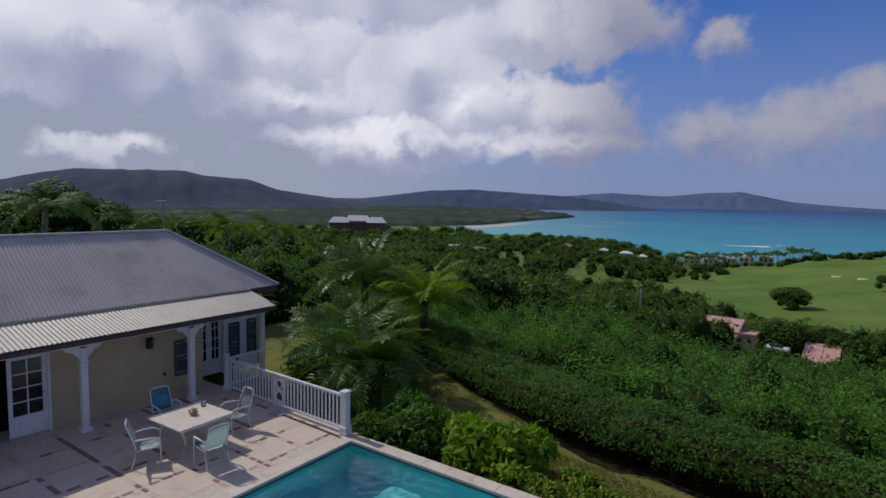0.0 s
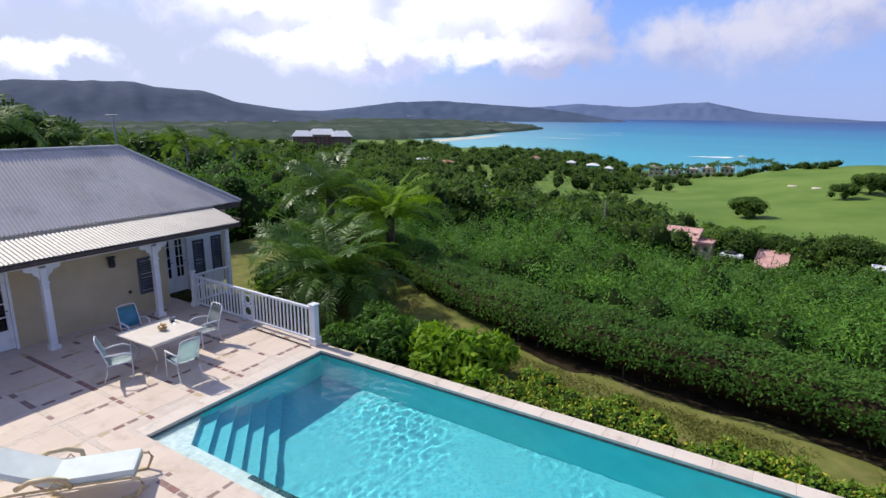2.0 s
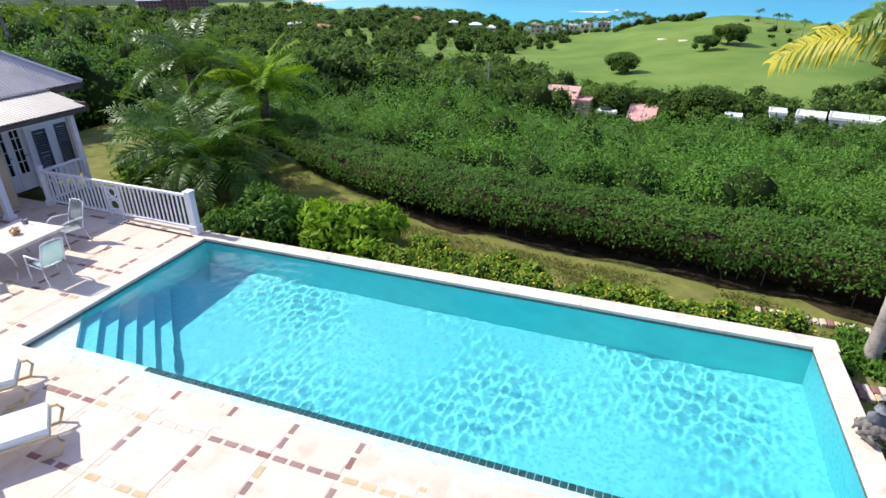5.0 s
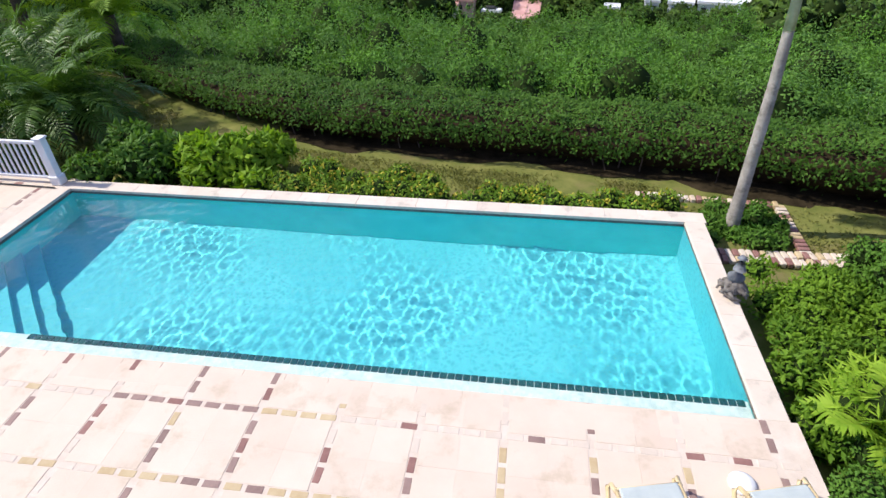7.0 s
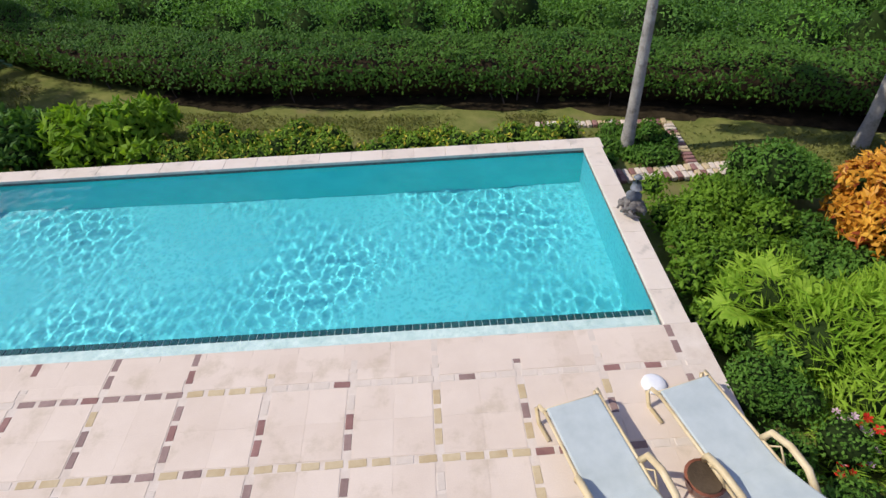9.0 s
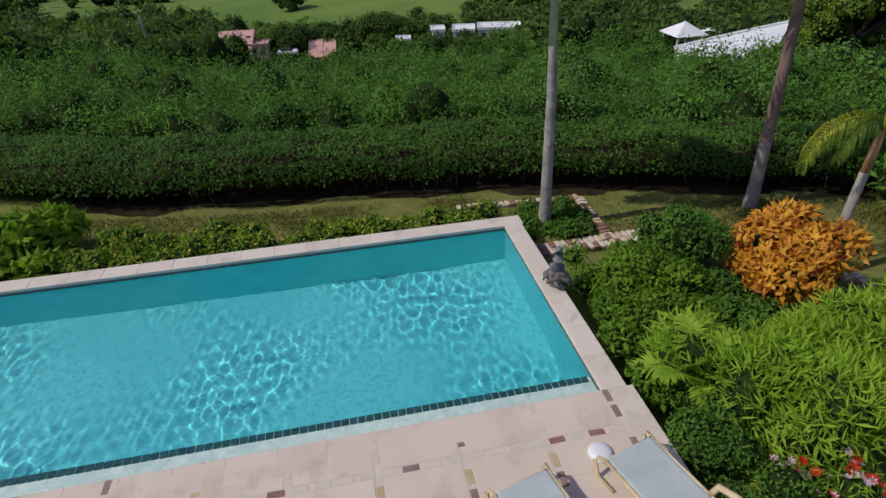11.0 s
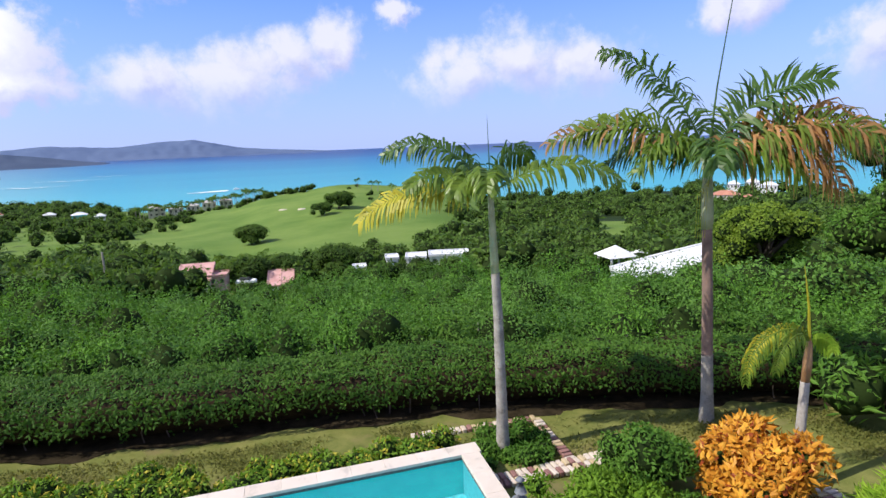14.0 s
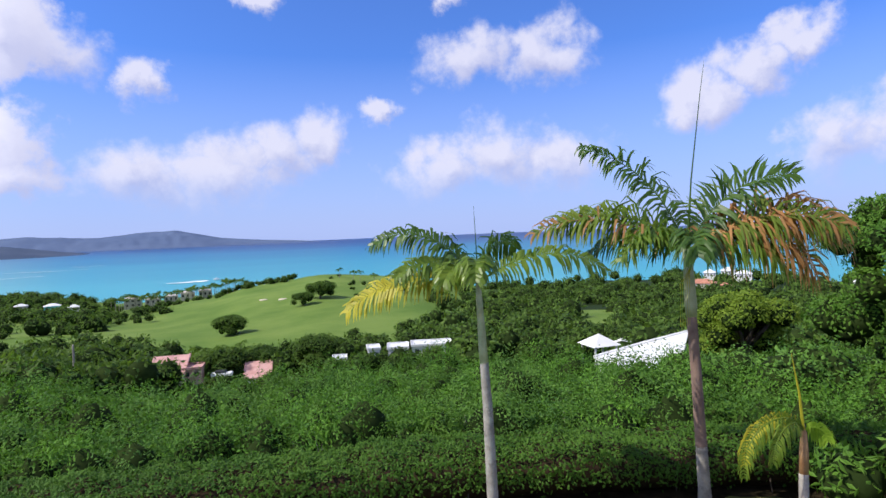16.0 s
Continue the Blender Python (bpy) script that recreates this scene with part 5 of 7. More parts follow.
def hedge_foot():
    """Brown leaf litter under the hedge, darkened for its shade, ragged at the lawn."""
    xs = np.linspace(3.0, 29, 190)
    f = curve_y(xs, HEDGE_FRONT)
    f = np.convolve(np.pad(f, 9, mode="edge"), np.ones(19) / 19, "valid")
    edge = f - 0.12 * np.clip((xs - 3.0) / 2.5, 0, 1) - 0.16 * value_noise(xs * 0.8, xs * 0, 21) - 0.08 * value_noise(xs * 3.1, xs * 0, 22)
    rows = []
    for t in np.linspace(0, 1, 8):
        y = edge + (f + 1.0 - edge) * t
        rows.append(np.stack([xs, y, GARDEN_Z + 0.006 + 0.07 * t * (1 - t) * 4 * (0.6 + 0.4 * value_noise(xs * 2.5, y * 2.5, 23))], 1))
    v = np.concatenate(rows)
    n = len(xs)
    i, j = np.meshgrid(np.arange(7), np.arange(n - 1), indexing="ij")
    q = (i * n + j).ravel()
    ob = raw_mesh("leaf_litter", v, np.stack([q, q + 1, q + n + 1, q + n], 1), LITTER_SHADED, smooth=True)
    tagged(ob, "brown leaf litter darkened for the shade under the hedge", "ground", kind="structure")


hedge_foot()


def lawn_grass():
    """Short uneven blades over the dry lawn."""
    r = np.random.default_rng(77)
    n = 46000
    x = r.uniform(-3, 25, n)
    y1 = curve_y(x, HEDGE_FRONT) - 0.45
    y0 = np.where(x < 13.2, 0.45, -2.0)
    y = y0 + (y1 - y0) * r.random(n)
    keep = (value_noise(x * 0.9, y * 0.9, 31) + 0.6 * r.random(n) > 0.25) & (y1 > y0)
    x, y = x[keep], y[keep]
    p = np.stack([x, y, np.full(len(x), GARDEN_Z + 0.03)], 1)
    out = np.stack([r.normal(0, 0.5, len(x)), r.normal(0, 0.5, len(x)), np.full(len(x), 1.0)], 1)
    v, f = leaf_arrays(p, out, 0.085, 0.03, 0.5, 78)
    ob = raw_mesh("grass", v, f, LEAF_GRASS)
    tagged(ob, "short dry olive-green grass of the garden", "grass", kind="stuff")


lawn_grass()


def bed_plants():
    # lime-green broad-leaved bush behind the corner of the pool
    c, q = clumps(21, 18, 2.1, 4.0, 0.85, 2.3, 0.05, 0.28, 0.36, 0.58)
    shrub("schefflera_bush", "broad yellow-green bush behind the pool coping", "bush", c, q, 3600, 0.23, 0.12, LEAF_LIME, 22, 0.7, 0.5, 0.6)
    c, q = clumps(23, 18, -0.4, 2.1, 0.75, 2.3, -0.08, 0.20, 0.36, 0.56)
    shrub("dark_bush", "deep green glossy bush beside the fence post", "bush", c, q, 3600, 0.20, 0.10, LEAF_HEDGE, 24, 0.7, 0.5, 0.6)
    c, q = clumps(221, 20, -7.0, -3.2, 3.4, 6.6, -0.1, 0.3, 0.5, 0.8)
    shrub("dark_bush", "dense dark bush at the foot of the palms", "bush", c, q, 4200, 0.20, 0.09, LEAF_DEEP, 222, 0.75, 0.5, 0.6)
    # low flowering cover along the coping
    c, q = clumps(25, 70, 4.6, 12.9, 0.55, 1.25, -0.28, 0.12, 0.20, 0.34)
    shrub("ground_cover", "low yellow-green flowering ground cover along the pool", "ground cover", c, q, 9000, 0.10, 0.05, LEAF_COVER, 26, kind="stuff")
    c, q = clumps(27, 20, 4.4, 7.5, 0.8, 1.7, -0.25, 0.12, 0.25, 0.40)
    shrub("ground_cover", "low leafy ground cover beside the lime bush", "ground cover", c, q, 3200, 0.11, 0.055, LEAF_COVER, 28, kind="stuff")
    # bed round the slender palm
    c, q = clumps(29, 22, 13.5, 14.9, 0.1, 1.4, -0.52, 0.06, 0.18, 0.30)
    shrub("ground_cover", "green leafy cover round the palm foot", "ground cover", c, q, 3200, 0.10, 0.05, LEAF_DEEP, 30, kind="stuff")
    # mixed green shrubs at the end of the pool
    c, q = clumps(31, 26, 13.8, 15.5, -3.3, -1.2, -0.26, 0.18, 0.28, 0.44)
    shrub("mixed_shrub", "bushy mid-green shrub beside the statue", "bush", c, q, 9000, 0.10, 0.05, LEAF_MIXED, 32, 0.62, 0.5, 0.7)
    c, q = clumps(33, 20, 15.5, 16.7, -1.9, -0.9, 0.05, 0.30, 0.32, 0.50)
    shrub("mixed_shrub", "taller dark green shrub next to the croton", "bush", c, q, 6500, 0.09, 0.05, LEAF_DEEP, 34)
    c, q = clumps(35, 14, 13.6, 14.4, -4.6, -2.8, -0.25, 0.15, 0.25, 0.42)
    shrub("mixed_shrub", "light green bush hanging over the coping", "bush", c, q, 3000, 0.13, 0.06, LEAF_MIXED, 36, 0.7, 0.5, 0.6)
    c, q = clumps(137, 24, 15.4, 16.8, -4.1, -2.3, -0.42, 0.10, 0.24, 0.38)
    shrub("mixed_shrub", "low dark green shrub at the foot of the croton", "bush", c, q, 5200, 0.10, 0.05, LEAF_DEEP, 138)
    # low thyme-like cover at the terrace edge
    c, q = clumps(37, 30, 13.5, 14.3, -8.5, -4.7, -0.12, 0.10, 0.25, 0.38)
    shrub("edge_cover", "small-leaved dark green cover spilling over the terrace edge", "ground cover", c, q, 9000, 0.06, 0.035, LEAF_DEEP, 38, kind="stuff")
    # croton
    c, q = clumps(39, 20, 16.35, 18.15, -3.4, -1.7, 0.20, 0.36, 0.36, 0.52)
    c[:, :2] = np.array((17.25, -2.55)) + (c[:, :2] - np.array((17.25, -2.55))) * np.array((0.62, 0.75))
    shrub("croton_bush", "rounded croton bush with orange and gold leaves", "bush", c, q, 5400, 0.175, 0.088, LEAF_CROTON, 40, 0.6)


bed_plants()


def grass_clump():
    """Arching bamboo-like fern mass beside the loungers."""
    s = thing("bamboo_fern", "dense arching lime-green bamboo fern", "fern", (15.6, -5.3, GARDEN_Z))
    r = np.random.default_rng(45)
    c = []
    for k in range(46):
        x, y = r.uniform(14.3, 20.0), r.uniform(-5.75, -4.2)
        y += max(0.0, x - 16.5) * 0.22
        c.append((x, y, 0.0 + r.uniform(-0.2, 0.12)))
    c = np.array(c)
    q = np.stack([r.uniform(0.45, 0.65, 46)] * 3, 1) * np.array((1, 1, 0.9))
    v, f = ball_arrays(c, q * 0.8, 46)
    raw_mesh("core", v, f, INNER_SHADE, s, True)
    p, u = blob_points(c, q, 26000, 47, 0.3)
    sweep = np.array((0.75, 0.35, -0.15)) + u * 0.5
    v, f = leaf_arrays(p, sweep * 1.2, 0.23, 0.036, 0.15, 48)
    raw_mesh("foliage", v, f, LEAF_FERN, s)


grass_clump()


def flower_bed():
    b = thing("flower_bed", "low bed of red and pink-white flowers by the terrace", "flowers", (15, -7, GARDEN_Z))
    c, q = clumps(51, 30, 14.2, 17.0, -8.4, -6.15, -0.35, 0.08, 0.25, 0.40)
    v, f = ball_arrays(c, q * 0.75, 52)
    raw_mesh("core", v, f, INNER_SHADE, b, True)
    p, u = blob_points(c, q, 4200, 53)
    v, f = leaf_arrays(p, u, 0.16, 0.022, 0.7, 54)
    raw_mesh("foliage", v, f, LEAF_FERN, b)
    red = foliage("red_petal", (0.50, 0.015, 0.01), (0.70, 0.05, 0.02), 2, 0.3)
    pink = foliage("pink_petal", (0.60, 0.25, 0.38), (0.85, 0.72, 0.76), 2, 0.3)
    r = np.random.default_rng(55)
    petal = {}
    for key, mat_, size in (("red_flower", red, 0.068), ("pink_flower", pink, 0.054)):
        bm = bmesh.new()
        for k in range(6):
            a = k * math.pi / 3
            m = bm.verts.new((0, 0, 0))
            l = bm.verts.new((size * 0.7 * math.cos(a - 0.4), size * 0.7 * math.sin(a - 0.4), 0.012))
            t = bm.verts.new((size * math.cos(a), size * math.sin(a), 0.02))
            e = bm.verts.new((size * 0.7 * math.cos(a + 0.4), size * 0.7 * math.sin(a + 0.4), 0.012))
            bm.faces.new((m, l, t, e))
        data = bpy.data.meshes.new(key)
        bm.to_mesh(data)
        bm.free()
        data.materials.append(mat_)
        petal[key] = data
    for k in range(220):
        key = "red_flower" if k % 2 else "pink_flower"
        i = r.integers(len(c))
        a = r.uniform(0, 6.28)
        ob = new(key, petal[key])
        rr = r.uniform(0, 0.8)
        ob.matrix_basis = pose(c[i][0] + q[i][0] * rr * math.cos(a), c[i][1] + q[i][1] * rr * math.sin(a), c[i][2] + q[i][2] * math.sqrt(1 - rr * rr) + 0.03,
                               r.uniform(-25, 25), r.uniform(-25, 25), r.uniform(0, 360))
        ob.parent, ob.matrix_parent_inverse = b, Matrix.Translation(b.location).inverted()


flower_bed()


# ---- palms ----
def frond_arrays(base, az, rise, length, droop, leaflet, pairs=50, hang=0.35, width=0.05, seed=0, twist=0.0, gaps=0.0, roll=None, mess=0.09, bend=1.4):
    """A feather leaf: verts and quads of its leaflets, and the line of its rib."""
    r = np.random.default_rng(seed)
    steps = 24
    a = radians(az)
    fwd = np.array((math.sin(a), math.cos(a), 0.0))
    p = np.array(base, float)
    rib = [p.copy()]
    ways = []
    for k in range(steps):
        e = radians(rise - droop * (k / steps) ** bend)
        w = fwd * math.cos(e) + np.array((0, 0, math.sin(e)))
        ways.append(w)
        p = p + w * length / steps
        rib.append(p.copy())
    rib, ways = np.array(rib), np.array(ways + [ways[-1]])
    flat = np.array((math.cos(a), -math.sin(a), 0.0))
    bank = radians(roll if roll is not None else r.uniform(-40, 40))
    V, F = [], []
    for k in range(pairs):
        t = 0.14 + 0.86 * (k + 0.5) / pairs
        x = t * steps
        i = min(int(x), steps - 1)
        q = rib[i] * (1 - x + i) + rib[i + 1] * (x - i)
        w = ways[i]
        side = flat * math.cos(bank) + np.cross(flat, w) * math.sin(bank)
        grow = leaflet * (0.45 + 0.55 * math.sin(math.pi * min(t * 0.85 + 0.12, 1.0))) * (1.0 if t < 0.93 else 0.75)
        for s in (-1, 1):
            if r.random() < gaps:
                continue
            L = grow * r.uniform(0.85, 1.12)
            up = np.cross(side, w)
            d = side * s * 0.85 + w * (0.28 + 0.38 * t) + up * (0.22 - twist * s) + r.normal(0, mess, 3)
            d /= np.linalg.norm(d)
            d2 = d + np.array((0, 0, -1.0)) * hang * r.uniform(0.7, 1.5)
            d2 /= np.linalg.norm(d2)
            d3 = d2 + np.array((0, 0, -1.0)) * hang * 1.2
            d3 /= np.linalg.norm(d3)
            n = np.cross(d, w)
            n /= np.linalg.norm(n) + 1e-9
            b = np.cross(n, d) * width * 0.5
            m1, m2, m3 = q + d * L * 0.35, q + d * L * 0.35 + d2 * L * 0.35, q + d * L * 0.35 + d2 * L * 0.35 + d3 * L * 0.32
            j = len(V)
            V += [q - b * 0.5, q + b * 0.5, m1 + b, m1 - b, m2 + b * 0.8, m2 - b * 0.8, m3 + b * 0.08, m3 - b * 0.08]
            F += [(j, j + 1, j + 2, j + 3), (j + 3, j + 2, j + 4, j + 5), (j + 5, j + 4, j + 6, j + 7)]
    return np.array(V), np.array(F), rib


def add_frond(parent, base, az, rise, length, droop, leaflet, material, seed, rib_material=None, **more):
    V, F, rib = frond_arrays(base, az, rise, length, droop, leaflet, seed=seed, **more)
    fr = raw_mesh("frond", V, F, material, parent)
    bm = bmesh.new()
    pts = rib[::3]
    tube(bm, pts, list(np.linspace(0.022, 0.004, len(pts))), 5)
    rb = part("rib", bm, rib_material or material, smooth=True)
    rb.parent = fr
    return fr


def ringed_trunk(parent, points, radii, material, rings=0):
    bm = bmesh.new()
    pts = [Vector(p) for p in points]
    fine, rad = [], []
    n = max(rings, 2)
    total = len(pts) - 1
    for k in range(n * 2 + 1):
        x = k / (n * 2) * total
        i = min(int(x), total - 1)
        f = x - i
        f2 = f
        fine.append(pts[i].lerp(pts[i + 1], f2))
        rad.append((radii[i] * (1 - f) + radii[i + 1] * f) * (1.0 if k % 2 else 1.045))
    tube(bm, fine, rad, 12)
    return part("trunk", bm, material, parent, smooth=True)


def slender_palm():
    p = thing("palm_tree", "slender royal palm with grey ringed trunk and yellowing lower frond", "palm", (14.04, 0.76, GARDEN_Z))
    ringed_trunk(p, [(14.04, 0.76, GARDEN_Z - 0.05), (14.03, 0.76, 0.3), (13.99, 0.76, 2.4), (13.95, 0.76, 3.3)], [0.15, 0.115, 0.095, 0.085], BARK_PALM, 30)
    bm = bmesh.new()
    tube(bm, [(13.95, 0.76, 3.28), (13.93, 0.76, 3.7), (13.90, 0.75, 4.4), (13.88, 0.75, 4.9)], [0.088, 0.082, 0.065, 0.05], 12)
    part("crownshaft", bm, CROWNSHAFT, p, "smooth grey-green crownshaft", smooth=True)
    top = (13.88, 0.75, 4.86)
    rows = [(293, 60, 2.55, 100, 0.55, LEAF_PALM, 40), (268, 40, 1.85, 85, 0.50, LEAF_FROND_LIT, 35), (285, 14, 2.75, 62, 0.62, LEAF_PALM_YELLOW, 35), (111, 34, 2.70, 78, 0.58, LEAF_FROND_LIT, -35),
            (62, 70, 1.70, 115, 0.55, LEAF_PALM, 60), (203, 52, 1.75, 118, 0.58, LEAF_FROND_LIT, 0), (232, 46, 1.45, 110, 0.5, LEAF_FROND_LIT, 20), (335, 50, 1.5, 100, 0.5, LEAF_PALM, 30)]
    for k, (az, rise, length, droop, leaflet, mat_, roll) in enumerate(rows):
        add_frond(p, top, az, rise, length, droop, leaflet * 1.05, mat_, 100 + k, hang=0.95, width=0.054, mess=0.16, pairs=50, roll=roll)
    bm = bmesh.new()
    tube(bm, [top, (13.87, 0.75, 5.6), (13.85, 0.75, 6.35)], [0.02, 0.010, 0.003], 6)
    part("spear_leaf", bm, LEAF_PALM, p, "unopened upright spear leaf")


slender_palm()


def tall_palm():
    p = thing("palm_tree", "tall royal palm with brown trunk, pale crownshaft and dry hanging fronds", "palm", (18.88, 0.42, GARDEN_Z))
    ringed_trunk(p, [(18.90, 0.42, GARDEN_Z - 0.05), (18.88, 0.42, 0.1), (18.84, 0.43, 1.0)], [0.17, 0.13, 0.12], BARK_PALM, 14)
    t2 = ringed_trunk(p, [(18.84, 0.43, 0.98), (18.78, 0.45, 2.5), (18.72, 0.48, 3.85)], [0.12, 0.11, 0.105], BARK_BROWN, 26)
    t2["label"] = "reddish brown upper trunk"
    bm = bmesh.new()
    tube(bm, [(18.72, 0.48, 3.83), (18.71, 0.48, 4.05), (18.69, 0.49, 4.7), (18.67, 0.5, 5.3)], [0.11, 0.13, 0.11, 0.085], 14)
    part("crownshaft", bm, CROWNSHAFT, p, "smooth pale green crownshaft", smooth=True)
    top = (18.67, 0.5, 5.25)
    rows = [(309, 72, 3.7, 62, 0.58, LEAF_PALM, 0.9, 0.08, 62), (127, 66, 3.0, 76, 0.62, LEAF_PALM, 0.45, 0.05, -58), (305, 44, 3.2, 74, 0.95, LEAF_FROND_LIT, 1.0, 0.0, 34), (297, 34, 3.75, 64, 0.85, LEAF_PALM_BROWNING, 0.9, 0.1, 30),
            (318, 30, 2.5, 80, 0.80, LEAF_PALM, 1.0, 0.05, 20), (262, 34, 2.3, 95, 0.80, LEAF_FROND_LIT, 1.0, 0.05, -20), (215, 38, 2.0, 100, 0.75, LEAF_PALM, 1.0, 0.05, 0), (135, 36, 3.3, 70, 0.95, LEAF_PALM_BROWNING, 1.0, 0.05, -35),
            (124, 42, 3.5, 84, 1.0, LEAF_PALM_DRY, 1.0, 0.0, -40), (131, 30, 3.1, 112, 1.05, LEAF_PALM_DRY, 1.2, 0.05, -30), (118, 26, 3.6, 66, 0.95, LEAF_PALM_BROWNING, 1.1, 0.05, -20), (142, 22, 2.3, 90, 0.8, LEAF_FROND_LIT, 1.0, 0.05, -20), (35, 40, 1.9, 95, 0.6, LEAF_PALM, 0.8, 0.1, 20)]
    for k, (az, rise, length, droop, leaflet, mat_, hang, gaps, roll) in enumerate(rows):
        add_frond(p, top, az, rise, length * 0.93, droop, leaflet * 1.1, mat_, 130 + k, hang=hang * 0.85, gaps=gaps, pairs=62, width=0.056, mess=0.34 if mat_ is LEAF_PALM_DRY else 0.24, roll=roll)
    bm = bmesh.new()
    tube(bm, [top, (18.78, 0.45, 6.8), (18.98, 0.35, 8.6), (19.07, 0.3, 9.3)], [0.03, 0.016, 0.008, 0.003], 6)
    part("spear_leaf", bm, LEAF_PALM, p, "long unopened spear leaf")
    for k in range(5):
        bm = bmesh.new()
        x = 18.2 + 0.06 * k
        tube(bm, [(18.6, 0.35, 4.9), (x, 0.2, 4.6), (x - 0.02, 0.2, 3.7)], 0.006, 4)
        part("fruit_strand", bm, LEAF_PALM_YELLOW, p)


tall_palm()


def young_palm():
    p = thing("palm_tree", "young leaning palm with orange crownshaft and one drooping frond", "palm", (18.55, -2.2, GARDEN_Z))
    ringed_trunk(p, [(18.52, -2.25, GARDEN_Z - 0.05), (18.58, -2.2, 0.3), (18.72, -2.1, 1.4)], [0.11, 0.085, 0.075], BARK_PALM, 14)
    bm = bmesh.new()
    tube(bm, [(18.72, -2.1, 1.38), (18.76, -2.08, 1.75), (18.80, -2.05, 2.1), (18.80, -2.05, 2.25)], [0.074, 0.078, 0.05, 0.028], 10)
    part("crownshaft", bm, SHAFT_ORANGE, p, "peeling orange crownshaft", smooth=True)
    top = (18.80, -2.05, 2.12)
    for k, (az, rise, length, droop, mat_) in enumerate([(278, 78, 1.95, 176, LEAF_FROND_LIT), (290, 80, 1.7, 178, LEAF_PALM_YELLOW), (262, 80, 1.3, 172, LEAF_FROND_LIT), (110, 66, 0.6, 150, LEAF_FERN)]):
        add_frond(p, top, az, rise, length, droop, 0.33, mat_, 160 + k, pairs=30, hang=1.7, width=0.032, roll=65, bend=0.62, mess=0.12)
    bm = bmesh.new()
    tube(bm, [top, (18.72, -2.05, 2.8), (18.55, -2.05, 3.55)], [0.03, 0.02, 0.004], 6)
    part("spear_leaf", bm, LEAF_PALM_YELLOW, p)


young_palm()


def feather_palm(name, label, base, height, count, length, leaflet, material, seed, lean=(0, 0), rise=(10, 75), droop=(55, 100), pairs=34, bark=None):
    p = thing(name, label, "palm", base)
    x, y, z = base
    top = (x + lean[0], y + lean[1], z + height)
    ringed_trunk(p, [(x, y, z - 0.2), (x + lean[0] * 0.4, y + lean[1] * 0.4, z + height * 0.5), top], [0.22, 0.18, 0.17], bark or BARK_TREE, 10)
    r = np.random.default_rng(seed)
    for k in range(count):
        az = 360 * ((k * 0.618) % 1.0) + r.uniform(-10, 10)
        t = (k + 0.5) / count
        add_frond(p, top, az, rise[1] + (rise[0] - rise[1]) * t, length * r.uniform(0.85, 1.1), droop[0] + (droop[1] - droop[0]) * t, leaflet, material, seed + k, pairs=pairs, hang=0.25, width=0.044)
    return p


feather_palm("date_palm", "spreading pygmy date palm beyond the white fence", (-2.9, 3.5, GARDEN_Z), 1.05, 52, 2.9, 0.52, LEAF_PHOENIX, 200, rise=(0, 68))
feather_palm("date_palm", "bushy date palm at the house corner", (-5.4, 5.2, GARDEN_Z - 0.3), 1.5, 34, 2.7, 0.5, LEAF_PHOENIX, 260)
feather_palm("areca_palm", "tall feathery areca palm behind the house corner", (-7.2, 8.2, -1.0), 3.2, 26, 2.8, 0.55, LEAF_PALM, 310)
feather_palm("areca_palm", "feathery yellow-green palm among the scrub", (-4.3, 8.6, -1.2), 2.8, 26, 2.7, 0.5, LEAF_LIME, 350)
feather_palm("fan_fern", "small bright lime palm at the end of the pool", (14.25, -4.55, GARDEN_Z), 0.55, 13, 0.78, 0.30, LEAF_FERN, 390, rise=(12, 72), droop=(35, 60), pairs=20, bark=BARK_PALM)

# ---- scrub on the slope ----
def canopy(x, y):
    """General level of the scrub tops over the slope."""
    r = np.hypot(x - HUB[0], y - HUB[1])
    return land_height(x, y) + 1.95 + 0.3 * smooth_step(30, 80, r) + (1.05 * value_noise(x / 5.0, y / 5.0, 1) + 0.75 * value_noise(x / 2.6, y / 2.6, 5)) * smooth_step(16, 24, r)


HOUSE_CLEAR = [(60.2, 55.1, 9.0), (64.0, 60.0, 6.0), (60.6, 67.6, 4.0), (-6.5, 118.5, 4.6), (8.4, 118.0, 3.0), (3.0, 112.0, 2.6)]


def cleared(x, y):
    keep = np.ones(np.shape(x), bool)
    for cx, cy, rad in HOUSE_CLEAR:
        keep &= np.hypot(x - cx, y - cy) > rad
    # the house and garden stand inside the hedge line
    keep &= ~((x > -15) & (x < 30) & (y < curve_y(x, HEDGE_FRONT) + 2.9))
    keep &= ~((x < -5) & (y < 4.5) & (x > -14))
    return keep


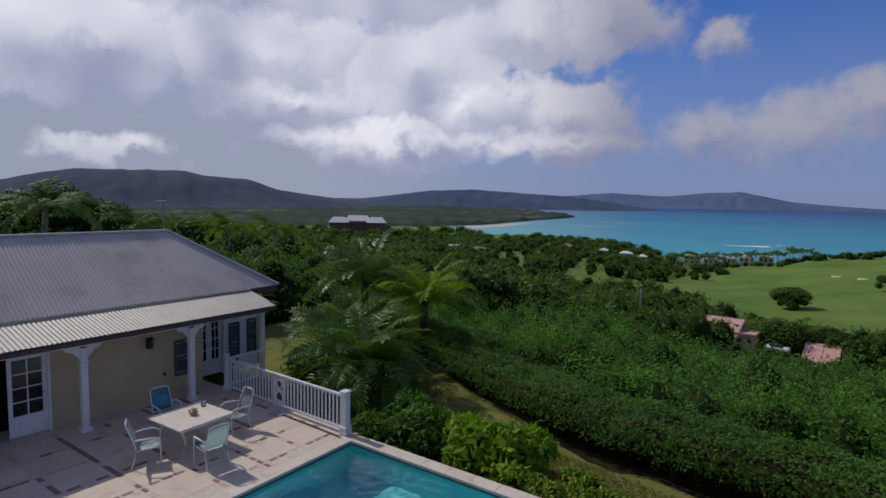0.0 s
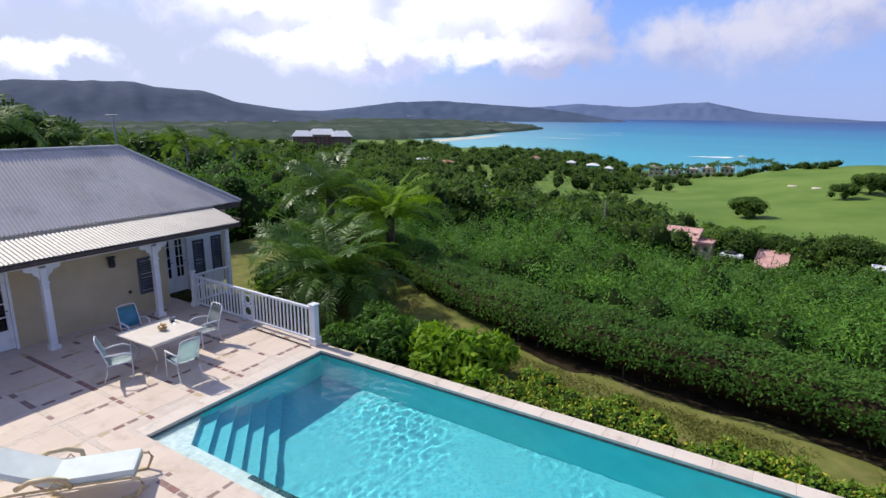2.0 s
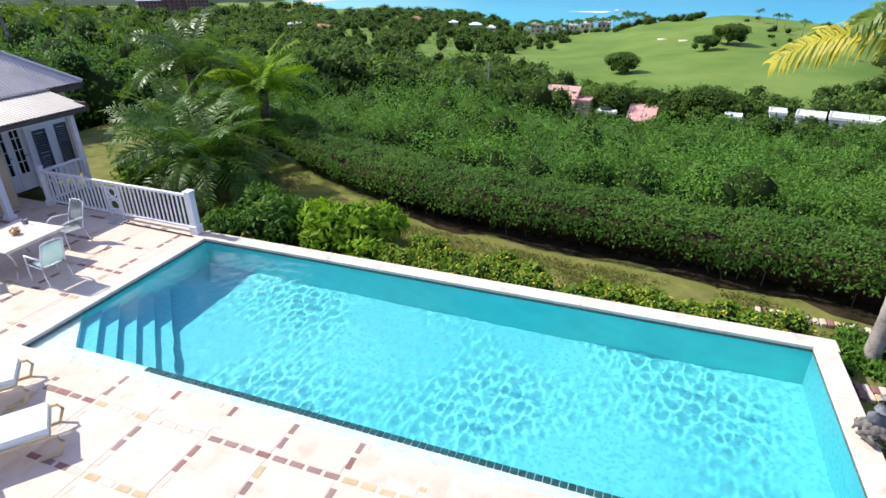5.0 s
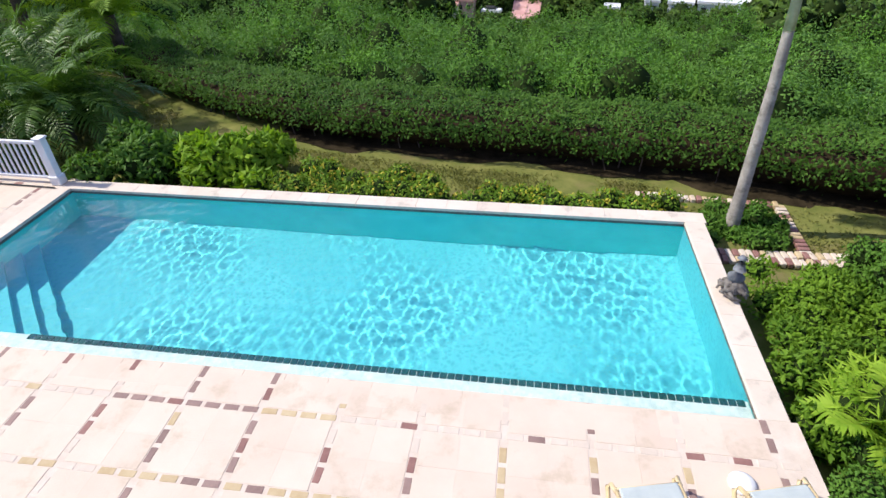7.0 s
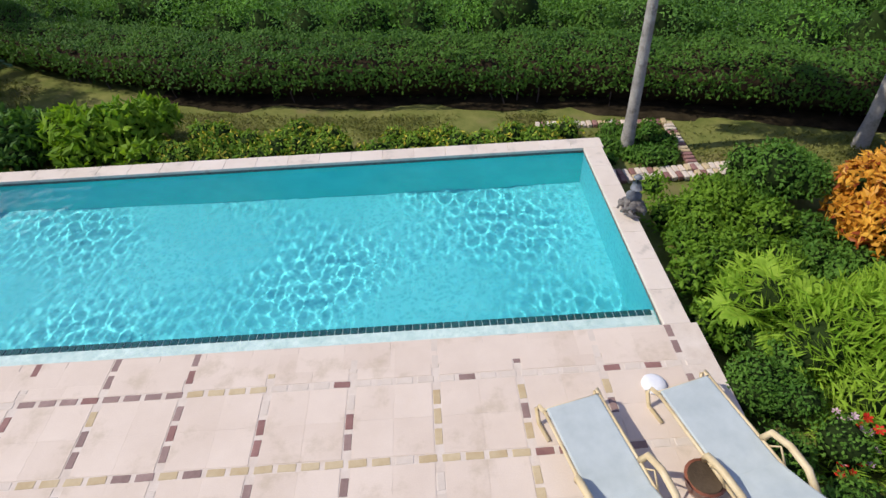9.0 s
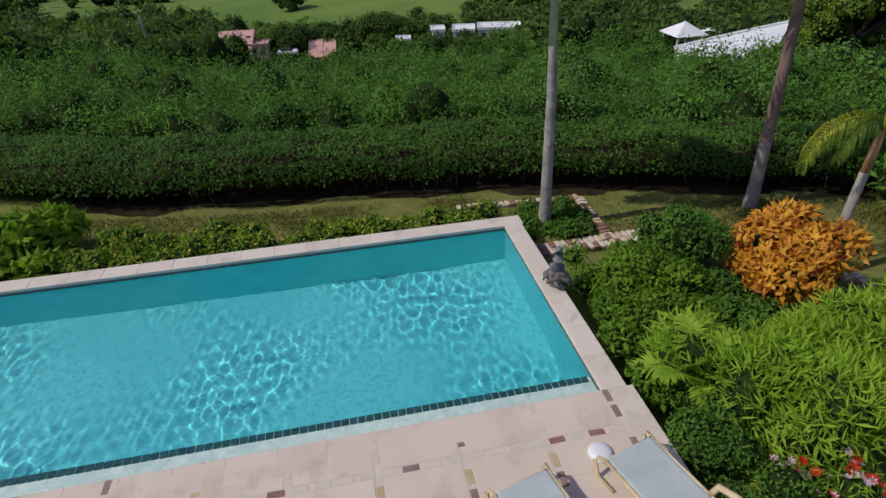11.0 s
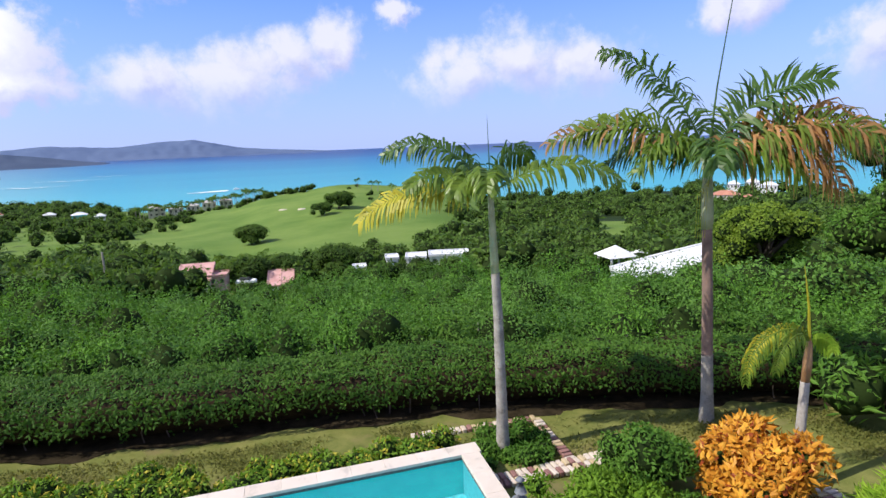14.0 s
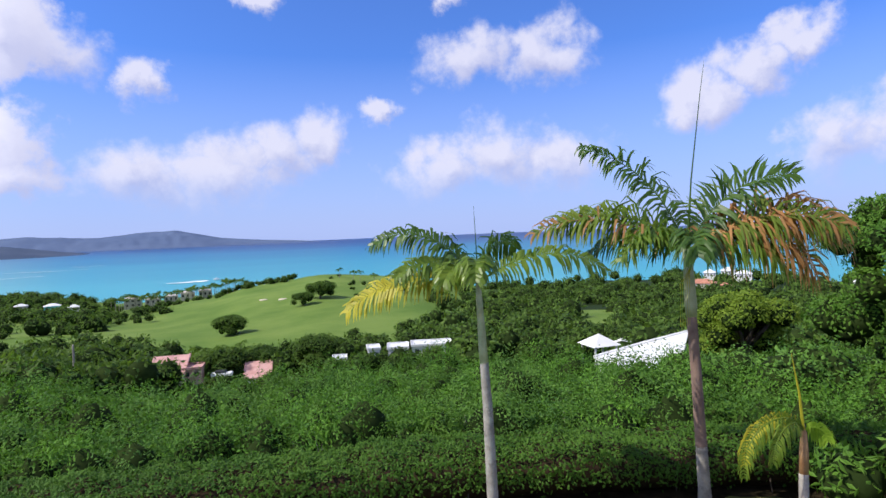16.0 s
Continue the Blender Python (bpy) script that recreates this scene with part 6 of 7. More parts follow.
def scrub():
    s = thing("scrub", "dense bright green scrub of acacia thicket on the slope", "scrub", (10, 30, -6), kind="stuff")
    radii = np.geomspace(15.5, 112, 90)
    azs = np.linspace(-58, 84, 300)
    a, r = np.meshgrid(np.radians(azs), radii, indexing="ij")
    x, y = HUB[0] + r * np.sin(a), HUB[1] + r * np.cos(a)
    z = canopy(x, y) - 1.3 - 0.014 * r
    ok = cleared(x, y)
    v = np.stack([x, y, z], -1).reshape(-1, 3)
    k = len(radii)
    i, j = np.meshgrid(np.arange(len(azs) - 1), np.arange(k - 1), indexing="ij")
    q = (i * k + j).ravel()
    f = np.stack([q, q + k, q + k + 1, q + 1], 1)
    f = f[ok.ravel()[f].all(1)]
    # sheet in the dark tone of the shade between bushes
    raw_mesh("undergrowth", v, f, INNER_SHADE, s, True)
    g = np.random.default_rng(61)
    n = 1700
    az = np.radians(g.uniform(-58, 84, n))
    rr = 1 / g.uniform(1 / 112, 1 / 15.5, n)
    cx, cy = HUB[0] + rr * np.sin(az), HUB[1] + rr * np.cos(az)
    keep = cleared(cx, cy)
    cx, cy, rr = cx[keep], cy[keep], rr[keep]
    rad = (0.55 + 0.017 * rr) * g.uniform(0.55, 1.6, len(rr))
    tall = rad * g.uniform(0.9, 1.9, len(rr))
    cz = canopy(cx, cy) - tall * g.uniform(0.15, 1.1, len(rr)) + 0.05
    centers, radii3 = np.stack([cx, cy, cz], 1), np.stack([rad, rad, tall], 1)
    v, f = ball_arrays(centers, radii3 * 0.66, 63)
    raw_mesh("core", v, f, INNER_SHADE, s, True)
    # three kinds of bush: bright feathery thicket, grass-green, and darker broad-leaved ones
    kind = g.choice(3, len(rr), p=(0.44, 0.30, 0.26))
    for k, mat_ in enumerate((LEAF_SCRUB, LEAF_SCRUB_SOFT, LEAF_HEDGE)):
        pick = kind == k
        per = 480
        c, q, r1 = np.repeat(centers[pick], per, 0), np.repeat(radii3[pick], per, 0), np.repeat(rr[pick], per)
        u = g.normal(0, 1, (len(c), 3))
        u /= np.linalg.norm(u, axis=1, keepdims=True)
        u[:, 2] = np.where(u[:, 2] < -0.05, -u[:, 2], u[:, 2])
        lobes = 1 + 0.28 * np.sin(u[:, :1] * 6 + c[:, :1] * 3) * np.cos(u[:, 1:2] * 7 + c[:, 1:2] * 3) + 0.13 * np.sin(u[:, 2:] * 8 + u[:, :1] * 5 + c[:, :1])
        p = c + u * q * lobes * g.uniform(0.80, 1.12, (len(c), 1))
        size = (0.050 + 0.0030 * r1) * (1.0, 1.0, 1.15)[k]
        v, f = leaf_arrays(p, u, size * (1.25, 1.1, 1.0)[k], size * (0.50, 0.52, 0.58)[k], 0.3, 62 + k)
        raw_mesh("foliage", v, f, mat_, s)
    # pale dead stems in the gap behind the hedge
    bm = bmesh.new()
    for k in range(260):
        x = g.uniform(-6, 24)
        y = float(curve_y(x, HEDGE_FRONT)) + g.uniform(2.5, 4.6)
        z = float(canopy(np.array(x), np.array(y)))
        a, b2 = g.normal(0, 0.35, 2), g.uniform(-0.5, 0.35)
        tube(bm, [(x, y, z - 1.5), (x + a[0] * 0.5, y + a[1] * 0.3, z - 0.7), (x + a[0], y + a[1], z + b2)], [0.02, 0.014, 0.005], 4)
    part("dry_stem", bm, BARK_PALM, s)["kind"] = "stuff"


scrub()


# ---- woods and trees in the distance ----
def place(az, r, z=None):
    x, y = HUB[0] + r * math.sin(radians(az)), HUB[1] + r * math.cos(radians(az))
    return (x, y, float(land_height(np.array(x), np.array(y))) if z is None else z)


def woodland():
    w = thing("woodland", "mixed dark green tropical woods over the hills", "woods", (0, 200, -30), kind="stuff")
    g = np.random.default_rng(71)
    C, R = [], []

    def sow(n, az0, az1, r0, r1, size, height, gap=None):
        az = g.uniform(az0, az1, n)
        rr = 1 / g.uniform(1 / r1, 1 / r0, n)
        x, y = HUB[0] + rr * np.sin(np.radians(az)), HUB[1] + rr * np.cos(np.radians(az))
        keep = cleared(x, y)
        if gap is not None:
            keep &= ~gap(az, rr)
        az, rr, x, y = az[keep], rr[keep], x[keep], y[keep]
        z = land_height(x, y)
        keep = z > SEA_Z + 0.3
        rr, x, y, z = rr[keep], x[keep], y[keep], z[keep]
        q = (size * g.uniform(0.6, 1.4, len(rr))) * (1 + rr / 500)
        hh = height * g.uniform(0.5, 1.45, len(rr))
        C.append(np.stack([x, y, z + hh - q * 0.5], 1))
        R.append(np.stack([q, q, q * g.uniform(0.65, 1.0, len(rr))], 1))

    patchy = lambda az, rr: value_noise(az * 0.25, rr / 60.0, 9) > 0.62
    fairway = lambda az, rr: (az > -25) & (az < -9) & (rr > 222) & (rr < 290)
    sow(620, -105, -44, 22, 120, 1.4, 3.5)
    sow(260, -46, -34, 50, 110, 1.5, 3.6)
    sow(260, 40, 80, 32, 100, 1.4, 2.7)
    near = sum(len(c) for c in C)
    sow(480, -105, -42, 100, 800, 3.0, 7.0, patchy)
    sow(420, -75, -31, 380, 900, 3.2, 4.0)
    sow(800, -44, -14, 95, 640, 2.4, 5.5, lambda az, rr: patchy(az, rr) | fairway(az, rr))
    sow(230, -20, -8, 98, 215, 2.2, 5.0)
    sow(110, -26, -13, 292, 440, 2.4, 4.5, lambda az, rr: value_noise(az * 0.4, rr / 40.0, 19) > 0.35)
    sow(26, -13, -3, 425, 490, 0.9, 1.4)
    sow(60, -10, 10, 126, 160, 1.8, 4.0)
    sow(40, -4.5, 3.5, 405, 440, 1.3, 2.6)
    sow(26, 4, 14, 300, 400, 0.9, 1.8)
    sow(330, -36, -12.5, 440, 760, 2.2, 4.6)
    sow(40, -47.5, -39.5, 545, 600, 2.6, 8.0)
    sow(24, -13.5, -8, 330, 425, 1.5, 3.0)
    sow(22, -13, -3, 418, 440, 1.0, 2.0)
    sow(760, 13.5, 70, 88, 560, 2.3, 5.0, lambda az, rr: ((az > 30.8) & (az < 35.2) & (rr > 160) & (rr < 285)) | ((az < 17) & (rr > 200)) | ((az < 19.5) & (rr < 127)))
    sow(46, 6.5, 20, 127, 140, 1.7, 4.4)
    sow(46, 6.5, 20, 106, 114, 1.4, 3.6)
    sow(34, -12.5, 3.5, 104, 109, 1.1, 3.0)
    sow(620, 20, 62, 150, 450, 2.8, 4.0, lambda az, rr: (az > 30.8) & (az < 35.2) & (rr < 285))
    centers, radii = np.concatenate(C), np.concatenate(R)
    order = np.concatenate([g.permutation(near), np.arange(near, len(centers))])
    centers, radii = centers[order], radii[order]
    # dark balls paint the shade within each crown
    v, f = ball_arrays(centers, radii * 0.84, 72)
    raw_mesh("core", v, f, INNER_SHADE, w, True)
    for lo, hi, per, share, mat_ in ((0, near // 2, 220, 0.155, LEAF_SCRUB_SOFT), (near // 2, near, 220, 0.155, LEAF_HEDGE), (near, len(centers), 66, 0.36, LEAF_WOOD)):
        c = np.repeat(centers[lo:hi], per, 0)
        q = np.repeat(radii[lo:hi], per, 0)
        u = g.normal(0, 1, (len(c), 3))
        u /= np.linalg.norm(u, axis=1, keepdims=True)
        u[:, 2] = np.where(u[:, 2] < -0.3, -u[:, 2], u[:, 2])
        lobes = 1 + 0.16 * np.sin(u[:, :1] * 5 + c[:, :1]) * np.cos(u[:, 1:2] * 6 + c[:, 1:2])
        p = c + u * q * lobes * g.uniform(0.80, 1.10, (len(c), 1))
        v, f = leaf_arrays(p, u, q[:, 0] * share, q[:, 0] * share * 0.55, 0.2, 73 + lo)
        raw_mesh("foliage", v, f, mat_, w)


woodland()


def broad_tree(name, label, at, height, spread, material, seed, flat=0.6, leaves=1800, leaf=None, group="", skirt=0, n=15, puff=1.0):
    """Trunk, limbs and a crown of uneven clumps."""
    t = thing(name, label, "tree", at, group)
    r = np.random.default_rng(seed)
    x, y, z = at
    rad = 0.05 * height
    bm = bmesh.new()
    tube(bm, [(x, y, z - 0.3), (x + 0.02 * height, y, z + height * 0.25), (x, y, z + height * 0.5)], [rad * 1.3, rad, rad * 0.8], 9)
    part("trunk", bm, BARK_TREE, t, smooth=True)
    cen, rds = [], []
    for k in range(n):
        a = k * 2.4 + r.uniform(-0.3, 0.3)
        d = spread * math.sqrt((k + 0.5) / n) * 0.78
        c = (x + d * math.cos(a), y + d * math.sin(a), z + height * (1 - 0.30 * flat) - 0.28 * height * (d / spread) ** 2 * (1.4 - flat) - r.uniform(0, 0.10) * height)
        q = spread * puff * r.uniform(0.26, 0.40)
        cen.append(c), rds.append((q, q, q * 0.75))
        if k % 2 == 0:
            bm = bmesh.new()
            tube(bm, [(x, y, z + height * 0.42), (x + d * 0.5 * math.cos(a), y + d * 0.5 * math.sin(a), z + height * 0.6), c], [rad * 0.55, rad * 0.4, rad * 0.15], 6)
            part("limb", bm, BARK_TREE, t, smooth=True)
    for k in range(skirt):
        a, d, q = k * 2.4, spread * r.uniform(0.45, 0.8), spread * puff * r.uniform(0.28, 0.38)
        cen.append((x + d * math.cos(a), y + d * math.sin(a), z + height * r.uniform(0.22, 0.62))), rds.append((q, q, q * 0.9))
    # core colour imitates shade between the leaf clumps
    v, f = ball_arrays(cen, np.array(rds) * 0.72, seed)
    raw_mesh("crown_core", v, f, INNER_SHADE, t, True)
    p, u = blob_points(cen, rds, leaves, seed + 1, 0.3)
    leaf = leaf or spread * 0.10
    v, f = leaf_arrays(p, u, leaf, leaf * 0.55, 0.3, seed + 2)
    raw_mesh("crown", v, f, material, t)
    return t


broad_tree("golf_tree", "round dark tree alone on the fairway", place(-3.0, 235), 7.8, 6.6, LEAF_WOOD, 401, 0.4, 4200, skirt=12)
broad_tree("golf_tree", "flat-topped acacia on the fairway slope", place(3.9, 285), 6.6, 5.8, LEAF_WOOD, 405, 0.7, 3000, skirt=5)
broad_tree("golf_tree", "wide flat-topped acacia on the fairway slope", place(5.6, 300), 9.0, 8.0, LEAF_WOOD, 409, 0.7, 3600, skirt=5)
broad_tree("mango_tree", "broad dark mango tree behind the pink houses", place(-3.9, 131), 8.6, 6.2, LEAF_WOOD, 413, 0.4, 5200, skirt=16)
broad_tree("mango_tree", "broad dark mango tree behind the pink houses", place(-0.7, 133), 7.6, 6.0, LEAF_WOOD, 417, 0.4, 5200, skirt=16)
broad_tree("mango_tree", "dense dark tree at the fairway edge", place(5.2, 130), 9.2, 5.6, LEAF_WOOD, 421, 0.4, 5200, skirt=16)
broad_tree("fig_tree", "big rounded bright green tree on the slope", place(46.2, 56), 10.3, 4.3, LEAF_FIG, 425, 0.4, 15000, 0.30, skirt=20)
broad_tree("tamarind_tree", "tall feathery tree at the garden corner", place(61.5, 25), 11.8, 4.8, LEAF_DEEP, 429, 0.6, 22000, 0.16, skirt=26, n=40, puff=0.55)
broad_tree("flamboyant_tree", "bare-branched spreading tree near the pink house", place(-7.0, 150), 6.0, 4.0, LEAF_WOOD, 433, 0.9, 500)
c, q = clumps(441, 16, 21.5, 25.0, -4.0, -0.8, 0.6, 0.5, 0.6, 1.0)
shrub("frangipani_bush", "leafy frangipani bush in front of the hedge end", "bush", c, q, 3200, 0.26, 0.085, LEAF_DEEP, 442)


def far_palm(seed, trunk_h=6.0):
    """A coconut palm for the distance, built round the origin."""
    p = thing("coconut_palm", "coconut palm with a thin grey trunk", "palm", (0, 0, 0), group="palms on the coast")
    bm = bmesh.new()
    tube(bm, [(0, 0, -0.4), (0.1, 0, trunk_h * 0.5), (0.25, 0, trunk_h)], [0.2, 0.15, 0.12], 7)
    part("trunk", bm, BARK_PALM, p, smooth=True)
    V, F, off = [], [], 0
    r = np.random.default_rng(seed)
    for k in range(15):
        v, f, rib = frond_arrays((0.25, 0, trunk_h), k * 137.5, r.uniform(5, 65), r.uniform(2.4, 3.2), r.uniform(60, 110), 0.75, pairs=13, hang=0.4, width=0.16, seed=seed + k)
        V.append(v), F.append(f + off)
        off += len(v)
    raw_mesh("crown", np.concatenate(V), np.concatenate(F), LEAF_WOOD, p)
    return p


def coast_palms():
    first = far_palm(501)
    spots = [(-8.0, 148, 1.0), (-5.5, 142, 1.15), (-2.0, 165, 0.8), (1.6, 135, 0.8), (10.6, 140, 0.9), (11.4, 142, 0.8), (-10.5, 165, 1.1), (-13.2, 120, 1.0), (-12.2, 118, 0.9), (-16.5, 128, 1.0),
             (9.0, 365, 1.1), (9.6, 372, 1.0), (11.0, 350, 1.1), (12.6, 340, 1.2), (13.4, 330, 1.0), (7.6, 385, 1.0), (12.0, 300, 1.1), (14.0, 290, 1.0), (-20.0, 110, 1.0), (-24.0, 130, 1.0), (-27, 140, 1.0), (-52, 70, 1.2), (-56, 60, 1.1), (-64, 50, 1.1), (-71, 40, 1.2), (-48, 80, 1.1)]
    r = random.Random(9)
    for k in range(46):
        spots.append((-12.8 + 11.4 * (k + r.random()) / 46, r.uniform(425, 490), r.uniform(1.05, 1.5)))
    az, rr, s = spots[0]
    for az, rr, s in spots[1:]:
        ob = copy_thing(first, pose(*place(az, rr), 0, 0, r.uniform(0, 360)))
        ob.scale = (s, s, s)
    first.matrix_basis = pose(*place(-9.0, 152))


coast_palms()


# ---- houses below the hill ----
def far_house(name, label, at, size, roof_h, turn, wall_mat, roof_mat, windows=3, flat=False, storeys=1, shed=False):
    h = thing(name, label, "house", at)
    sx, sy, sz = size

    def put(nm, bm, mat_, parent=None):
        ob = part(nm, bm, mat_)
        ob.parent = parent or h
        return ob

    bm = bmesh.new()
    box(bm, 0, 0, sz / 2 - 1.0, sx, sy, sz + 2.0, 0, 0.05)
    put("wall", bm, wall_mat)
    bm = bmesh.new()
    if flat:
        box(bm, 0, 0, sz + 0.12, sx + 0.5, sy + 0.5, 0.24, 0, 0.04)
        for s in (-1, 1):
            box(bm, s * (sx / 2 + 0.15), 0, sz + 0.38, 0.2, sy + 0.5, 0.28)
            box(bm, 0, s * (sy / 2 + 0.15), sz + 0.38, sx + 0.1, 0.2, 0.28)
    elif shed:
        # one slope, low at the front, with raised rims
        x, y = sx / 2 + 0.3, sy / 2 + 0.3
        slab_points(bm, [(-x, -y, sz), (x, -y, sz), (x, y, sz + roof_h), (-x, y, sz + roof_h)], 0.2)
        for s in (-0.94, 0.0, 0.94):
            slab_points(bm, [(s * x - 0.12, -y, sz + 0.12), (s * x + 0.12, -y, sz + 0.12), (s * x + 0.12, y, sz + roof_h + 0.12), (s * x - 0.12, y, sz + roof_h + 0.12)], 0.15)
    else:
        o = 0.45
        x, y = sx / 2 + o, sy / 2 + o
        k = max(x - y, 0.2)
        lo = [bm.verts.new(p) for p in ((-x, -y, sz), (x, -y, sz), (x, y, sz), (-x, y, sz))]
        a, b = bm.verts.new((-k, 0, sz + roof_h)), bm.verts.new((k, 0, sz + roof_h))
        for f in ((lo[0], lo[1], b, a), (lo[1], lo[2], b), (lo[2], lo[3], a, b), (lo[3], lo[0], a), (lo[3], lo[2], lo[1], lo[0])):
            bm.faces.new(f)
    put("roof", bm, roof_mat)
    for st in range(storeys):
        zc = (st + 0.55) * sz / storeys
        for side in (-1, 1):
            for k in range(windows):
                bm = bmesh.new()
                px = (k + 0.5) / windows * sx - sx / 2
                box(bm, px, side * (sy / 2 + 0.01), zc, sx / windows * 0.42, 0.10, sz / storeys * 0.42)
                put("window", bm, DARK_WINDOW)
    h.matrix_basis = pose(*at, 0, 0, turn)
    return h


def village():
    far_house("pink_house", "low house with a faded pink sloping roof among the trees", (-8.6, 116.0, -21.0), (6.6, 6.4, 1.1), 2.5, -4, CREAM_FAR, PINK_ROOF, 4, shed=True)
    far_house("pink_house", "small pink annex with white parapet", (-4.0, 115.6, -21.6), (3.4, 4.4, 2.0), 0.6, -4, PINK_WALL, PINK_ROOF, 2, True)
    far_house("pink_house", "small square house with a pink sloping roof", (8.5, 116.0, -23.5), (5.2, 5.8, 1.0), 2.2, -4, WHITE_FAR, PINK_ROOF, 2, shed=True)
    far_house("white_bungalow", "flat-roofed white bungalow in the trees", place(16.6, 122, -20.5), (8.5, 5, 2.4), 0, -14, WHITE_FAR, WHITE_FAR, 4, True)
    far_house("white_bungalow", "flat-roofed white bungalow wing in the trees", place(13.2, 121, -20.5), (4.2, 5, 2.3), 0, -14, WHITE_FAR, WHITE_FAR, 2, True)
    far_house("white_bungalow", "small flat-roofed white building in the trees", place(10.7, 120, -20.2), (2.4, 4, 2.2), 0, -8, WHITE_FAR, WHITE_FAR, 2, True)
    far_house("white_bungalow", "little white outbuilding half hidden by trees", place(7.3, 119, -21.2), (2.6, 3, 1.8), 0, -8, WHITE_FAR, WHITE_FAR, 1, True)
    # villa under one broad, gently sloping roof
    v = thing("white_villa", "white villa under one broad smooth white roof", "house", (60.2, 55.1, -16.0))
    ring = [place(36.5, 74, -12.55), place(40.8, 76, -12.2), place(41.6, 93, -10.6), place(32.9, 84, -13.0)]
    mid = sum((Vector(p) for p in ring), Vector()) / 4
    for name, shrink, drop, depth, mat_ in (("roof", 1.0, 0.0, 0.28, WHITE_FAR), ("wall", 0.93, 0.28, 4.2, WHITE_FAR)):
        bm = bmesh.new()
        up = [bm.verts.new((mid.x + (p[0] - mid.x) * shrink, mid.y + (p[1] - mid.y) * shrink, p[2] - drop)) for p in ring]
        low = [bm.verts.new((q.co.x, q.co.y, q.co.z - depth)) for q in up]
        bm.faces.new(up), bm.faces.new(low[::-1])
        for k in range(4):
            bm.faces.new((up[k], low[k], low[(k + 1) % 4], up[(k + 1) % 4]))
        part(name, bm, mat_, v)
    bm = bmesh.new()
    tube(bm, [Vector(ring[3]) + Vector((0, 0, 0.12)), (Vector(ring[3]) + Vector(ring[2])) / 2 + Vector((0, 0, 0.2)), Vector(ring[2]) + Vector((0, 0, 0.12))], 0.16, 6)
    part("parapet", bm, WHITE_FAR, v)
    # gazebo: four posts and a pyramid roof
    g = thing("gazebo", "open white gazebo with pyramid roof", "gazebo", (60.6, 67.6, -17.0))
    for sx in (-1, 1):
        for sy in (-1, 1):
            bm = bmesh.new()
            box(bm, 60.6 + sx * 1.9, 67.6 + sy * 1.9, -15.0, 0.24, 0.24, 4.6)
            part("post", bm, WHITE_FAR, g)
    bm = bmesh.new()
    lo = [bm.verts.new((60.6 + a * 2.5, 67.6 + b * 2.5, -12.75)) for a, b in ((-1, -1), (1, -1), (1, 1), (-1, 1))]
    tip = bm.verts.new((60.6, 67.6, -11.1))
    for k in range(4):
        bm.faces.new((lo[k], lo[(k + 1) % 4], tip))
    bm.faces.new(lo[::-1])
    part("roof", bm, WHITE_FAR, g)
    for az, r in ((39.1, 118), (35.6, 124)):
        x, y, z = place(az, r)
        z += 2.2
        c = thing("canopy_tent", "small white canopy among the trees", "canopy", (x, y, z - 1))
        bm = bmesh.new()
        lo = [bm.verts.new((x + a * 2.6, y + b * 2.0, z + 1.6)) for a, b in ((-1, -1), (1, -1), (1, 1), (-1, 1))]
        tip = bm.verts.new((x, y, z + 2.9))
        for k in range(4):
            bm.faces.new((lo[k], lo[(k + 1) % 4], tip))
        bm.faces.new(lo[::-1])
        part("cover", bm, WHITE_FAR, c)
        for a in (-1, 1):
            for b in (-1, 1):
                bm = bmesh.new()
                box(bm, x + a * 2.4, y + b * 1.8, z + 0.2, 0.15, 0.15, 2.8)
                part("post", bm, WHITE_FAR, c)
    # houses on the headland
    for az, r, dz, size, mat_, lab in ((42.9, 330, 2.2, (13, 8, 3.6), RED_ROOF, "terracotta-roofed villa on the headland"), (44.7, 318, 1.4, (8, 7, 3.0), RED_ROOF, "small terracotta-roofed house on the headland"),
                                       (43.5, 400, 3.4, (7, 6, 3.2), WHITE_FAR, "white house on the headland crest"), (46.3, 404, 2.6, (9, 6, 3.2), WHITE_FAR, "long white house on the headland crest"),
                                       (45.0, 410, 4.2, (8, 6, 3.0), WHITE_FAR, "white house on the headland crest"), (55.0, 380, 1.5, (9, 6, 3.0), WHITE_FAR, "white house above the sea")):
        x, y, z = place(az, r)
        far_house("headland_house", lab, (x, y, z + dz), size, 2.2, -az, CREAM_FAR if mat_ is RED_ROOF else WHITE_FAR, mat_, 4)
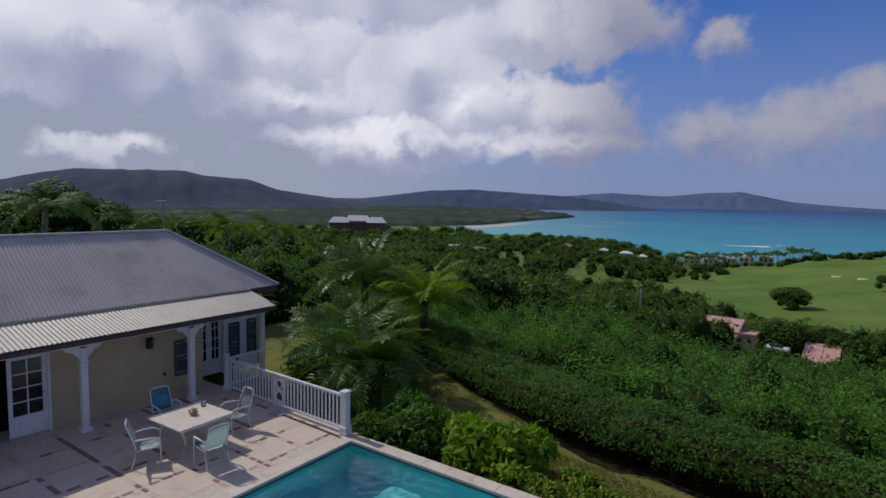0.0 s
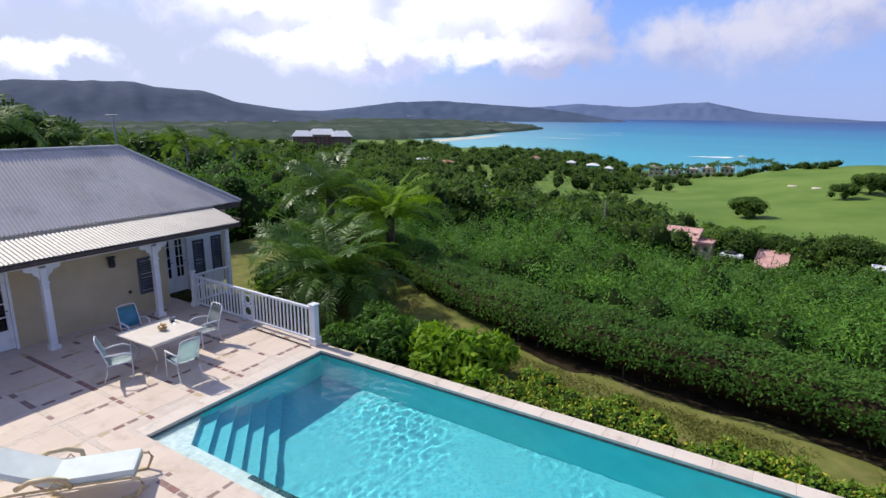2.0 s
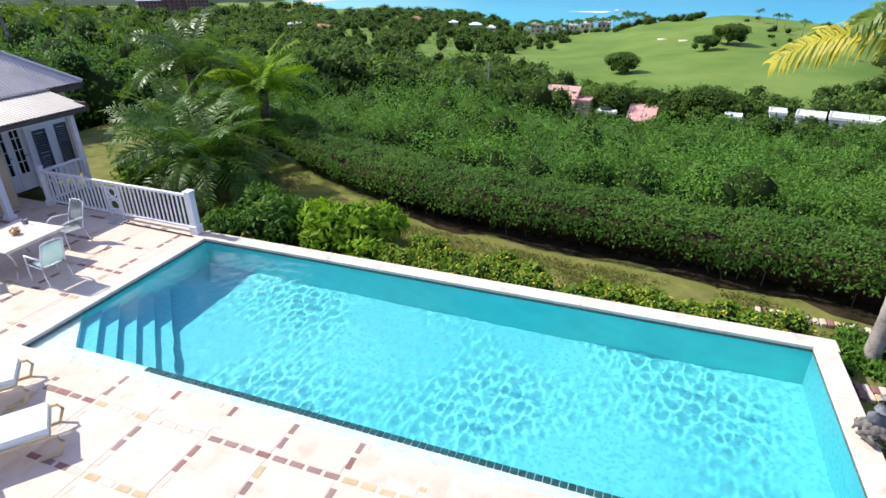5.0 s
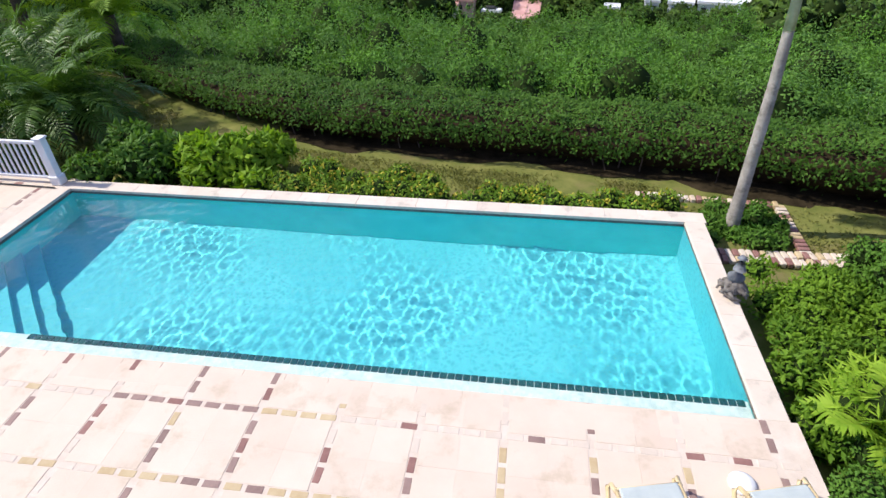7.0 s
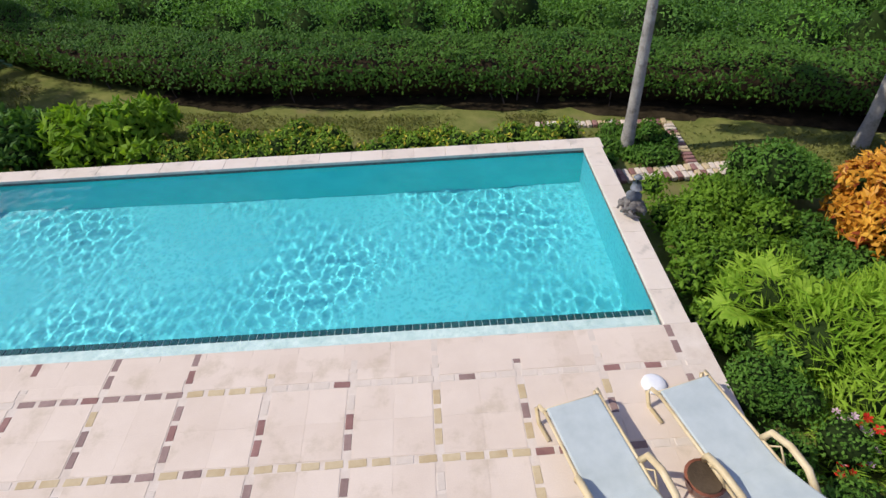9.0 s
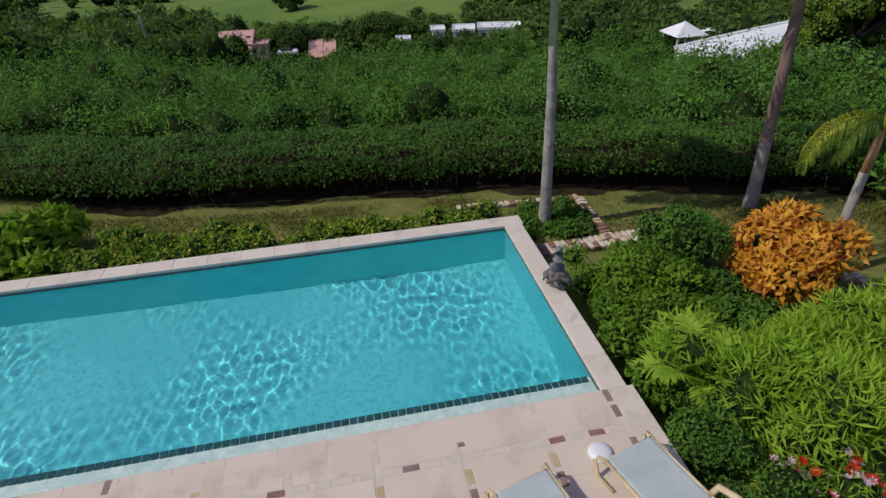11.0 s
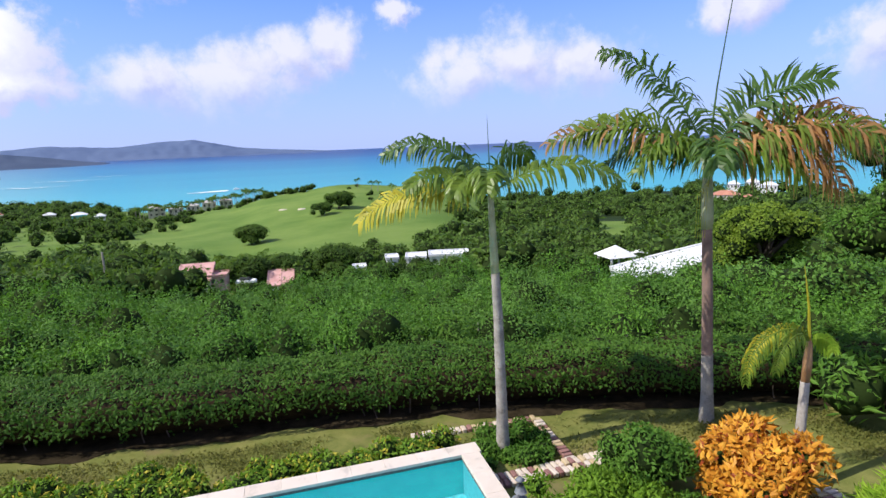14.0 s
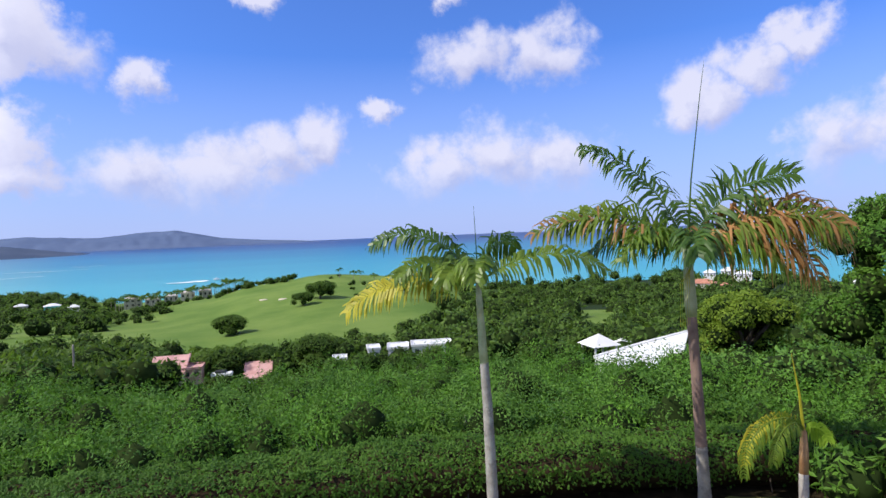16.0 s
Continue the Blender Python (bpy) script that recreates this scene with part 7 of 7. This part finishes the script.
    # beach villas between the palms
    for az, r, size, wall, roof, lab in ((-11.0, 450, (11, 7, 6.0), CREAM_FAR, ROOF_GREY, "two-storey cream beach villa"), (-9.4, 462, (10, 7, 4.6), CREAM_FAR, ROOF_GREY, "cream beach villa with grey roof"),
                                         (-7.9, 466, (9, 7, 4.6), CREAM_FAR, ROOF_GREY, "beach villa with grey roof"), (-6.5, 466, (10, 7, 4.6), CREAM_FAR, ROOF_GREY, "beach villa with grey roof"),
                                         (-5.0, 458, (9, 7, 4.6), CREAM_FAR, ROOF_GREY, "beach villa with grey roof"), (-16.9, 440, (9, 6, 4.0), CYAN_FAR, WHITE_FAR, "turquoise painted beach house"),
                                         (-15.4, 430, (6, 5, 3.0), WHITE_FAR, WHITE_FAR, "small white beach house"), (-19.0, 470, (7, 6, 3.5), CREAM_FAR, WHITE_FAR, "pale house in the trees"),
                                         (-33.6, 420, (12, 8, 3.5), WHITE_FAR, WHITE_FAR, "white-roofed house in the woods"), (-31.4, 400, (11, 7, 3.5), CREAM_FAR, RED_ROOF, "red-roofed house in the woods"),
                                         (-27.8, 180, (8, 6, 2.8), WHITE_FAR, WHITE_FAR, "pale roofed house below the scrub"), (-22.5, 520, (8, 5, 3.5), WHITE_FAR, RED_ROOF, "red-roofed house by the shore")):
        x, y, z = place(az, r)
        far_house("beach_house", lab, (x, y, z + (1.2 if -12 < az < -3 else 2.6)), size, 1.6, -az, wall, roof, 3, storeys=2 if size[2] > 5 else 1)
    # hotel on the plain
    h = thing("hotel", "large pale-roofed hotel on the plain", "hotel", place(-43.7, 620, -36))
    brick_red = surface("brick_red_wall", (0.16, 0.09, 0.08), (0.25, 0.15, 0.13), 0.3, 3, 0.8, 0.2)
    turn = radians(43.7)
    for da, back, sx in ((-1.9, 0, 19), (0.0, 10, 27), (1.85, 0, 19)):
        x, y, z = place(-43.7 + da, 620 + back, -19.0)
        bm = bmesh.new()
        box(bm, x, y, z - 8.0, sx, 14, 16, 43.7, 0.3)
        wing = part("wing", bm, brick_red, h)
        bm = bmesh.new()
        lift = 1.6 if back else 0.0

        def corner(u, w, up):
            return bm.verts.new((x + u * math.cos(turn) - w * math.sin(turn), y + u * math.sin(turn) + w * math.cos(turn), z + up))

        half, deep = sx / 2 + 1.6, 8.6
        low = [corner(u, w, -0.2 + lift) for u, w in ((-half, -deep), (half, -deep), (half, deep), (-half, deep))]
        top = [corner(u, w, 5.6 + lift) for u, w in ((-half + 5, -1.2), (half - 5, -1.2), (half - 5, 1.2), (-half + 5, 1.2))]
        bm.faces.new(low[::-1]), bm.faces.new(top)
        for k in range(4):
            bm.faces.new((low[k], low[(k + 1) % 4], top[(k + 1) % 4], top[k]))
        part("roof", bm, WHITE_FAR, h)
        for row in range(3):
            for c2 in range(6):
                bm = bmesh.new()
                ox = (c2 + 0.5) / 6 * sx - sx / 2
                box(bm, x + ox * math.cos(turn) + 7.05 * math.sin(turn), y + ox * math.sin(turn) - 7.05 * math.cos(turn), z - 2.2 - row * 3.1, 1.6, 0.2, 1.7, 43.7)
                win = part("window", bm, DARK_WINDOW)
                win.parent = wing
    # scattered white houses on the far slopes
    r = random.Random(4)
    for az, rr, z in ((-69.3, 2150, 5), (-64.6, 2250, 10), (-61.8, 2200, 8), (-66.5, 2000, -20), (-52.5, 1980, -30), (-48.0, 2000, -28), (-35.0, 2900, -10), (-33.8, 2920, -6), (-30.2, 2950, -8), (-27.2, 2950, -6), (-24.4, 3000, -14), (-20.5, 3050, -16)):
        x, y = HUB[0] + rr * math.sin(radians(az)), HUB[1] + rr * math.cos(radians(az))
        bm = bmesh.new()
        box(bm, x, y, z, rr * 0.008 * r.uniform(0.6, 1.5), 20, rr * 0.0022, -az, 0.5)
        tagged(part("hillside_building", bm, CREAM_FAR), "pale building far off on the mountain slope", "building", group="buildings on the far slopes")


village()


def small_far_things():
    # car by the pink houses
    x, y, z = 1.4, 114.0, -22.0
    c = thing("car", "small white car parked between the pink houses", "car", (x, y, z))
    bm = bmesh.new()
    box(bm, x, y, z + 0.75, 4.2, 1.7, 0.7, -6, 0.15)
    part("body", bm, WHITE_FAR, c)
    bm = bmesh.new()
    box(bm, x - 0.2, y, z + 1.3, 2.2, 1.5, 0.6, -6, 0.2)
    part("cabin", bm, DARK_WINDOW, c)
    for dx in (-1.3, 1.3):
        for dy in (-0.8, 0.8):
            bm = bmesh.new()
            tube(bm, [(x + dx, y + dy - 0.1, z + 0.33), (x + dx, y + dy + 0.1, z + 0.33)], 0.33, 12)
            part("wheel", bm, IRON, c)
    # utility pole in the scrub, street lamp behind the house
    p = thing("utility_pole", "thin wooden utility pole in the valley", "pole", place(-15.6, 100))
    x, y, z = place(-15.6, 100)
    bm = bmesh.new()
    tube(bm, [(x, y, z), (x + 0.1, y, z + 10.5)], [0.20, 0.15], 8)
    part("shaft", bm, BARK_PALM, p)
    s = thing("street_lamp", "grey street lamp above the trees", "lamp", (-30.2, 11.9, -3))
    bm = bmesh.new()
    tube(bm, [(-30.2, 11.9, -4), (-30.2, 11.9, 5.2), (-30.1, 11.85, 5.4)], [0.09, 0.06, 0.05], 8)
    part("pole", bm, RIDGE_CAP, s, smooth=True)
    bm = bmesh.new()
    box(bm, -30.1, 11.75, 5.42, 0.75, 0.2, 0.12, 40, 0.04)
    part("lamp_head", bm, RIDGE_CAP, s)
    # bunkers on the fairway
    for az, r in ((0.2, 330), (2.0, 322)):
        x, y, z = place(az, r)
        bm = bmesh.new()
        tube(bm, [(x, y, z - 0.3), (x, y, z + 0.35), (x, y, z + 0.40)], [2.4, 2.1, 1.4], 18)
        tagged(part("sand_bunker", bm, SAND, smooth=True), "pale sand bunker on the golf course", "bunker", kind="structure")
    # breaking wave on the bay, with a motor boat added at its end
    def on_sea(az, el):
        r = (5.9 - SEA_Z) / math.tan(radians(-el))
        return HUB[0] + r * math.sin(radians(az)), HUB[1] + r * math.cos(radians(az))
    x0, y0 = on_sea(-8.3, -3.64)
    x1, y1 = on_sea(-4.6, -3.60)
    v, f = [], []
    n = 40
    g = np.random.default_rng(81)
    for k in range(n + 1):
        t = k / n
        w = (3.0 + 17.0 * t) * (0.6 + 0.4 * g.random()) * (1 if t < 0.95 else 0.4)
        x, y = x0 + (x1 - x0) * t, y0 + (y1 - y0) * t
        v += [(x, y - w, SEA_Z + 0.4), (x, y + w, SEA_Z + 0.4)]
        if k:
            f.append((2 * k - 2, 2 * k, 2 * k + 1, 2 * k - 1))
    tagged(raw_mesh("boat_wake", v, f, FOAM), "long white breaking wave on the bay", "wake", kind="structure")
    bx, by = on_sea(-3.95, -3.57)
    b = thing("motor_boat", "small white motor boat added beside the breaking wave", "boat", (bx, by, SEA_Z))
    bm = bmesh.new()
    tube(bm, [(bx - 4, by, SEA_Z + 0.9), (bx, by, SEA_Z + 0.9), (bx + 3, by, SEA_Z + 1.1), (bx + 5, by, SEA_Z + 1.5)], [1.2, 1.4, 1.0, 0.1], 10)
    part("hull", bm, WHITE_FAR, b)
    bm = bmesh.new()
    box(bm, bx - 0.5, by, SEA_Z + 2.6, 2.6, 1.8, 1.4, 0, 0.3)
    part("cabin", bm, WHITE_FAR, b)
    # reef breakers
    for az, el, w in ((-17.2, -1.95, 160), (-14.5, -1.75, 90), (-20, -2.3, 120)):
        x, y = on_sea(az, el)
        r = math.hypot(x - HUB[0], y - HUB[1])
        z = SEA_Z + 31.0 * float(smooth_step(900, 5200, np.array(r))) + 1.0
        v = [(x + w * (t - 0.5) + 0, y + 14 * math.sin(t * 9) + s * 6 * max(math.sin(math.pi * t), 0.0) ** 0.5, z) for t in np.linspace(0, 1, 21) for s in (-1, 1)]
        f = [(2 * k, 2 * k + 2, 2 * k + 3, 2 * k + 1) for k in range(20)]
        tagged(raw_mesh("reef_surf", v, f, FOAM), "thin white line of surf on a reef", "surf", kind="structure")


small_far_things()

# ---- paving: travertine flags in squares, framed by strips of small pavers ----
CELL_X, CELL_Y = 1.045, 1.06
LINE_X, LINE_Y = 11.86, -5.20       # one crossing of the strips
STRIP = 0.112


def paving():
    r = random.Random(17)
    rows_x = [LINE_X + CELL_X * k for k in range(-19, 3)]
    rows_y = [LINE_Y + CELL_Y * k for k in range(-10, 7)]
    bm = bmesh.new()
    box(bm, 0, 0, 0, (CELL_X - STRIP) / 2 - 0.0012, (CELL_Y - STRIP) / 2 - 0.0012, 0.05, 0, 0)
    flag = mesh_of("flagstone", bm, TRAVERTINE)
    brick = []
    for m in BRICK_MATS:
        bm = bmesh.new()
        box(bm, 0, 0, 0, 0.215, 0.100, 0.05, r.uniform(-1, 1), 0.010)
        brick.append(mesh_of("paver", bm, m))
    far_flags = ([], [])
    far_bricks = [([], []) for _ in BRICK_MATS]
    unit = np.array([(a, b, c) for c in (-0.5, 0.5) for a, b in ((-0.5, -0.5), (0.5, -0.5), (0.5, 0.5), (-0.5, 0.5))])
    quads = np.array([(4, 5, 6, 7), (0, 1, 5, 4), (1, 2, 6, 5), (2, 3, 7, 6), (3, 0, 4, 7)])

    def on_deck(x, y, m=0.0):
        if not (DECK_X0 + 0.1 < x < DECK_X1 - m and DECK_Y0 < y < DECK_Y1 - m):
            return False
        if -0.36 - m < x < POOL_L + 0.36 and y > -POOL_W - m:
            return False
        return not (x < -6.0 and y < 0.2)

    def joined(store, x, y, sx, sy):
        k = sum(len(v) for v in store[0])
        store[0].append(unit * np.array((sx, sy, 0.05)) + np.array((x, y, -0.022 + r.uniform(-0.001, 0.001))))
        store[1].append(quads + k)

    def lay(data, x, y, turn=0.0):
        ob = new(data.name.split(".")[0], data)
        ob.matrix_basis = pose(x, y, -0.022 + r.uniform(-0.0006, 0.0006), 0, 0, turn)
        ob.parent, ob.matrix_parent_inverse = TERRACE, Matrix()

    count = {"flag": 0, "brick": 0}
    near = lambda x, y: y > -7.7 and x > 1.5
    near_b = lambda x, y: (y > -6.6 and x > 2.0) or (y > -5.4 and x > -2.6 and x < 0)
    for x0 in rows_x:
        for y0 in rows_y:
            for i in (0, 1):
                for j in (0, 1):
                    w, d = (CELL_X - STRIP) / 2, (CELL_Y - STRIP) / 2
                    x, y = x0 + STRIP / 2 + w * (i + 0.5), y0 + STRIP / 2 + d * (j + 0.5)
                    if not on_deck(x, y, 0.20):
                        continue
                    if near(x, y) and count["flag"] < 290:
                        count["flag"] += 1
                        lay(flag, x, y)
                    else:
                        joined(far_flags, x, y, w - 0.0012, d - 0.0012)
    # narrow pavers along both sets of lines
    for along in ("x", "y"):
        for line in (rows_y if along == "x" else rows_x):
            n = 4
            step = (CELL_X if along == "x" else CELL_Y) / n
            tone = 3
            for cell in (rows_x if along == "x" else rows_y):
                if r.random() < 0.7:
                    tone = r.choices((0, 1, 2, 3), (3, 3, 2, 6))[0]
                for k in range(n):
                    if along == "y" and k == 0:
                        continue
                    a = cell + step * (k if along == "y" else k + 0.5)
                    x, y = (a, line) if along == "x" else (line, a)
                    if not on_deck(x, y, 0.07):
                        continue
                    m = tone if r.random() < 0.65 else r.choice((0, 1, 1, 2, 3, 3, 3))
                    if near_b(x, y) and count["brick"] < 295:
                        count["brick"] += 1
                        lay(brick[m], x, y, (0 if along == "x" else 90) + r.uniform(-2, 2))
                    elif along == "x":
                        joined(far_bricks[m], x, y, 0.240, 0.104)
                    else:
                        joined(far_bricks[m], x, y, 0.104, 0.240)
    ob = raw_mesh("flagstones", np.concatenate(far_flags[0]), np.concatenate(far_flags[1]), TRAVERTINE_FAR, TERRACE)
    ob["kind"] = "stuff"
    ob.matrix_parent_inverse = Matrix()
    for m, (v, f) in zip(BRICK_MATS, far_bricks):
        ob = raw_mesh("pavers", np.concatenate(v), np.concatenate(f), m, TERRACE)
        ob["kind"] = "stuff"
        ob.matrix_parent_inverse = Matrix()
    # plain border slabs between paving and water
    bm = bmesh.new()
    box(bm, 0, 0, 0, 0.606, 0.40, 0.05, 0, 0.003)
    border = mesh_of("border_stone", bm, TRAVERTINE)
    for k in range(21):
        lay(border, 0.35 + 0.61 * k, -POOL_W - 0.215)


paving()
